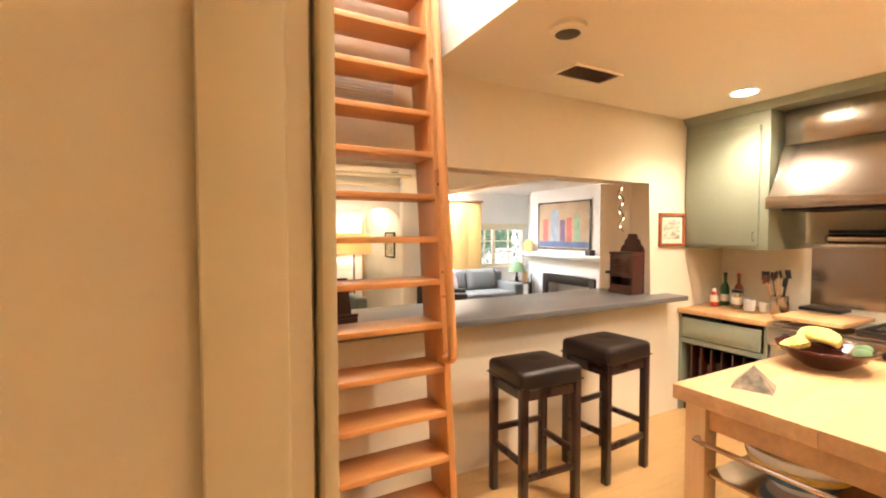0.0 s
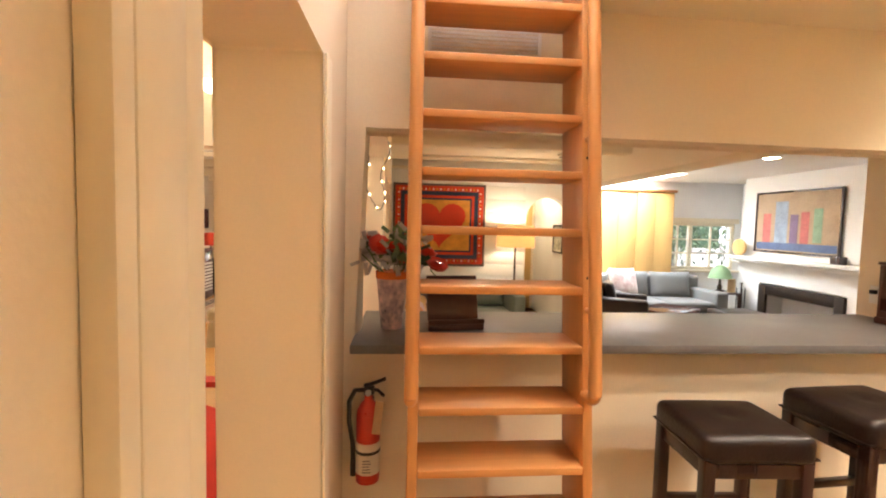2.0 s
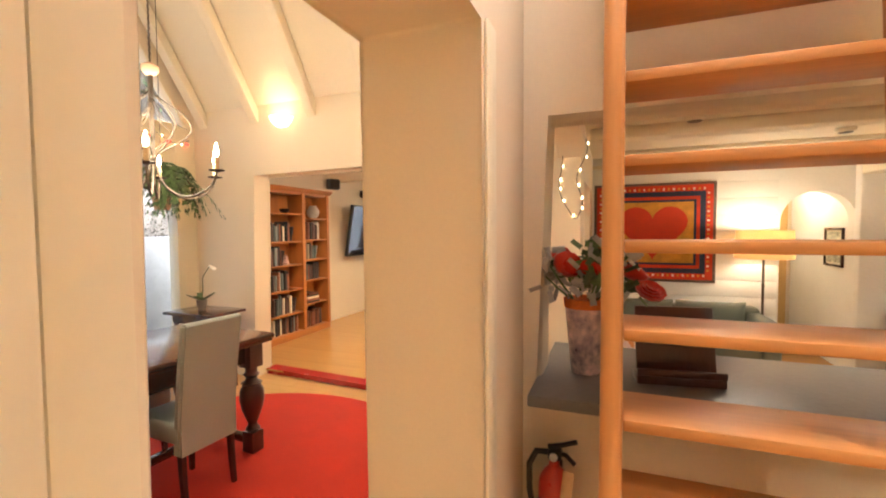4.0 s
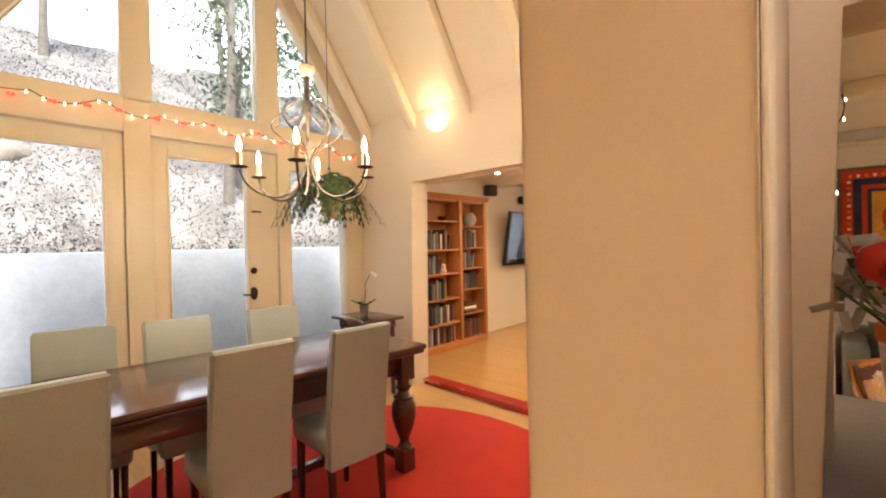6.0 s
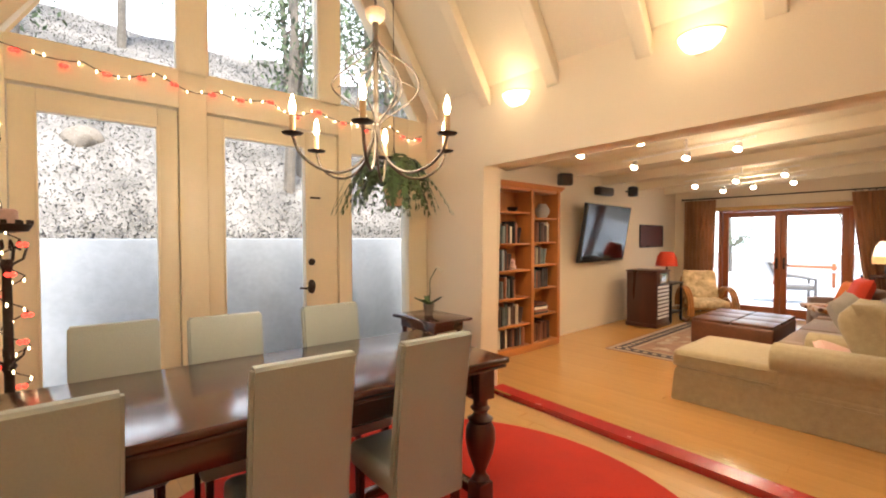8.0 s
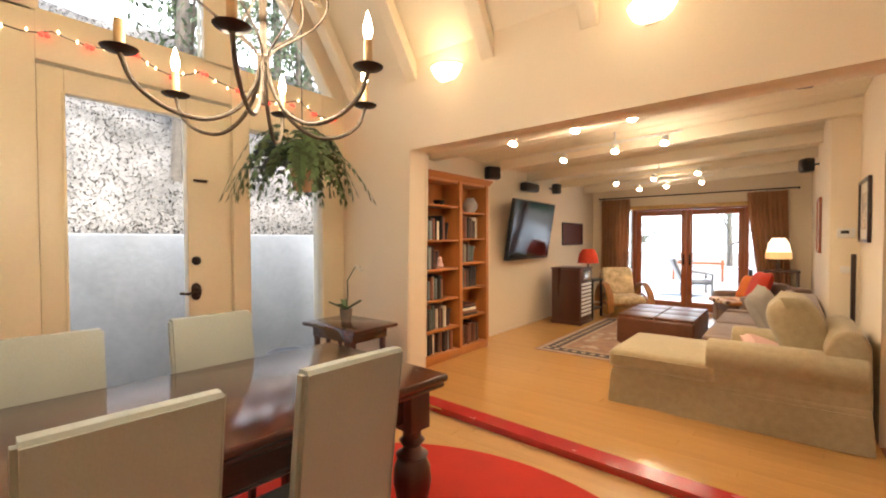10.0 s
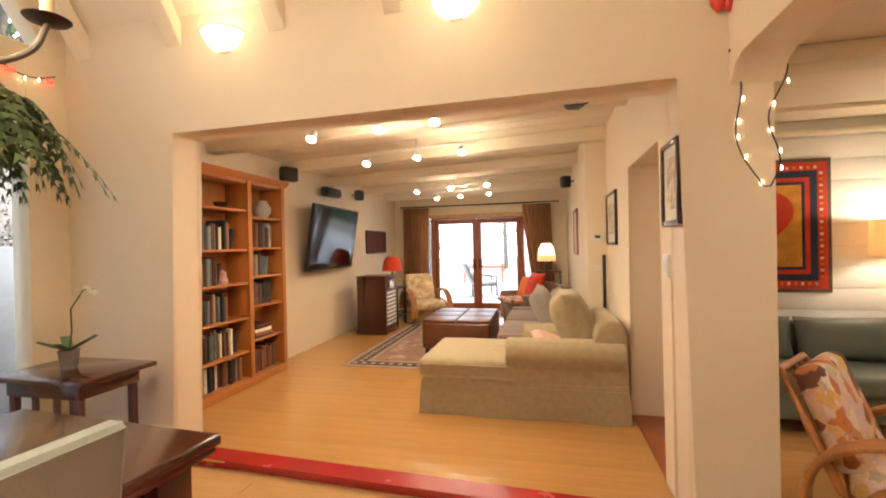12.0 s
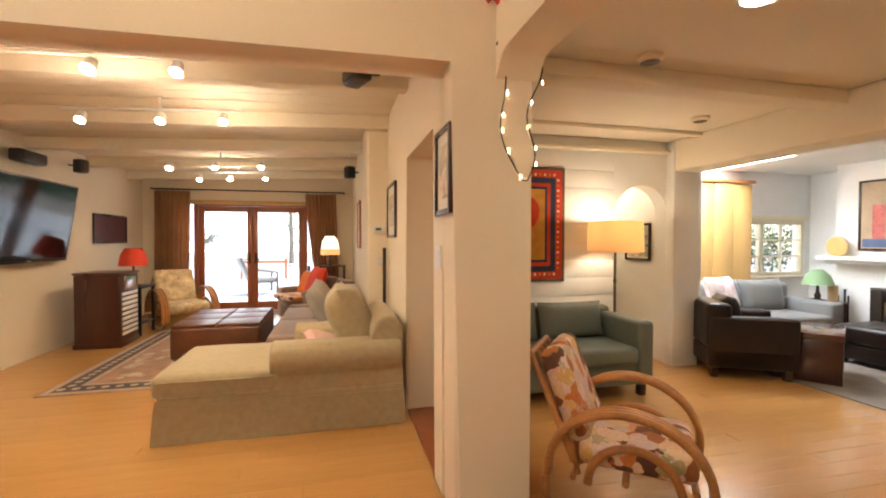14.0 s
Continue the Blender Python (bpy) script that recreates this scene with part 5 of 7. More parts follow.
solid("throw_pillow", pillow(0.52, 0.5, 0.2, 12), "pillow_g", "large pale grey pillow on the taupe sofa", "pillow", pose(-0.45, 7.95, 0.62, 20, 62, 10))
soft_sofa("armchair", pose(-0.62, 10.35, 0, 0, 0, -60), 0.95, 0.85, 0.42, 0.72, "taupe", "brown armchair piled with bright cushions", 1, arm_h=0.56, cat="armchair")
solid("throw_pillow", pillow(0.5, 0.48, 0.18, 12), "red_cloth", "bright red pillow on an armchair", "pillow", pose(-0.62, 10.12, 0.66, 70, 0, -70))
solid("throw_pillow", pillow(0.42, 0.40, 0.16, 12), "orange", "orange patterned pillow on an armchair", "pillow", pose(-0.74, 10.42, 0.62, 68, 0, -55))
solid("folded_blanket", boxes((-0.3, -0.2, 0, 0.3, 0.2, 0.07), bevel=0.03, seg=3), "floral", "folded cream patterned blanket on a chair seat", "blanket", pose(-0.92, 10.05, 0.425, 0, 0, -60))

def ottoman():
    o = thing("ottoman", pose(-1.52, 8.66, 0), "large square brown leather ottoman on a patterned rug", "ottoman")
    bm = boxes((-0.42, -0.55, 0.09, 0.42, 0.55, 0.41), bevel=0.03, seg=3)
    part("body", bm, "leather_b", o)
    for x in (-0.21, 0.21):
        for y in (-0.36, 0.0, 0.36):
            part("top_panel", boxes((x - 0.205, y - 0.175, 0.405, x + 0.205, y + 0.175, 0.44), bevel=0.015, seg=3), "leather_b", o)
    for x in (-0.36, 0.36):
        for y in (-0.48, 0.48):
            part("foot", lathe([(0.03, 0), (0.04, 0.03), (0.035, 0.09)], 12, at=(x, y, 0)), "dark", o)
ottoman()


def patterned_rug(name, m, w, d, label, field, border, accent):
    r = thing(name, m, label, "rug")
    part("field", boxes((-w / 2, -d / 2, 0, w / 2, d / 2, 0.007), bevel=0.003), field, r)
    for k, (i0, i1, mm) in enumerate(((0.03, 0.06, accent), (0.08, 0.22, border), (0.24, 0.27, accent))):
        z = 0.0072 + 0.0004 * k
        part("border", boxes((-w / 2 + i0, -d / 2 + i0, z, w / 2 - i0, -d / 2 + i1, z + 0.001), (-w / 2 + i0, d / 2 - i1, z, w / 2 - i0, d / 2 - i0, z + 0.001),
                             (-w / 2 + i0, -d / 2 + i1, z, -w / 2 + i1, d / 2 - i1, z + 0.001), (w / 2 - i1, -d / 2 + i1, z, w / 2 - i0, d / 2 - i1, z + 0.001)), mm, r, smooth=0)
    bm = bmesh.new()
    rnd = random.Random(21)
    for x in [(-w / 2 + 0.12) + 0.11 * k for k in range(int((w - 0.2) / 0.11))]:
        for s in (-1, 1):
            lathe([(0.035, 0.0085), (0.035, 0.0095)], 6, bm, (x, s * (d / 2 - 0.15), 0.0005))
    for y in [(-d / 2 + 0.25) + 0.11 * k for k in range(int((d - 0.4) / 0.11))]:
        for s in (-1, 1):
            lathe([(0.035, 0.0085), (0.035, 0.0095)], 6, bm, (s * (w / 2 - 0.15), y, 0.0005))
    for k in range(60):
        lathe([(rnd.uniform(0.03, 0.08), 0.0085), (0.02, 0.0093)], 7, bm, (rnd.uniform(-w / 2 + 0.35, w / 2 - 0.35), rnd.uniform(-d / 2 + 0.35, d / 2 - 0.35), 0))
    part("woven_motif", bm, accent, r, smooth=0)["kind"] = "stuff"
    return r
rug_f = mat("rug_rose_wool", (0.34, 0.20, 0.13), 0.95, 0.3, 6, 120, 0.4)
rug_b = mat("rug_dark_border_wool", (0.075, 0.06, 0.06), 0.95, 0.4, 9, 120, 0.4)
rug_a = mat("rug_cream_wool", (0.45, 0.34, 0.24), 0.95, 0.3, 9, 120, 0.4)
patterned_rug("area_rug", pose(-1.82, 8.9, -0.001), 1.85, 2.75, "faded rose oriental rug with a dark floral border", rug_f, rug_b, rug_a)


def slatted_console():
    c = thing("console_cabinet", pose(-3.07, 9.5, 0) @ Matrix.Diagonal((1, 0.76, 1, 1)), "old wooden jukebox cabinet with rows of white selector strips", "cabinet")
    part("body", boxes((-0.24, -0.33, 0.04, 0.24, 0.33, 0.87), bevel=0.02, seg=3), "mahogz", c)
    part("plinth", boxes((-0.25, -0.34, 0, 0.25, 0.34, 0.06), bevel=0.006), "mahogz", c)
    part("lid", boxes((-0.25, -0.34, 0.871, 0.25, 0.34, 0.9), bevel=0.01), "mahogz", c)
    for k in range(9):
        part("selector_strip", boxes((0.2405, -0.27, 0.14 + 0.06 * k, 0.252, 0.27, 0.175 + 0.06 * k), bevel=0.003), "white_p", c)
    part("selector_panel", boxes((0.2405, -0.22, 0.70, 0.256, 0.22, 0.85), bevel=0.005), "steel", c)
slatted_console()


def table_lamp(name, at, stand_h, r0, r1, sh, shade, body, label, power=0.0, fringe=None):
    l = thing(name, pose(*at), label, "lamp")
    part("base", lathe([(0.06, 0), (0.065, 0.01), (0.03, 0.03), (0.035, 0.07), (0.02, 0.1), (0.012, stand_h)], 18), body, l)
    part("shade", lathe([(r0, stand_h - 0.02), (r0 - 0.004, stand_h - 0.018), ((r0 + r1) / 2 + 0.01, stand_h + sh * 0.6), (r1, stand_h + sh), (r1 - 0.01, stand_h + sh + 0.002)], 24), shade, l, "lamp shade")
    if fringe:
        part("fringe", lathe([(r0 + 0.003, stand_h - 0.12), (r0 + 0.004, stand_h - 0.02), (r0 - 0.005, stand_h - 0.015)], 24), fringe, l, "fringed shade edge")
    return l
shade_w = shade_cloth("lit_cream_shade", (1.0, 0.82, 0.55), 0.5)
shade_f = shade_cloth("lit_amber_fringe", (0.9, 0.50, 0.20), 0.25)
def small_table(at, w, h, label, material="dark"):
    t = thing("end_table", pose(*at), label, "table", "end tables")
    part("tabletop", boxes((-w / 2, -w / 2, h - 0.025, w / 2, w / 2, h), bevel=0.006), material, t)
    for x in (-w / 2 + 0.03, w / 2 - 0.03):
        for y in (-w / 2 + 0.03, w / 2 - 0.03):
            part("leg", boxes((x - 0.018, y - 0.018, 0, x + 0.018, y + 0.018, h - 0.026), bevel=0.003), material, t)
    part("shelf", boxes((-w / 2 + 0.02, -w / 2 + 0.02, 0.15, w / 2 - 0.02, w / 2 - 0.02, 0.17), bevel=0.003), material, t)
small_table((-3.1, 10.14, 0), 0.5, 0.66, "dark end table behind the jukebox cabinet", "black")
table_lamp("table_lamp", (-3.02, 10.1, 0.66), 0.3, 0.18, 0.1, 0.22, "red_cloth", "dark", "table lamp with a red cloth shade")
small_table((-0.38, 11.15, 0), 0.45, 0.86, "dark wooden end table beside the curtains", "mahogz")
table_lamp("table_lamp", (-0.42, 11.1, 0.86), 0.3, 0.16, 0.08, 0.2, shade_w, "dark", "small lit table lamp with a fringed cream shade", fringe=shade_f)


def rattan_chair(m, scale=1.0, label="honey rattan armchair with floral cushions", cloth="floral"):
    """Curved rattan armchair; faces local -y."""
    c = thing("rattan_armchair", m @ Matrix.Diagonal((scale, scale, scale, 1)), label, "armchair", "rattan armchairs")
    for sx in (-1, 1):
        for k in range(3):
            off, s = sx * (0.33 + 0.04 * k), 1 - 0.0 * k
            loop = []
            for q in range(25):
                a = math.pi * (-0.10 + 1.12 * q / 24)
                loop.append((off, -0.10 - 0.42 * math.cos(a), 0.26 + 0.38 * math.sin(a) * (1 if q > 2 else 1)))
            part("arm_hoop", tube(loop, 0.022, 10), "rattan", c)
        small = [(sx * 0.35, -0.14 - 0.24 * math.cos(math.pi * q / 16), 0.20 + 0.24 * math.sin(math.pi * q / 16)) for q in range(17)]
        part("inner_hoop", tube(small, 0.024, 10), "rattan", c)
        part("runner", tube(curve_through([(sx * 0.36, -0.50, 0.14), (sx * 0.36, -0.3, 0.022), (sx * 0.36, 0.1, 0.02), (sx * 0.36, 0.32, 0.06), (sx * 0.36, 0.34, 0.2)], 4), 0.02, 8), "rattan", c)
    for x in (-0.26, -0.13, 0.0, 0.13, 0.26):
        part("back_cane", tube(curve_through([(x, 0.16, 0.20), (x, 0.24, 0.45), (x * 0.95, 0.36, 0.72), (x * 0.9, 0.45, 0.86)], 4), 0.015, 8), "rattan", c)
    part("back_rail", tube([(-0.33, 0.18, 0.3), (-0.31, 0.36, 0.72), (-0.24, 0.46, 0.88), (0.24, 0.46, 0.88), (0.31, 0.36, 0.72), (0.33, 0.18, 0.3)], 0.02, 8), "rattan", c)
    for y, z in ((-0.44, 0.27), (-0.1, 0.24), (0.18, 0.22)):
        part("seat_bar", tube([(-0.36, y, z), (0.36, y, z)], 0.018, 8), "rattan", c)
    part("seat_cushion", boxes((-0.31, -0.46, 0.275, 0.31, 0.16, 0.42), bevel=0.05, seg=4), cloth, c, "floral seat cushion")
    part("back_cushion", moved(boxes((-0.30, -0.07, -0.28, 0.30, 0.07, 0.28), bevel=0.055, seg=4), pose(0, 0.24, 0.66, -21, 0, 0)), cloth, c, "floral back cushion")
    return c
rattan_chair(pose(-2.62, 10.65, 0, 0, 0, 35), 0.9, "rattan armchair with cream floral cushions by the glazed doors", "floral_c")


def french_doors():
    for k, (x0, x1) in enumerate(((-2.70, -1.808), (-1.804, -0.91))):
        d = thing("door_%d" % (k + 3), pose(0, 0, 0), "red-stained wooden glazed door, closed, bright outside", "door", "terrace doors", "structure")
        part("door_frame", boxes((x0, 11.90, 0.0, x0 + 0.09, 11.95, 1.90), (x1 - 0.09, 11.90, 0.0, x1, 11.95, 1.90), (x0 + 0.09, 11.90, 1.80, x1 - 0.09, 11.95, 1.90),
                                 (x0 + 0.09, 11.90, 0.0, x1 - 0.09, 11.95, 0.16), bevel=0.006), "door", d)
        g = part("pane", boxes((x0 + 0.085, 11.921, 0.155, x1 - 0.085, 11.928, 1.805)), "glass", d, smooth=0)
        g.visible_shadow = False
        hx = x1 - 0.05 if k == 0 else x0 + 0.05
        part("door_handle", boxes((hx - 0.016, 11.885, 0.86, hx + 0.016, 11.899, 1.06), bevel=0.005), "iron", d, "dark door plate")
        part("lever", tube([(hx, 11.88, 0.94), (hx, 11.86, 0.94), (hx + (0.08 if k else -0.08), 11.855, 0.94)], 0.008, 8), "iron", d)
    structure("door_surround", boxes((-2.765, 11.84, 0, -2.705, 11.97, 1.903), (-0.905, 11.84, 0, -0.845, 11.97, 1.903), (-2.765, 11.84, 1.904, -0.845, 11.97, 1.929),
                                     (-3.055, 11.87, 0, -3.02, 11.95, 1.92), (-0.70, 11.87, 0, -0.665, 11.95, 1.92), (-3.02, 11.87, 0, -2.766, 11.95, 0.25), (-0.844, 11.87, 0, -0.70, 11.95, 0.25), bevel=0.006), "door",
              "red-stained wooden door surround with sidelights", "trim")
    structure("door_head_trim", boxes((-2.85, 11.81, 1.93, -0.76, 11.849, 2.0), bevel=0.008), "panel", "pale wooden head trim over the doors", "trim")
french_doors()


def curtain(x0, x1, sweep, name="curtain"):
    c = thing(name, pose(0, 0, 0), "rust brown curtain hanging in folds, tied back", "curtain", "terrace door curtains")
    bm = bmesh.new()
    n, k = 56, 14
    vs = {}
    for i in range(n + 1):
        for j in range(k + 1):
            f, g = i / n, j / k
            x = x0 + (x1 - x0) * f + sweep * (g ** 1.3) * (0.3 + 0.7 * (f if sweep < 0 else 1 - f))
            y = 11.74 + 0.035 * math.sin(f * 2 * math.pi * 8 + 0.6 * math.sin(g * 4)) * (0.6 + 0.4 * g)
            vs[i, j] = bm.verts.new((x, y, 2.14 - 2.11 * g))
    for i in range(n):
        for j in range(k):
            bm.faces.new((vs[i, j], vs[i + 1, j], vs[i + 1, j + 1], vs[i, j + 1]))
    bmesh.ops.solidify(bm, geom=bm.faces[:], thickness=0.004)
    part("panel", bm, "curtain", c, smooth=80)
    for q in range(7):
        x = x0 + (x1 - x0) * (q + 0.5) / 7
        part("ring", tube([(x, 11.74 + 0.02 * math.cos(a), 2.17 + 0.02 * math.sin(a)) for a in [6.2832 * z / 10 for z in range(11)]], 0.003, 5), "iron", c)
curtain(-3.34, -2.78, -0.06)
curtain(-0.87, -0.32, 0.26)
rod = thing("curtain_rod", pose(0, 0, 0), "thin dark iron curtain rod", "curtain rod")
part("rod", tube([(-3.36, 11.74, 2.17), (-0.2, 11.74, 2.18)], 0.011, 8), "iron", rod)
for x in (-3.38, -0.18):
    part("finial", lathe([(0.005, -0.02), (0.022, 0), (0.005, 0.02)], 10, at=(x, 11.74, 2.175)), "iron", rod)
for x in (-3.3, -1.78, -0.3):
    part("bracket", tube([(x, 11.75, 2.175), (x, 11.849, 2.19)], 0.007, 6), "iron", rod)


def track(y, xs, z0, tilt):
    t = thing("track_light", pose(0, 0, 0), "white ceiling track with three lit spotlights", "spotlight", "family room track lights")
    part("rail", moved(boxes((xs[0] - 0.15, y - 0.012, 0.1, xs[-1] + 0.15, y + 0.012, 0.122), bevel=0.003), Matrix.Translation((0, 0, z0 + 0.05 * 1.77)) @ pose(0, 0, 0, 0, -2.86, 0)), "white_p", t)
    part("hanger", boxes((-1.74, y - 0.008, z0 + 0.124, -1.72, y + 0.008, 2.49)), "white_p", t)
    for x in xs:
        z = z0 + 0.05 * (x + 1.77)
        h = part("head", moved(lathe([(0.02, -0.03), (0.03, -0.02), (0.038, 0.05), (0.042, 0.06), (0.034, 0.06)], 16), pose(x, y, z + 0.06, 180 - tilt, 0, 0)), "white_p", t)
        part("lens", moved(lathe([(0.034, 0.061), (0.03, 0.066), (0.008, 0.07)], 16), pose(x, y, z + 0.06, 180 - tilt, 0, 0)), "can", h, "lit spotlight lens")
        part("stem", tube([(x, y, z + 0.06), (x, y, z + 0.1)], 0.006, 6), "white_p", h)
track(6.22, (-2.29, -1.70, -1.25), 2.25, 35)
track(7.34, (-2.28, -1.72, -1.25), 2.25, 35)
track(9.3, (-2.30, -1.79, -1.25), 2.18, 35)
track(10.35, (-2.25, -1.84, -1.35), 2.18, 35)
vent = thing("ceiling_vent", pose(-0.47, 6.2, 2.521, 0, -2.2, 0), "square cream ceiling air vent", "vent")
part("vent_frame", boxes((-0.2, -0.13, -0.012, 0.2, 0.13, 0.0), bevel=0.003), "ceiling", vent)
for k in range(7):
    part("slat", boxes((-0.17, -0.105 + 0.03 * k, -0.02, 0.17, -0.09 + 0.03 * k, -0.0125)), "chand", vent)

# terrace outside the doors
def patio_chair(m):
    c = thing("patio_chair", m, "grey wicker patio chair on the terrace", "chair")
    part("seat", boxes((-0.3, -0.3, 0.3, 0.3, 0.3, 0.42), bevel=0.05, seg=3), "slate", c)
    part("backrest", moved(boxes((-0.3, -0.04, 0, 0.3, 0.04, 0.6), bevel=0.035, seg=3), pose(0, 0.3, 0.36, -22, 0, 0)), "slate", c)
    for x in (-0.3, 0.3):
        part("arm", tube([(x, -0.28, 0.05), (x, -0.28, 0.55), (x, 0.2, 0.62), (x, 0.35, 0.55)], 0.035, 8), "slate", c)
        part("leg", tube([(x, 0.26, 0.0), (x, 0.26, 0.32)], 0.03, 8), "slate", c)
patio_chair(pose(-2.05, 14.6, -0.03, 0, 0, 110))
pt = thing("patio_table", pose(-1.0, 15.0, -0.03), "round pale patio table on the terrace", "table")
part("tabletop", lathe([(0.5, 0.68), (0.52, 0.69), (0.52, 0.705), (0.5, 0.71)], 32), "concrete", pt)
part("pedestal", lathe([(0.25, 0), (0.24, 0.03), (0.05, 0.08), (0.05, 0.68)], 16), "iron", pt)
fn = thing("terrace_fence", pose(0, 19, -0.03), "low red-brown wooden terrace fence", "fence")
for z in (0.55,):
    part("rail", boxes((-3.4, -0.03, z, -1.9, 0.03, z + 0.07), bevel=0.004), "door", fn)
for k in range(2):
    part("post", boxes((-3.36 + 1.4 * k - 0.04, -0.04, 0, -3.36 + 1.4 * k + 0.04, 0.031, 0.7), bevel=0.004), "door", fn)
structure("backdrop_terrace", boxes((-60, 70, -5, 70, 71, 60)), haze, "pale bright sky beyond the terrace", "sky", smooth=0)
for k, (x, y) in enumerate(((-6, 24), (-2.5, 27), (1.5, 24.5), (5, 27))):
    tree(x, y, -0.25, 6, 0.14, 40 + k)

# ---- living room things ----
LAMP_SHADE = shade_cloth("lit_linen_drum_shade", (0.62, 0.42, 0.22), 0.06)
def floor_lamp():
    l = thing("floor_lamp", pose(2.2, 6.85, 0), "brass floor lamp with a lit linen drum shade", "lamp")
    part("base", lathe([(0.14, 0), (0.145, 0.012), (0.05, 0.03), (0.02, 0.05)], 24), "chand", l)
    part("pole", lathe([(0.012, 0.05), (0.012, 0.9), (0.018, 0.92), (0.012, 0.94), (0.012, 1.2)], 12), "chand", l)
    bm = bmesh.new()
    n, r0, r1 = 36, 0.25, 0.24
    lo = [bm.verts.new((r0 * math.cos(6.28319 * k / n), r0 * math.sin(6.28319 * k / n), 1.19)) for k in range(n)]
    hi = [bm.verts.new((r1 * math.cos(6.28319 * k / n), r1 * math.sin(6.28319 * k / n), 1.47)) for k in range(n)]
    for k in range(n):
        bm.faces.new((lo[k], lo[(k + 1) % n], hi[(k + 1) % n], hi[k]))
    bmesh.ops.solidify(bm, geom=bm.faces[:], thickness=0.003)
    part("shade", bm, LAMP_SHADE, l, "lit linen drum shade")
    part("spider", tube([(-0.238, 0, 1.2), (0, 0, 1.21), (0.238, 0, 1.2)], 0.003, 5), "chand", l)
    part("bulb", lathe([(0.012, 1.21), (0.03, 1.27), (0.03, 1.3), (0.01, 1.33)], 12), "bulb", l, "lit bulb")
floor_lamp()


def wall_rug():
    k = thing("wall_rug", pose(1.22, 7.162, 1.449), "woven wall hanging with a red heart and bordered edge", "wall hanging")
    blue = mat("navy_weave", (0.03, 0.04, 0.08), 0.9, 0.3, 8, 90, 0.3)
    gold = mat("ochre_weave", (0.62, 0.30, 0.05), 0.9, 0.3, 8, 90, 0.3)
    grey = mat("grey_brown_weave", (0.14, 0.10, 0.08), 0.9, 0.3, 8, 90, 0.3)
    part("ground", boxes((-0.625, -0.012, -0.555, 0.625, 0.0, 0.555), bevel=0.004), grey, k)
    for j, (i, m_) in enumerate(((0.03, "red_cloth"), (0.10, blue), (0.155, "red_cloth"), (0.19, blue), (0.215, gold))):
        part("band", boxes((-0.625 + i, -0.0130 - 0.001 * j, -0.555 + i, 0.625 - i, -0.0121 - 0.001 * j, 0.555 - i)), m_, k, smooth=0)
    n = 40
    pts = []
    for q in range(n):
        a = 6.28319 * q / n
        pts.append((0.024 * 16 * math.sin(a) ** 3 * 0.92, 0.021 * (13 * math.cos(a) - 5 * math.cos(2 * a) - 2 * math.cos(3 * a) - math.cos(4 * a)) + 0.04))
    part("heart", slab(pts, "y", -0.0215, -0.018), "red_cloth", k, "red woven heart", smooth=0)
    rnd = random.Random(2)
    for q in range(22):
        for s in (-1, 1):
            part("stitch", boxes((-0.55 + 0.05 * q, -0.0182, s * 0.48 - 0.012, -0.53 + 0.05 * q, -0.0172, s * 0.48 + 0.012)), "paper" if q % 2 else gold, k, smooth=0)
    for q in range(18):
        for s in (-1, 1):
            part("stitch", boxes((s * 0.55 - 0.012, -0.0182, -0.43 + 0.05 * q, s * 0.55 + 0.012, -0.0172, -0.41 + 0.05 * q)), "paper" if q % 2 else gold, k, smooth=0)
wall_rug()
# white board courses on the far wall
for k in range(12):
    structure("wall_board", boxes((0.575, 7.163, 0.04 + 0.178 * k, 2.40, 7.1695, 0.212 + 0.178 * k), bevel=0.003), "white", "white-painted horizontal wall board")

soft_sofa("loveseat", pose(1.42, 6.74, 0), 1.62, 0.78, 0.42, 0.72, "leather_s", "grey-green leather loveseat on dark block feet", 2, "dark", 0.63, 0.15)
rattan_chair(pose(1.045, 5.24, 0, 0, 0, 51), 0.82, "honey rattan armchair with bright floral cushions")
framed("hall_picture", pose(3.051, 7.62, 1.28, 0, 0, -90), 0.42, 0.42, "dark-framed landscape in the hall behind the arch", scape, mat_w=0.02)
structure("wall_hall_end", boxes((2.2, 8.9, -0.1, 3.2, 9.0, 2.4)), "plaster", "cream hallway end wall")
hd = thing("door_5", pose(2.6, 8.89, 0), "pale wooden hallway door, closed", "door", "", "structure")
part("door_leaf", boxes((-0.2, -0.03, 0, 0.4, 0.0, 1.95), bevel=0.004), "panel", hd)
part("door_knob", lathe([(0.01, 0), (0.025, 0.01), (0.025, 0.03), (0.01, 0.04)], 12, at=(-0.14, -0.07, 0.95)), "steel", hd)
structure("floor_hall", boxes((2.2, 7.3, -0.12, 3.2, 9.0, -0.012)), "floor", "maple hallway floor", "floor")

# string lights on the post
posts = []
for k in range(17):
    f = k / 16
    posts.append((0.40 + 0.03 * math.sin(7 * f) + 0.10 * f * f, 5.192, 2.20 - 0.62 * f))
for k in range(17):
    f = k / 16
    posts.append((0.545 + 0.03 * math.sin(9 * f) + 0.05 * f, 5.19, 1.58 + 0.60 * f))
light_string("light_string", posts, 0.11, "warm white fairy lights looped down the post", "string lights", seed=7)
solid("hook", lathe([(0.008, 0), (0.014, 0.006), (0.012, 0.02)], 10), "iron", "small dark hook holding the fairy lights", "hook", pose(0.40, 5.199, 2.205, 90, 0, 0))
hb_ = bmesh.new()
for sx in (-0.022, 0.022):
    lathe([(0.004, -0.05), (0.03, -0.01), (0.034, 0.015), (0.015, 0.035)], 12, hb_, (sx, 0, 0))
solid("heart_ornament", hb_, "red", "small red heart ornament hanging on the wall", "ornament", pose(0.36, 5.165, 2.42))

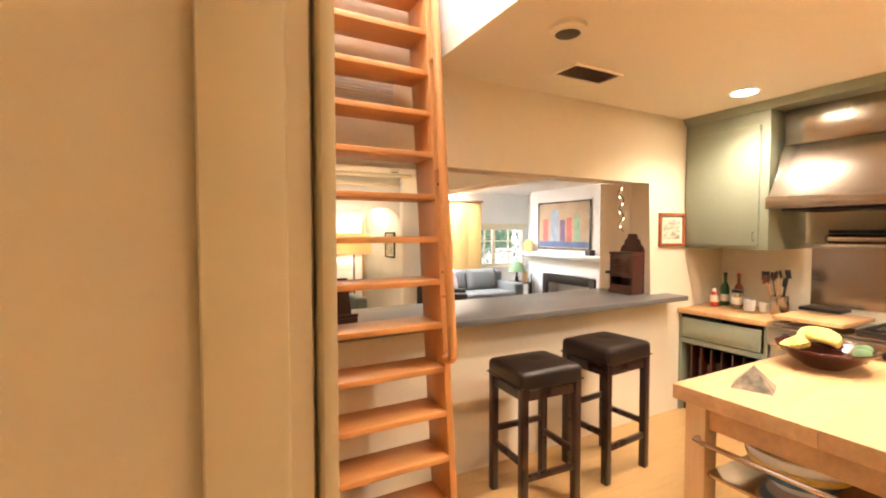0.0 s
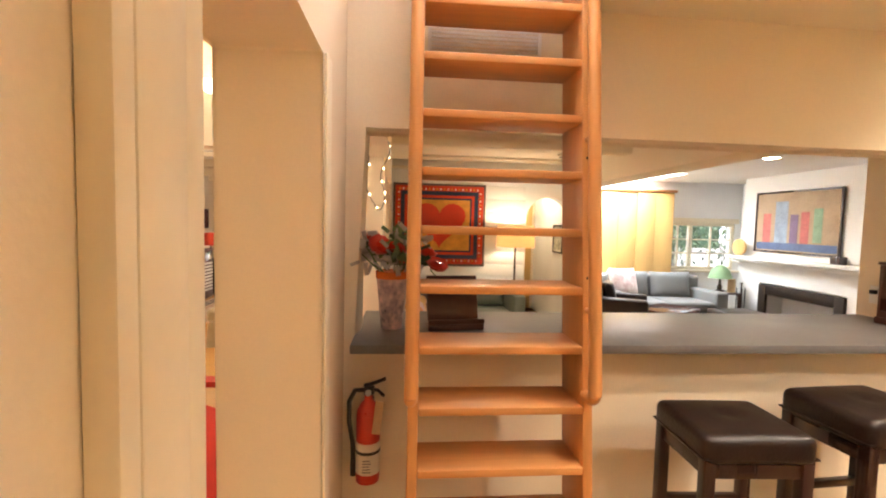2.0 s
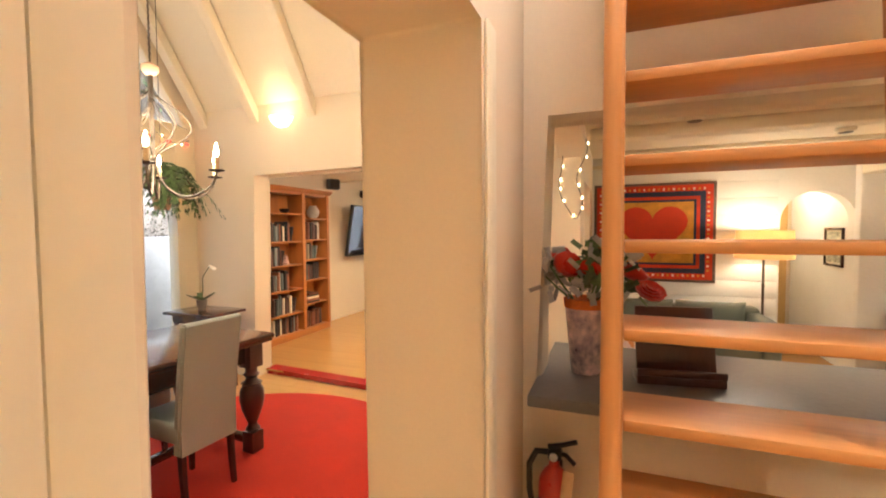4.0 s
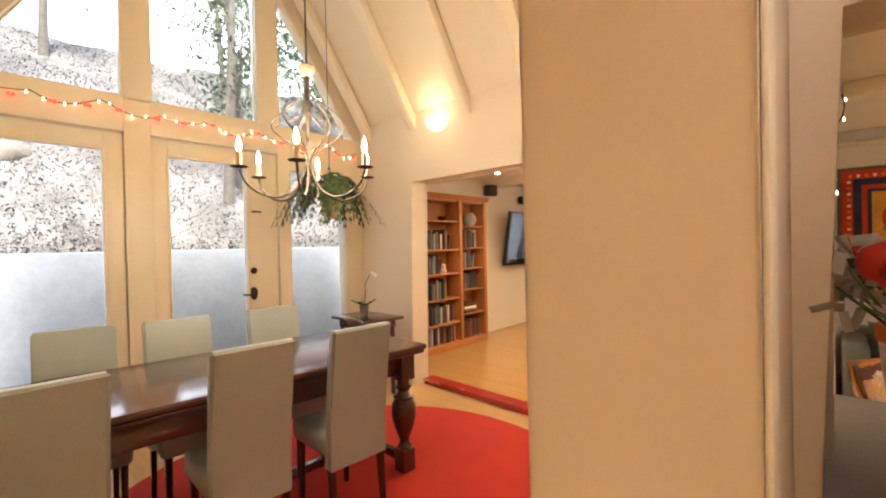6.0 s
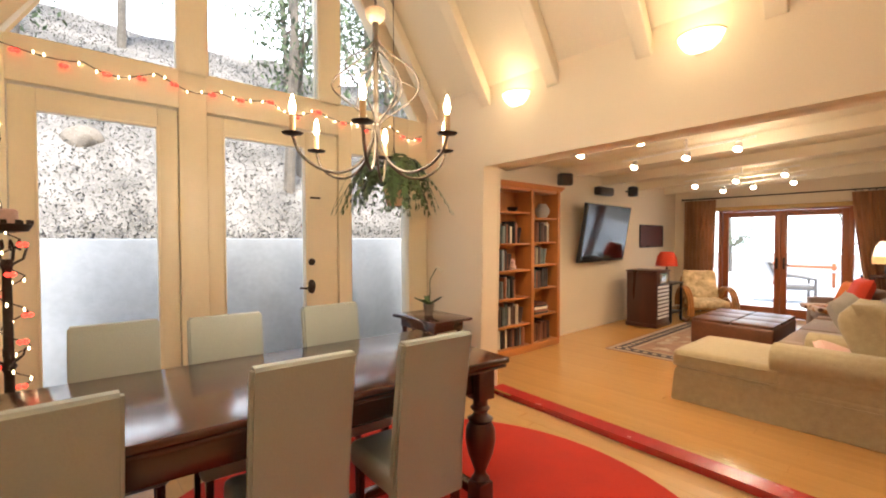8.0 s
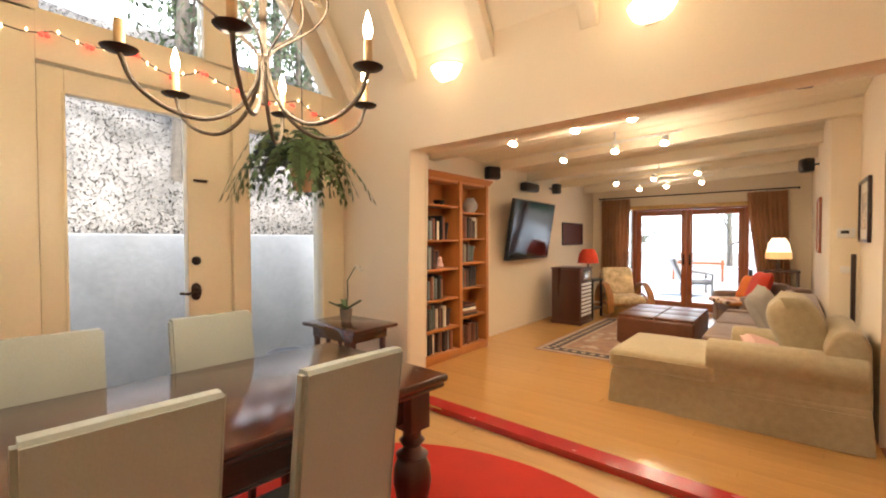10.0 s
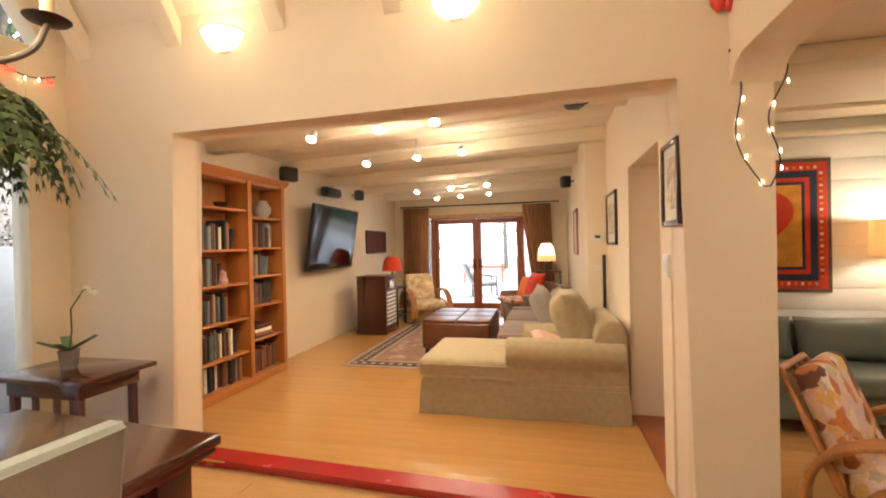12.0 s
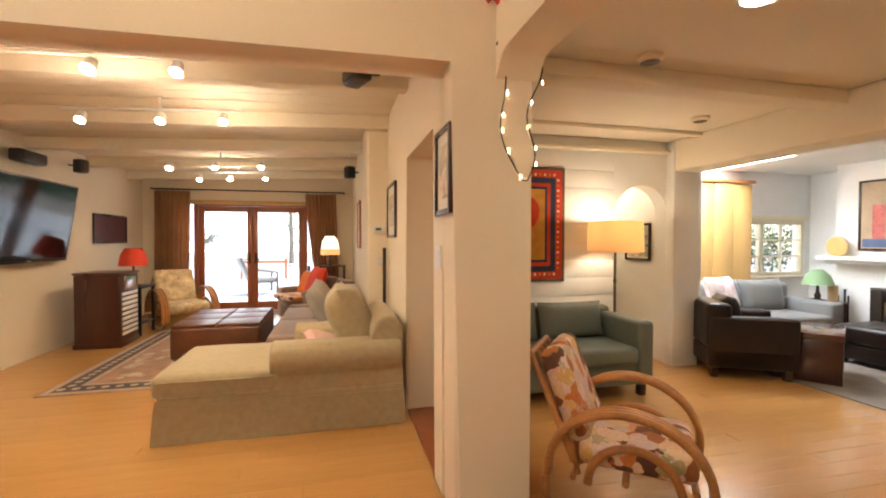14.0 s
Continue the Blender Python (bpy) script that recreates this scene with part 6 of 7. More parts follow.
# sitting part with the fireplace
structure("chimney_breast", boxes((5.88, 5.3, 0, 6.4, 5.85, 2.25), (5.88, 7.12, 0, 6.4, 7.5, 2.25), (5.88, 5.85, 0.74, 6.4, 7.12, 2.25), (6.25, 5.85, 0, 6.4, 7.12, 0.74)), "white", "white-painted brick chimney breast")
fp = thing("fireplace_insert", pose(5.9, 6.48, 0), "black metal fireplace surround", "fireplace")
part("surround", boxes((-0.06, -0.62, 0, -0.01, -0.5, 0.72), (-0.06, 0.5, 0, -0.01, 0.62, 0.72), (-0.06, -0.5, 0.58, -0.01, 0.5, 0.72), bevel=0.01), "iron", fp)
part("firebox", boxes((0.0, -0.6, 0.0, 0.33, 0.6, 0.04)), "iron", fp)
part("grate", boxes(*[(0.02, -0.4 + 0.1 * k, 0.1, 0.25, -0.385 + 0.1 * k, 0.13) for k in range(9)]), "iron", fp)
mt = thing("mantel_shelf", pose(5.88, 6.4, 1.06), "white-painted mantel shelf over the fireplace", "shelf")
part("board", boxes((-0.22, -1.15, 0, 0, 1.18, 0.045), bevel=0.006), "white", mt)
part("moulding", boxes((-0.16, -1.1, -0.05, 0, 1.13, -0.001), bevel=0.015), "white", mt)
coral = mat("coral_paint", (0.50, 0.14, 0.12), 0.7, 0.35, 6, 40, 0.05)
art = framed("painting", pose(5.872, 6.6, 1.60, 0, 0, -90), 1.28, 0.84, "large abstract painting of coloured upright shapes", mat("tan_canvas", (0.46, 0.34, 0.22), 0.8, 0.2, 4, 60, 0.1), "dark", 0.0,
             bars=((-0.60, -0.38, 0.60, -0.28, mat("blue_paint", (0.10, 0.14, 0.25), 0.7, 0.3, 6, 40, 0.05)), (-0.50, -0.28, -0.37, 0.12, coral), (-0.30, -0.28, -0.10, 0.28, mat("grey_blue_paint", (0.30, 0.36, 0.45), 0.7, 0.3, 6, 40, 0.05)),
                   (-0.06, -0.28, 0.06, 0.10, mat("violet_paint", (0.18, 0.12, 0.2), 0.7, 0.3, 6, 40, 0.05)), (0.10, -0.28, 0.22, 0.13, coral), (0.28, -0.26, 0.40, 0.17, mat("green_paint", (0.26, 0.40, 0.26), 0.7, 0.3, 6, 40, 0.05))))
solid("mantel_clock", moved(lathe([(0.12, 0), (0.125, 0.01), (0.125, 0.04), (0.1, 0.05)], 28), pose(0, 0, 0.12, 0, -90, 0)), "panel", "round amber-wood clock on the mantel shelf", "clock", pose(5.78, 7.4, 1.105))
solid("mantel_box", boxes((-0.05, -0.06, 0, 0.05, 0.06, 0.09), bevel=0.006), "dark", "small dark box on the mantel shelf", "box", pose(5.78, 5.9, 1.105))

def sitting_window():
    w = thing("window_5", pose(0, 0, 0), "white-framed casement window with small panes", "window", "", "structure")
    part("window_frame", boxes((5.08, 8.21, 0.80, 5.13, 8.28, 1.58), (6.25, 8.21, 0.80, 6.3, 8.28, 1.58), (5.13, 8.21, 1.53, 6.25, 8.28, 1.58), (5.13, 8.21, 0.80, 6.25, 8.28, 0.85), (5.50, 8.21, 0.85, 5.56, 8.28, 1.53), bevel=0.005), "trim", w)
    for x in (5.315, 5.9):
        part("muntin", boxes((x - 0.012, 8.225, 0.85, x + 0.012, 8.26, 1.53)), "trim", w)
    for z in (1.075, 1.305):
        part("muntin", boxes((5.13, 8.228, z - 0.012, 6.25, 8.257, z + 0.012)), "trim", w)
    part("window_sill", boxes((5.02, 8.12, 0.765, 6.36, 8.199, 0.798), bevel=0.006), "trim", w)
    part("casing", boxes((5.0, 8.18, 1.581, 6.36, 8.199, 1.66), bevel=0.005), "trim", w)
    g = part("pane", boxes((5.13, 8.24, 0.85, 6.25, 8.246, 1.53)), "glass", w, smooth=0)
    g.visible_shadow = False
sitting_window()
fp_ = thing("folding_panels", pose(0, 0, 0), "tall pale oak panelled cupboard doors", "cupboard")
for k in range(5):
    part("panel", boxes((3.50 + 0.31 * k, 7.93 + (0.0 if k % 2 else 0.012), 0.02, 3.805 + 0.31 * k, 8.0, 2.04), bevel=0.006), "panel", fp_)
part("carcass", boxes((3.49, 8.001, 0.0, 5.06, 8.199, 2.05)), "panel", fp_)
part("top_rail", boxes((3.48, 7.91, 2.051, 5.07, 8.199, 2.09), bevel=0.006), "oaky", fp_)
soft_sofa("sofa", pose(4.5, 7.47, 0), 1.75, 0.85, 0.44, 0.80, "grey_sofa", "slate grey sofa with rounded arms", 2, "dark", 0.58, 0.2)
solid("throw_pillow", pillow(0.45, 0.42, 0.17, 12), mat("pink_floral_cloth", (0.75, 0.36, 0.36), 0.85, 0.4, 9, 90, 0.15, col2=(0.85, 0.75, 0.7)), "pink floral pillow on the grey sofa", "pillow", pose(3.95, 7.35, 0.68, 72, 0, 12))
soft_sofa("club_chair", pose(3.58, 6.80, 0, 0, 0, 62), 0.72, 0.76, 0.42, 0.74, "leather", "dark brown leather club chair", 1, "dark", 0.58, 0.16, "armchair")
tr = thing("trunk", pose(4.14, 6.52, 0, 0, 0, 33), "old dark red wooden trunk with iron handles", "trunk")
part("body", boxes((-0.33, -0.24, 0.0, 0.33, 0.24, 0.40), bevel=0.008), "mahogz", tr)
part("lid", boxes((-0.34, -0.25, 0.401, 0.34, 0.25, 0.46), bevel=0.01), "mahog", tr)
part("handle", tube([(0.335, -0.06, 0.3), (0.355, -0.05, 0.27), (0.355, 0.05, 0.27), (0.335, 0.06, 0.3)], 0.007, 6), "iron", tr)
lo_ = thing("leather_ottoman", pose(5.15, 6.55, 0), "dark brown leather footstool", "footstool")
part("cushion", boxes((-0.3, -0.27, 0.22, 0.3, 0.27, 0.42), bevel=0.05, seg=4), "leather", lo_)
part("base", boxes((-0.27, -0.24, 0.06, 0.27, 0.24, 0.219), bevel=0.02), "leather", lo_)
for x in (-0.22, 0.22):
    for y in (-0.2, 0.2):
        part("foot", boxes((x - 0.025, y - 0.025, 0, x + 0.025, y + 0.025, 0.059)), "dark", lo_)
solid("area_rug", boxes((-0.98, -1.3, 0, 0.98, 1.3, 0.012), bevel=0.004), mat("grey_brown_shag", (0.20, 0.17, 0.14), 0.95, 0.3, 5, 120, 0.6), "plain grey-brown rug before the fireplace", "rug", pose(4.72, 6.05, -0.002))
small_table((5.52, 7.45, 0), 0.42, 0.55, "small dark end table beside the sofa", "mahogz")
table_lamp("table_lamp", (5.52, 7.45, 0.55), 0.22, 0.17, 0.05, 0.17, mat("sage_green_shade", (0.22, 0.34, 0.18), 0.7, 0.15, 5, 60, 0.05), "iron", "table lamp with a green cloth shade")
solid("pillar_candle", lathe([(0.05, 0), (0.052, 0.01), (0.05, 0.2), (0.02, 0.2)], 16), "wax", "thick cream candle on an end table", "candle", pose(5.64, 7.36, 0.55))
tl = thing("fire_tools", pose(5.75, 7.3, 0), "black iron fire tool set by the hearth", "fire tools")
part("stand", lathe([(0.09, 0), (0.09, 0.015), (0.012, 0.03), (0.01, 0.68), (0.02, 0.7)], 14), "iron", tl)
for a in (0, 2.1, 4.2):
    part("tool", tube([(0.06 * math.cos(a), 0.06 * math.sin(a), 0.03), (0.06 * math.cos(a), 0.06 * math.sin(a), 0.62)], 0.007, 6), "iron", tl)
for x, y in ((1.36, 5.37), (2.6, 6.3)):
    d = thing("smoke_detector", pose(x, y, 2.319), "round cream ceiling smoke detector", "detector", "ceiling detectors")
    part("body", lathe([(0.07, 0), (0.068, -0.02), (0.05, -0.035), (0.01, -0.037)], 22), "ceiling", d)
    part("vent_ring", lathe([(0.052, -0.036), (0.045, -0.040), (0.02, -0.0405)], 22), "chand", d)
# of the kitchen cans only the first is visible, the other four are added
for x, y, z in ((1.39, 4.74, 2.319), (4.6, 5.6, 2.249), (3.75, 2.59, CEIL_K), (1.95, 1.35, CEIL_K), (3.2, 1.2, CEIL_K), (3.2, -0.3, CEIL_K), (1.4, -0.6, CEIL_K)):
    c = thing("can_downlight", pose(x, y, z), "round recessed ceiling light, lit", "lamp", "recessed ceiling lights")
    part("trim_ring", lathe([(0.095, 0), (0.095, -0.006), (0.08, -0.008), (0.075, -0.001)], 28), "white_p", c)
    part("lens", lathe([(0.074, -0.001), (0.06, -0.003), (0.01, -0.004)], 24), "can", c, "lit lens")
structure("backdrop_garden", boxes((0, 40, -3, 30, 40.5, 12)), mat("far_hedge", (0.06, 0.10, 0.05), 0.9, 0.6, 1.5, 8, 0.3), "dark green hedge far beyond the window", "hedge")
for k, (x, y) in enumerate(((6.3, 11.0), (7.6, 12.0), (8.6, 10.8))):
    tree(x, y, -0.25, 3.2, 0.07, 60 + k)

# ---- kitchen things ----
bar = thing("bar_counter", pose(0, 0, 0), "long dark grey slate bar top", "counter")
part("slab", boxes((0.552, 3.06, 0.918, 3.90, 3.78, 0.958), bevel=0.006), "slate", bar)


def ladder():
    l = thing("ladder", pose(0, -0.085, KZ), "tall leaning fir loft ladder with deep treads and handrails", "ladder")
    lean = Matrix.Identity(4)
    lean[1][2] = 0.11
    for x0, x1, s in ((0.797, 0.835, -1), (1.452, 1.490, 1)):
        st = part("stile", moved(boxes((x0, 2.775, 0, x1, 3.0, 3.25), bevel=0.005), lean), "fir", l)
        xm = (x0 + x1) / 2 - 0.004
        rail = [(xm, 2.785, 0.93), (xm + s * 0.006, 2.74, 0.935), (xm + s * 0.006, 2.716, 0.965), (xm + s * 0.006, 2.712, 1.05), (xm + s * 0.006, 2.712, 2.0), (xm + s * 0.006, 2.712, 3.25)]
        part("handrail", moved(tube(curve_through(rail, 3), 0.024, 12), lean), "fir", st, "round fir handrail")
        for z in (1.25, 1.9, 2.5):
            part("spacer", moved(tube([(xm + s * 0.008, 2.72, z), (xm, 2.774, z)], 0.011, 8), lean), "fir", st)
        for z in (1.37, 1.83):
            part("screw", moved(lathe([(0.006, 0), (0.006, 0.001)], 8), pose((x0 + x1) / 2, 2.7745 + 0.11 * z, z, 90, 0, 0)), "iron", st)
    for k in range(1, 15):
        z = 0.01 + 0.2207 * k
        part("tread", boxes((0.836, 2.77 + 0.11 * z, z - 0.03, 1.451, 2.985 + 0.11 * z, z), bevel=0.005), "firx", l)
ladder()
gr = thing("wall_vent", pose(1.12, 3.259, 2.32), "white slatted wall air grille", "vent")
part("frame", boxes((-0.26, -0.012, -0.10, 0.26, 0.0, -0.085), (-0.26, -0.012, 0.085, 0.26, 0, 0.10), (-0.26, -0.012, -0.085, -0.245, 0, 0.085), (0.245, -0.012, -0.085, 0.26, 0, 0.085)), "white_p", gr)
for k in range(9):
    part("slat", boxes((-0.245, -0.01, -0.08 + 0.018 * k, 0.245, -0.001, -0.070 + 0.018 * k)), "white_p", gr)


def bar_stool(m):
    s = thing("bar_stool", m, "dark wooden bar stool with a tufted brown leather seat", "stool", "bar stools")
    bm = boxes((-0.205, -0.175, 0.67, 0.205, 0.175, 0.775), bevel=0.03, seg=4)
    bmesh.ops.subdivide_edges(bm, edges=[e for e in bm.edges if e.calc_length() > 0.2], cuts=8, use_grid_fill=True)
    for v in bm.verts:
        if v.co.z > 0.74:
            r = math.hypot(v.co.x, v.co.y)
            v.co.z += 0.012 * max(0, 1 - (v.co.x / 0.2) ** 2) * max(0, 1 - (v.co.y / 0.17) ** 2) - 0.02 * math.exp(-(r / 0.03) ** 2)
    seat = part("seat", bm, "leather", s)
    part("button", lathe([(0.012, 0.764), (0.012, 0.77), (0.004, 0.774)], 12), "leather", seat)
    part("welt", tube([(-0.206, -0.17, 0.695), (0.206, -0.17, 0.695), (0.206, 0.17, 0.695), (-0.206, 0.17, 0.695), (-0.206, -0.17, 0.695)], 0.004, 5), "leather", seat)
    part("seat_frame", boxes((-0.185, -0.155, 0.615, 0.185, 0.155, 0.669), bevel=0.006), "dark", s)
    for x in (-0.17, 0.17):
        for y in (-0.14, 0.14):
            part("leg", moved(boxes((-0.021, -0.021, 0, 0.021, 0.021, 0.70), bevel=0.004), pose(x * 1.04, y * 1.04, 0)), "dark", s)
    for z, y in ((0.20, -0.145), (0.36, 0.145)):
        part("stretcher", boxes((-0.16, y - 0.013, z - 0.016, 0.16, y + 0.013, z + 0.016), bevel=0.003), "dark", s)
    for x in (-0.175, 0.175):
        for z in (0.28,):
            part("stretcher", boxes((x - 0.013, -0.13, z - 0.016, x + 0.013, 0.13, z + 0.016), bevel=0.003), "dark", s)
    return s
st1 = bar_stool(pose(2.10, 2.86, KZ, 0, 0, -3) @ Matrix.Scale(1.05, 4))
copy_thing(st1, pose(2.75, 2.90, KZ, 0, 0, 4) @ Matrix.Scale(1.05, 4))


def island():
    i = thing("kitchen_cart", pose(0, 0, KZ), "maple butcher-block kitchen cart on square legs", "kitchen island")
    x0, x1, y0, y1, H = 2.20, 3.42, 0.65, 2.045, 0.91
    for k in range(8):
        ya = y0 + (y1 - y0) * k / 8
        part("block", boxes((x0, ya + 0.0003, H - 0.065, x1, ya + (y1 - y0) / 8 - 0.0003, H), bevel=0.001), "butcher", i)
    for x in (x0 + 0.08, x1 - 0.08):
        for y in (y0 + 0.08, y1 - 0.08):
            part("leg", boxes((x - 0.045, y - 0.045, 0, x + 0.045, y + 0.045, H - 0.066), bevel=0.008), "butcherz", i)
    for x in (x0 + 0.07, x1 - 0.07):
        part("apron", boxes((x - 0.012, y0 + 0.126, H - 0.17, x + 0.012, y1 - 0.126, H - 0.066), bevel=0.003), "butcher", i)
    for y in (y0 + 0.07, y1 - 0.07):
        part("apron", boxes((x0 + 0.126, y - 0.012, H - 0.17, x1 - 0.126, y + 0.012, H - 0.066), bevel=0.003), "butcher", i)
    for z in (0.26, 0.56):
        part("shelf", boxes((x0 + 0.05, y0 + 0.05, z - 0.02, x1 - 0.05, y1 - 0.05, z), bevel=0.004) if z < 0.3 else boxes((x0 + 0.05, y0 + 0.127, z - 0.02, x1 - 0.05, y1 - 0.127, z), bevel=0.004), "steel", i)
    part("towel_bar", tube([(x0 + 0.035, y1 - 0.1, 0.70), (x0 + 0.005, y1 - 0.1, 0.70), (x0 - 0.005, y1 - 0.13, 0.70), (x0 - 0.005, y0 + 0.13, 0.70), (x0 + 0.035, y0 + 0.1, 0.70)], 0.011, 8), "steel", i)
    part("towel_bar", tube([(x0 + 0.035, y1 - 0.1, 0.36), (x0 - 0.005, y1 - 0.13, 0.36), (x0 - 0.005, y0 + 0.13, 0.36), (x0 + 0.035, y0 + 0.1, 0.36)], 0.008, 8), "steel", i)
island()
KT = KZ + 0.91
fb = thing("fruit_bowl", pose(3.08, 1.84, KT), "brown wooden bowl heaped with bananas", "bowl")
part("bowl", lathe([(0.08, 0), (0.085, 0.005), (0.15, 0.05), (0.205, 0.10), (0.20, 0.105), (0.14, 0.06), (0.06, 0.02)], 32), "mahog", fb, "brown turned wooden bowl")
yel = mat("ripe_banana_skin", (0.72, 0.50, 0.12), 0.6, 0.25, 9, 40, 0.05)
for k in range(6):
    a = -0.5 + 0.2 * k
    pts = [(0.02 * k - 0.05 + 0.14 * math.cos(q), -0.02 + 0.14 * math.sin(q) * 0.9, 0.088 + 0.007 * k + 0.03 * math.sin(q * 1.4)) for q in [0.4 + 2.2 * j / 9 for j in range(10)]]
    bm = tube(pts, 0.02, 8, r1=0.014)
    tagged(solid("banana", bm, yel, "ripe yellow banana lying in a wooden bowl", "fruit", pose(3.08, 1.84, KT, 0, 0, -40 + 9 * k), "bananas in the bowl", smooth=60))
for x, y in ((0.09, -0.08), (-0.02, -0.11)):
    solid("avocado", lathe([(0.005, 0), (0.03, 0.012), (0.036, 0.04), (0.022, 0.07), (0.006, 0.08)], 14), "fern", "dark green avocado in a wooden bowl", "fruit", pose(3.08 + x, 1.84 + y, KT + 0.065, 60, 0, 30))
bm = bmesh.new()
v = [bm.verts.new(c) for c in ((-0.075, -0.075, 0), (0.075, -0.075, 0), (0.075, 0.075, 0), (-0.075, 0.075, 0), (0, 0, 0.095))]
for f in ((3, 2, 1, 0), (0, 1, 4), (1, 2, 4), (2, 3, 4), (3, 0, 4)):
    bm.faces.new([v[k] for k in f])
solid("pyramid_ornament", bm, mat("mottled_green_stone", (0.09, 0.10, 0.06), 0.5, 0.6, 14, 40, 0.0, col2=(0.26, 0.20, 0.14)), "polished mottled green stone pyramid on the cart", "ornament", pose(2.46, 1.85, KT, 0, 0, 20), smooth=0)
mb = thing("mixing_bowls", pose(2.46, 1.68, KZ + 0.56), "large ceramic bowl with yellow and blue bands", "bowl")
part("bowl", lathe([(0.08, 0), (0.09, 0.01), (0.16, 0.09), (0.19, 0.16), (0.183, 0.163), (0.15, 0.09), (0.06, 0.02)], 32), "white_p", mb)
part("band", lathe([(0.162, 0.085), (0.179, 0.115), (0.178, 0.12), (0.17, 0.1)], 32), yel, mb, "yellow band")
part("band", lathe([(0.125, 0.04), (0.158, 0.083), (0.156, 0.085), (0.12, 0.042)], 32), mat("blue_glaze", (0.10, 0.20, 0.28), 0.2, 0.3, 8, 40, 0.0), mb, "blue band")
solid("serving_bowl", lathe([(0.07, 0), (0.15, 0.06), (0.2, 0.11), (0.195, 0.115), (0.13, 0.06)], 28), "mahog", "dark wooden serving bowl on the cart shelf", "bowl", pose(2.65, 1.25, KZ + 0.56))


def kitchen_units():
    u = thing("upper_cabinet", pose(0, 0, 0), "sage green painted wall cabinet with a flat door", "cabinet")
    part("body", boxes((4.135, 2.60, 1.348, 4.719, 3.258, 2.41), bevel=0.003), "sage", u)
    d = part("door", boxes((4.108, 2.66, 1.375, 4.134, 3.235, 2.30), bevel=0.005), "sage", u)
    part("handle", tube([(4.108, 2.69, 1.42), (4.085, 2.69, 1.425), (4.085, 2.69, 1.475), (4.108, 2.69, 1.48)], 0.006, 6), "sage", d)
    part("cornice", slab([(4.719, 2.41), (4.12, 2.41), (4.10, 2.43), (4.085, 2.468), (4.719, 2.468)], "y", 0.9, 3.258), "sage", u)
    b = thing("base_cabinet", pose(0, 0, KZ), "sage green base cabinet with an open tray rack", "cabinet")
    part("side", boxes((4.08, 3.235, 0.0, 4.719, 3.258, 0.865)), "sage", b)
    part("side", boxes((4.08, 2.56, 0.0, 4.719, 2.583, 0.865)), "sage", b)
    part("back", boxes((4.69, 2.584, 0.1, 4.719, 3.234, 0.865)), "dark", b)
    part("floor", boxes((4.08, 2.584, 0.1, 4.69, 3.234, 0.12)), "sage", b)
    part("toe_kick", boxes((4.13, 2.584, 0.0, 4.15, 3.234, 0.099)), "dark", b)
    dr_ = part("drawer", boxes((4.062, 2.60, 0.66, 4.085, 3.22, 0.83), bevel=0.004), "sage", b)
    part("drawer_panel", boxes((4.056, 2.64, 0.695, 4.0615, 3.18, 0.80), bevel=0.003), "sage", dr_)
    part("rail", boxes((4.07, 2.584, 0.61, 4.10, 3.234, 0.65)), "sage", b)
    for k in range(7):
        part("divider", boxes((4.10, 2.64 + 0.085 * k, 0.121, 4.66, 2.65 + 0.085 * k, 0.58)), "mahogz", b)
    for k in range(6):
        solid("baking_tray", boxes((4.12 + 0.02 * (k % 3), 2.66 + 0.085 * k, KZ + 0.122, 4.6, 2.70 + 0.085 * k, KZ + 0.45 + 0.03 * (k % 2)), bevel=0.004), ("iron", "mahog", "slate")[k % 3],
              "tray standing in a cabinet rack", "tray", group="trays in the rack")
    c = thing("worktop", pose(0, 0, KZ), "maple butcher-block worktop beside the range", "counter")
    part("slab", boxes((4.045, 2.555, 0.867, 4.719, 3.258, 0.91), bevel=0.006), "butcher", c)
kitchen_units()


def range_hood():
    h = thing("range_hood", pose(0, 0, 0), "large brushed stainless range hood", "hood")
    bm = slab([(4.719, 1.66), (4.07, 1.66), (4.07, 1.745), (4.12, 1.80), (4.20, 1.93), (4.26, 2.10), (4.30, 2.14), (4.719, 2.14)], "y", 0.95, 2.58)
    part("canopy", bm, "steel", h, smooth=30)
    part("lip", boxes((4.058, 0.94, 1.655, 4.0695, 2.59, 1.742), bevel=0.004), "steel", h)
    part("flue", boxes((4.30, 0.95, 2.141, 4.719, 2.58, 2.409), bevel=0.004), "steel", h)
    part("filter", boxes((4.10, 1.0, 1.640, 4.66, 2.5, 1.6595)), "iron", h)
    r = thing("warming_shelf", pose(0, 0, 0), "stainless warming shelf on the range back", "shelf")
    part("shelf", boxes((4.42, 0.95, 1.36, 4.719, 2.52, 1.40), bevel=0.006), "steel", r)
    part("splashback", boxes((4.705, 0.95, 0.9, 4.7195, 2.55, 1.359)), "steel", r)
    part("vent_bar", boxes((4.44, 1.1, 1.401, 4.70, 2.38, 1.47), bevel=0.03, seg=3), "steel", r)
    part("grille", boxes((4.46, 1.12, 1.471, 4.68, 2.36, 1.50), bevel=0.01), "black", r)
range_hood()


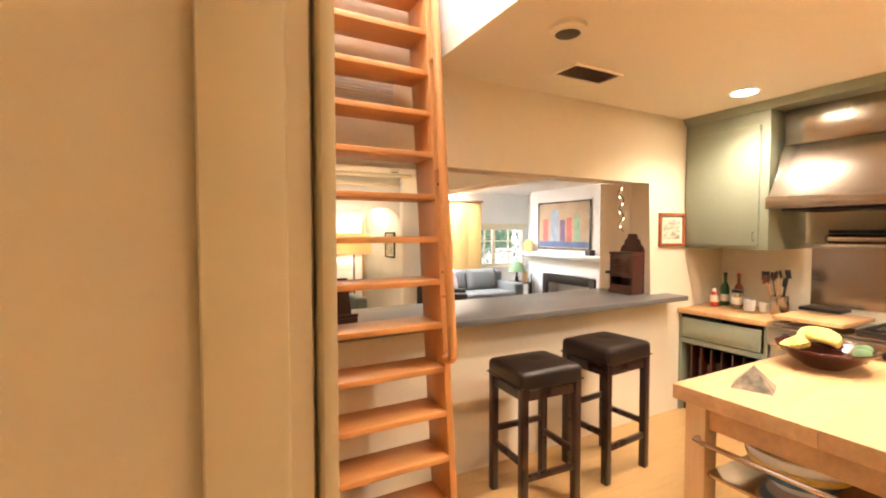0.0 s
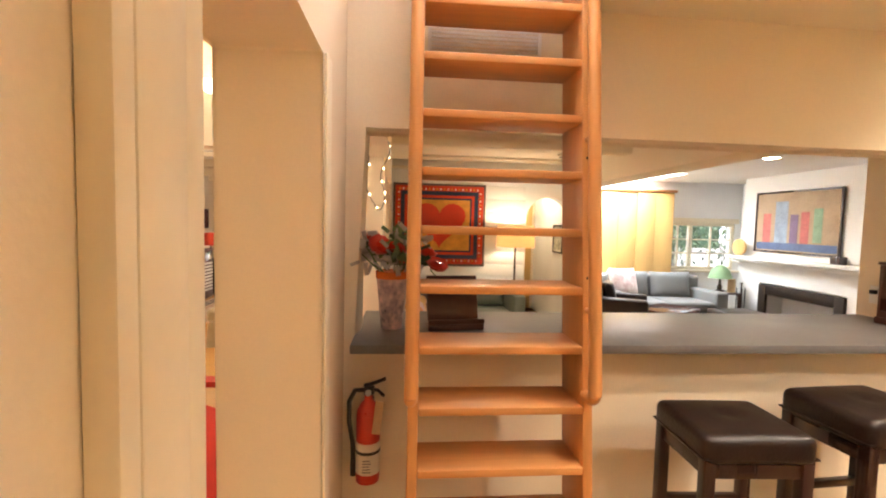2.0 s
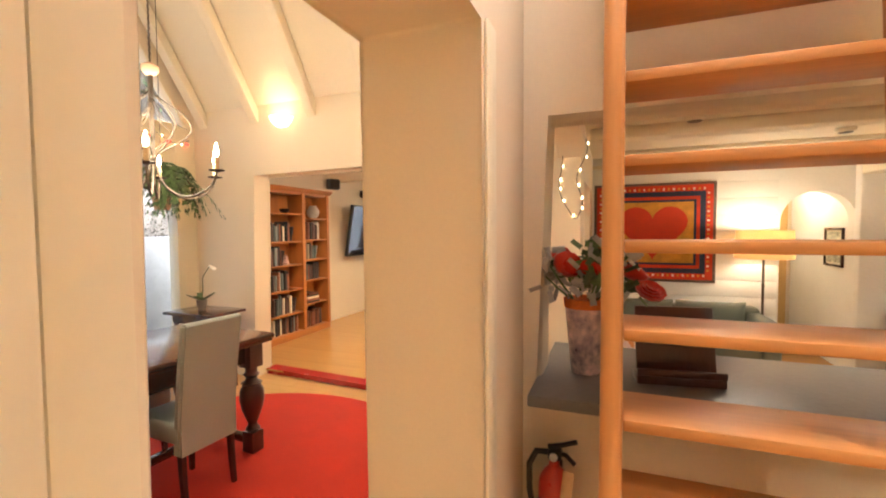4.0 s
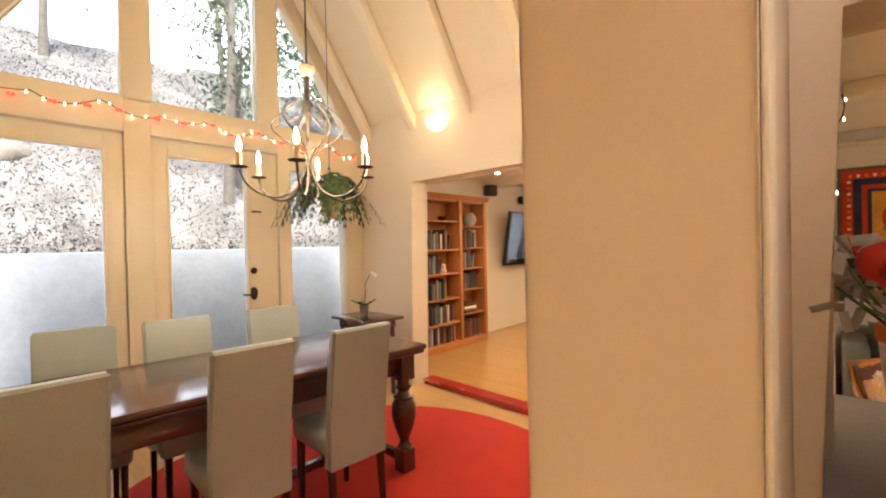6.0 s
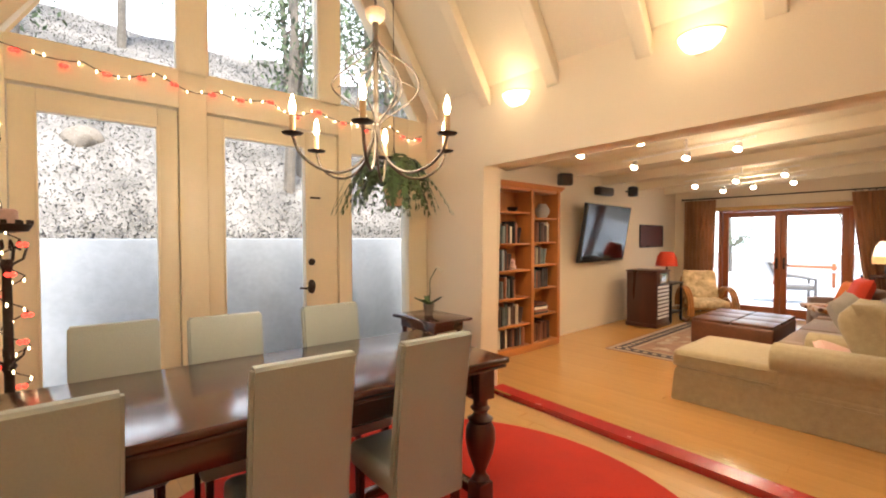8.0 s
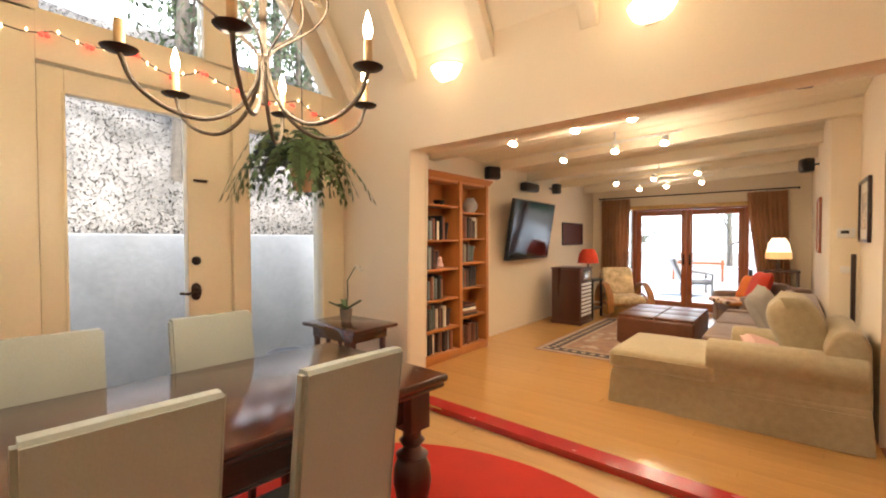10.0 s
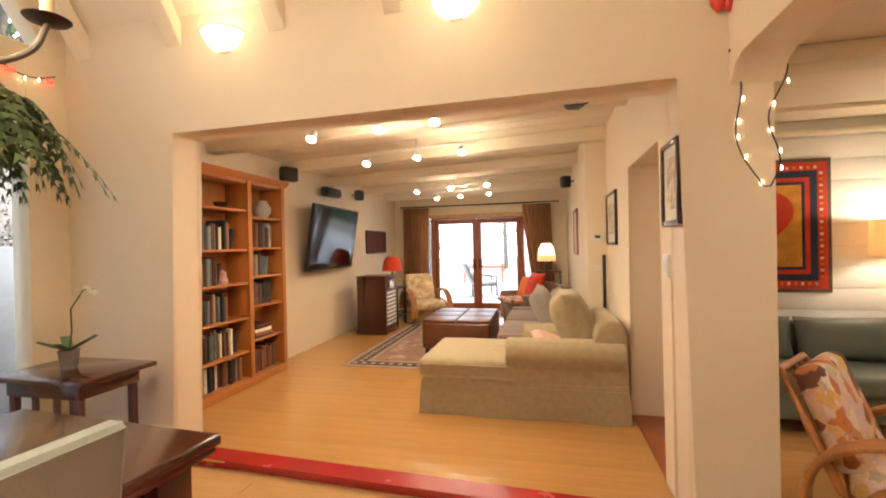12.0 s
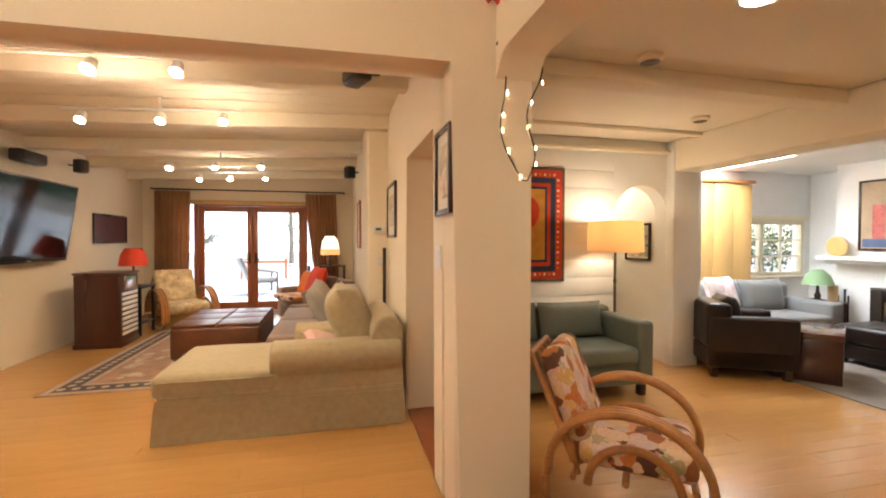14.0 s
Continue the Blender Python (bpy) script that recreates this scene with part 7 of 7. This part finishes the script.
def cooking_range():
    r = thing("range", pose(0, 0, KZ), "stainless steel gas range with black knobs", "range")
    part("body", boxes((4.09, 0.98, 0.1, 4.70, 2.548, 0.88), bevel=0.006), "steel", r)
    part("control_panel", boxes((4.04, 0.98, 0.74, 4.089, 2.548, 0.885), bevel=0.012), "steel", r)
    part("oven_door", boxes((4.055, 1.02, 0.2, 4.0895, 2.2, 0.72), bevel=0.008), "steel", r)
    part("oven_handle", tube([(4.02, 1.08, 0.68), (4.02, 2.14, 0.68)], 0.014, 10), "steel", r)
    for y in (2.42, 2.24, 2.06, 1.88, 1.7, 1.52):
        k = part("knob", moved(lathe([(0.032, 0), (0.03, 0.012), (0.022, 0.016), (0.02, 0.036), (0.012, 0.038)], 18), pose(4.0395, y, 0.815, 0, -90, 0)), "black", r, "black control knob")
        part("bezel", moved(lathe([(0.04, 0), (0.04, 0.004), (0.032, 0.006)], 18), pose(4.0398, y, 0.815, 0, -90, 0)), "steel", k)
    part("cooktop", boxes((4.10, 0.99, 0.881, 4.69, 2.54, 0.90), bevel=0.004), "steel", r)
    for y in (1.95, 1.62, 1.28):
        g = part("grate", boxes((4.14, y - 0.13, 0.905, 4.65, y - 0.115, 0.93), (4.14, y + 0.115, 0.905, 4.65, y + 0.13, 0.93), (4.14, y - 0.115, 0.905, 4.155, y + 0.115, 0.93), (4.635, y - 0.115, 0.905, 4.65, y + 0.115, 0.93),
                                (4.26, y - 0.115, 0.915, 4.275, y + 0.115, 0.93), (4.52, y - 0.115, 0.915, 4.535, y + 0.115, 0.93)), "iron", r, "black iron grate")
cooking_range()
solid("cutting_board", boxes((4.08, 2.12, KZ + 0.932, 4.6, 2.535, KZ + 0.962), bevel=0.006), "butcher", "maple cutting board on the range top", "cutting board")
WT = KZ + 0.912
def bottle(x, y, prof, material, label, cap=None):
    b = thing("bottle", pose(x, y, WT), label, "bottle")
    part("body", lathe(prof, 16), material, b)
    if cap:
        z = prof[-1][1]
        part("cap", lathe([(prof[-1][0] + 0.004, z), (prof[-1][0] + 0.004, z + 0.025), (0.004, z + 0.027)], 12), cap, b)
    part("label", lathe([(prof[1][0] + 0.0008, 0.04), (prof[1][0] + 0.0008, 0.10), (prof[1][0] + 0.0003, 0.1005)], 16), "paper", b)
gl_green = mat("green_bottle_glass", (0.02, 0.12, 0.04), 0.08, 0.2, 3, 30, 0.0, coat=0.6)
gl_amber = mat("amber_bottle_glass", (0.20, 0.06, 0.015), 0.1, 0.2, 3, 30, 0.0, coat=0.6)
tall = [(0.034, 0), (0.036, 0.01), (0.036, 0.15), (0.03, 0.18), (0.013, 0.21), (0.012, 0.27)]
bottle(4.53, 3.12, tall, gl_green, "green glass bottle with a paper label", "black")
bottle(4.56, 3.02, tall, gl_amber, "amber glass bottle with a paper label", "red")
bottle(4.40, 3.14, [(0.03, 0), (0.032, 0.01), (0.032, 0.10), (0.02, 0.12), (0.018, 0.13)], "red", "short red spice bottle", "white_p")
bottle(4.42, 2.96, [(0.036, 0), (0.038, 0.01), (0.038, 0.12), (0.036, 0.13), (0.036, 0.14)], "steel", "steel pepper mill with a black top", "black")
for x, y, s, m_, lab in ((4.42, 2.86, 1.0, "white_p", "white ribbed ceramic mug on the worktop"), (4.45, 2.76, 0.85, "paper", "small cream ceramic cup on the worktop")):
    solid("cup", moved(lathe([(0.034, 0), (0.04, 0.01), (0.045, 0.09), (0.042, 0.09), (0.036, 0.015)], 18), Matrix.Scale(s, 4)), m_, lab, "cup", pose(x, y, WT))
uc = thing("utensil_crock", pose(4.42, 2.64, WT), "steel crock full of cooking utensils", "utensil holder")
part("crock", lathe([(0.06, 0), (0.062, 0.005), (0.062, 0.15), (0.057, 0.152), (0.055, 0.02)], 24), "steel", uc)
rnd = random.Random(17)
for k in range(8):
    a, t_ = rnd.uniform(0, 6.3), rnd.uniform(0.05, 0.11)
    e = Vector((t_ * math.cos(a), t_ * math.sin(a), rnd.uniform(0.24, 0.3)))
    ut = part("utensil_handle", tube([(0.2 * e.x, 0.2 * e.y, 0.03), tuple(e)], 0.006, 6), "black" if k % 3 else "butcherz", uc)
    part("utensil_head", moved(pillow(0.055, 0.075, 0.02, 6), Matrix.Translation(e + Vector((0, 0, 0.025))) @ pose(0, 0, 0, 80, 0, math.degrees(a))), "black" if k % 3 else "mahogz", ut)
solid("baking_dish", boxes((4.5, 2.28, KZ + 0.962, 4.68, 2.55, KZ + 0.99), bevel=0.01), "black", "shallow black dish behind the cutting board", "dish")
framed("framed_picture", pose(3.94, 3.259, 1.507), 0.34, 0.285, "small landscape in a red-brown wood frame", scape, "door", 0.035)
cv = thing("ceiling_vent", pose(2.50, 2.845, CEIL_K), "slatted metal ceiling air vent", "vent")
part("vent_frame", boxes((-0.20, -0.10, -0.012, 0.20, -0.085, 0), (-0.20, 0.085, -0.012, 0.20, 0.10, 0), (-0.2, -0.085, -0.012, -0.185, 0.085, 0), (0.185, -0.085, -0.012, 0.2, 0.085, 0), bevel=0.002), "ceiling", cv)
part("backing", boxes((-0.185, -0.085, -0.003, 0.185, 0.085, -0.0005)), "iron", cv)
for k in range(8):
    part("slat", moved(boxes((-0.185, -0.008, -0.001, 0.185, 0.008, 0.001)), pose(0, -0.072 + 0.0205 * k, -0.008, 35, 0, 0)), "taupe", cv)
sd = thing("smoke_detector", pose(1.94, 2.44, CEIL_K), "round cream ceiling smoke detector", "detector", "ceiling detectors")
part("body", lathe([(0.09, 0), (0.088, -0.02), (0.07, -0.035), (0.01, -0.037)], 24), "ceiling", sd)
part("vent_ring", lathe([(0.06, -0.036), (0.05, -0.041), (0.02, -0.0415)], 24), "chand", sd)


def fire_extinguisher():
    f = thing("fire_extinguisher", pose(0.625, 3.18, 0.30), "red fire extinguisher hung on a cream wall", "fire extinguisher")
    part("cylinder", lathe([(0.04, 0), (0.052, 0.006), (0.054, 0.03), (0.054, 0.30), (0.05, 0.33), (0.035, 0.36), (0.02, 0.375), (0.018, 0.40)], 28), "red", f)
    part("label_band", lathe([(0.0546, 0.05), (0.0546, 0.19), (0.0542, 0.192)], 28), "paper", f, "white printed label")
    part("strap", lathe([(0.0556, 0.142), (0.0556, 0.155), (0.055, 0.156)], 28), "black", f)
    for k in range(5):
        part("print_bar", boxes((-0.02, -0.0562, 0.065 + 0.013 * k, 0.018 - 0.004 * (k % 3), -0.0552, 0.069 + 0.013 * k)), "slate", f)
    v_ = part("valve", boxes((-0.02, -0.02, 0.40, 0.025, 0.02, 0.435), bevel=0.006), "black", f)
    part("lever", tube([(-0.02, 0, 0.44), (0.03, -0.005, 0.455), (0.075, -0.01, 0.475)], 0.009, 6), "black", v_)
    part("carry_handle", tube([(-0.01, 0, 0.425), (0.04, -0.004, 0.42), (0.07, -0.01, 0.395)], 0.008, 6), "black", v_)
    part("gauge", moved(lathe([(0.014, 0), (0.014, 0.008), (0.01, 0.01)], 14), pose(0, -0.02, 0.415, 90, 0, 0)), "white_p", v_)
    part("hose", tube([(-0.02, 0, 0.42), (-0.06, -0.005, 0.42), (-0.085, -0.005, 0.37), (-0.085, -0.005, 0.28), (-0.068, -0.005, 0.18), (-0.064, -0.005, 0.06)], 0.011, 8), "black", f)
    part("nozzle", tube([(-0.064, -0.005, 0.10), (-0.064, -0.005, 0.03)], 0.014, 8), "black", f)
    part("tag", moved(boxes((-0.018, -0.001, -0.07, 0.018, 0.001, 0.07)), pose(0.045, -0.045, 0.31, -8, 6, 0)), "wax", f, "paper inspection tag")
    part("bracket", boxes((-0.02, 0.05, 0.05, 0.02, 0.079, 0.36)), "iron", f)
fire_extinguisher()


def flower_vase():
    v_ = thing("flower_vase", pose(0.715, 3.37, 0.958) @ Matrix.Scale(1.17, 4), "tall painted vase of red roses and dried leaves", "vase")
    part("vase", lathe([(0.042, 0), (0.045, 0.005), (0.055, 0.12), (0.066, 0.235), (0.062, 0.236), (0.05, 0.12)], 26), mat("painted_vase", (0.12, 0.13, 0.30), 0.3, 0.7, 16, 60, 0.0, col2=(0.75, 0.42, 0.40)), v_)
    part("rim", lathe([(0.0665, 0.21), (0.069, 0.236), (0.066, 0.24), (0.06, 0.238)], 26), "orange", v_)
    rnd = random.Random(6)
    for k in range(16):
        a, t_ = rnd.uniform(0, 6.3), rnd.uniform(0.05, 0.15)
        e = Vector((t_ * math.cos(a), t_ * math.sin(a) * 0.8, rnd.uniform(0.27, 0.38)))
        part("stem", tube([(0, 0, 0.1), (e.x * 0.4, e.y * 0.4, 0.24), tuple(e)], 0.003, 5), "fern", v_)
        bm = bmesh.new()
        for _ in range(14):
            c = e + Vector((rnd.gauss(0, 0.03), rnd.gauss(0, 0.03), rnd.gauss(0, 0.025)))
            moved_ = pillow(0.04, 0.02, 0.005, 3)
            bmesh.ops.transform(moved_, matrix=Matrix.Translation(c) @ pose(0, 0, 0, rnd.uniform(0, 360), rnd.uniform(0, 360), 0), verts=moved_.verts)
            tmp = bpy.data.meshes.new("tmp")
            moved_.to_mesh(tmp)
            moved_.free()
            bm.from_mesh(tmp)
            bpy.data.meshes.remove(tmp)
        part("leaf_spray", bm, ("fern", "pillow_g")[k % 2], v_)["kind"] = "stuff"
    for k, (x, y, z, s) in enumerate(((-0.05, -0.06, 0.35, 1.2), (0.02, -0.07, 0.34, 1.1), (0.14, -0.03, 0.33, 1.2), (0.19, 0.02, 0.27, 1.2), (-0.08, 0.03, 0.37, 0.9))):
        bm = bmesh.new()
        for r_ in range(4):
            lathe([(0.006 + 0.004 * r_, -0.02), (0.018 + 0.006 * r_, -0.008), (0.016 + 0.008 * r_, 0.014 - 0.004 * r_), (0.012 + 0.008 * r_, 0.012 - 0.004 * r_)], 9, bm)
        part("rose", moved(bm, Matrix.Translation((x, y, z)) @ pose(0, 0, 0, 30 * (k - 2), 20, 0) @ Matrix.Scale(s, 4)), "red", v_, "red rose head")
flower_vase()


def tablet_stand():
    t = thing("book_stand", pose(1.02, 3.38, 0.958, 0, 0, 8), "dark red wooden book stand on the bar", "stand")
    part("back", moved(boxes((-0.13, -0.008, 0.0, 0.13, 0.008, 0.23), bevel=0.006), pose(0, 0.0, 0.03, -14, 0, 0)), "mahogz", t)
    part("ledge", boxes((-0.14, -0.07, 0.0, 0.14, 0.02, 0.03), bevel=0.005), "mahogz", t)
    part("lip", boxes((-0.14, -0.075, 0.0305, 0.14, -0.062, 0.055), bevel=0.004), "mahogz", t)
    part("strut", tube([(0, 0.06, 0.2), (0, 0.14, 0.005)], 0.009, 6), "mahogz", t)
tablet_stand()


def wall_box():
    b = thing("carved_box", pose(3.655, 3.42, 0.958, 0, 0, -90) @ Matrix.Diagonal((0.95, 1, 1.25, 1)), "old carved dark wooden candle box with stepped crest", "box")
    part("back_board", slab([(-0.12, 0), (0.12, 0), (0.12, 0.30), (0.10, 0.33), (0.08, 0.335), (0.07, 0.37), (0.05, 0.375), (0.035, 0.41), (-0.035, 0.41), (-0.05, 0.375), (-0.07, 0.37), (-0.08, 0.335), (-0.10, 0.33), (-0.12, 0.30)], "y", -0.012, 0.012), "mahogz", b, smooth=0)
    for x in (-0.117, 0.117):
        part("side", boxes((x - 0.008, -0.14, 0, x + 0.008, -0.013, 0.27), bevel=0.003), "mahogz", b)
    part("front", boxes((-0.108, -0.14, 0.0, 0.108, -0.125, 0.06), bevel=0.003), "mahogz", b)
    part("front", boxes((-0.108, -0.14, 0.115, 0.108, -0.125, 0.27), bevel=0.003), "mahogz", b)
    part("lid", boxes((-0.13, -0.15, 0.271, 0.13, -0.013, 0.285), bevel=0.004), "mahogz", b)
    part("foot", boxes((-0.13, -0.15, -0.0, 0.13, -0.141, 0.03), bevel=0.004), "mahogz", b)
    for z in (0.16, 0.22):
        for x in (-0.05, 0.05):
            part("carving", boxes((x - 0.035, -0.147, z - 0.022, x + 0.035, -0.1405, z + 0.022), bevel=0.006), "mahogz", b)
wall_box()
light_string("light_string", [(3.665, 3.55 + 0.03 * math.sin(k * 1.3), 1.88 - 0.03 * k) for k in range(14)], 0.09, "warm white fairy lights on the end of a wall", "string lights", seed=9)
so = thing("wall_outlet", pose(3.671, 3.68, 1.10, 0, 0, -90), "small white wall outlet with a black plug", "outlet")
part("plate", boxes((-0.035, -0.006, -0.055, 0.035, 0, 0.055), bevel=0.002), "white_p", so)
part("plug", boxes((-0.015, -0.035, 0.005, 0.015, -0.0065, 0.03), bevel=0.004), "black", so)


def canvas():
    c = thing("canvas_painting", pose(0.476, 1.375, 0), "tall unframed canvas painted rust, black and white", "painting")
    paint = patches("glossy_abstract_paint", ((0.05, 0.03, 0.025), (0.34, 0.16, 0.08), (0.62, 0.42, 0.28), (0.42, 0.20, 0.09), (0.72, 0.58, 0.46)), 13, 0.3, (1, 1, 0.7), 0.035,
                    (1.05, ((0.0, (0.70, 0.60, 0.53)), (0.78, (0.68, 0.55, 0.46)), (0.85, (0.60, 0.36, 0.20)), (0.90, (0.50, 0.26, 0.13)), (0.925, (0.66, 0.58, 0.52)), (1.0, (0.58, 0.46, 0.38)))))
    part("canvas", boxes((0.0, -0.16, 0.45, 0.02, 0.185, 2.2), bevel=0.003), paint, c)
canvas()


# ---- floor boards, built last ----
def planks(parent, x0, x1, y0, y1, z, width, lengths, material, seed):
    """Strip boards along x, each an object on shared mesh data, with fine joints."""
    rnd = random.Random(seed)
    shared = {}
    y = y0
    while y < y1 - 0.005:
        w = min(width, y1 - y)
        x = x0 - rnd.uniform(0, lengths[0] * 0.6)
        while x < x1 - 0.01:
            ln = rnd.choice(lengths)
            a, b = max(x, x0), min(x + ln, x1)
            if b - a > 0.02:
                key = (round(b - a, 2), round(w, 3))
                if key not in shared:
                    shared[key] = mesh_of("plank", boxes((0.0004, 0.0004, -0.012, key[0] - 0.0004, key[1] - 0.0004, 0), bevel=0.0007, seg=1), material, 0)
                ob = new("plank", shared[key])
                ob.location = (a, y, z)
                ob.parent = parent
            x += ln
        y += w
fam, liv, din, kit = (bpy.data.objects[n] for n in ("floor_family", "floor_living", "floor_dining", "floor_kitchen"))
planks(fam, -3.56, 0.19, 5.325, 11.85, 0.0, 0.115, (1.9, 2.3, 1.5), "floor", 1)
planks(liv, 0.60, 6.4, 3.46, 8.2, 0.0, 0.115, (2.4, 2.9, 3.2), "floor", 2)
planks(din, -3.5, 0.16, 1.87, 5.33, DZ, 0.115, (1.9, 2.3, 1.5), "floor_k", 3)
planks(kit, 0.165, 4.72, -1.6, 3.26, KZ, 0.115, (1.9, 2.3, 1.5), "floor_k", 4)
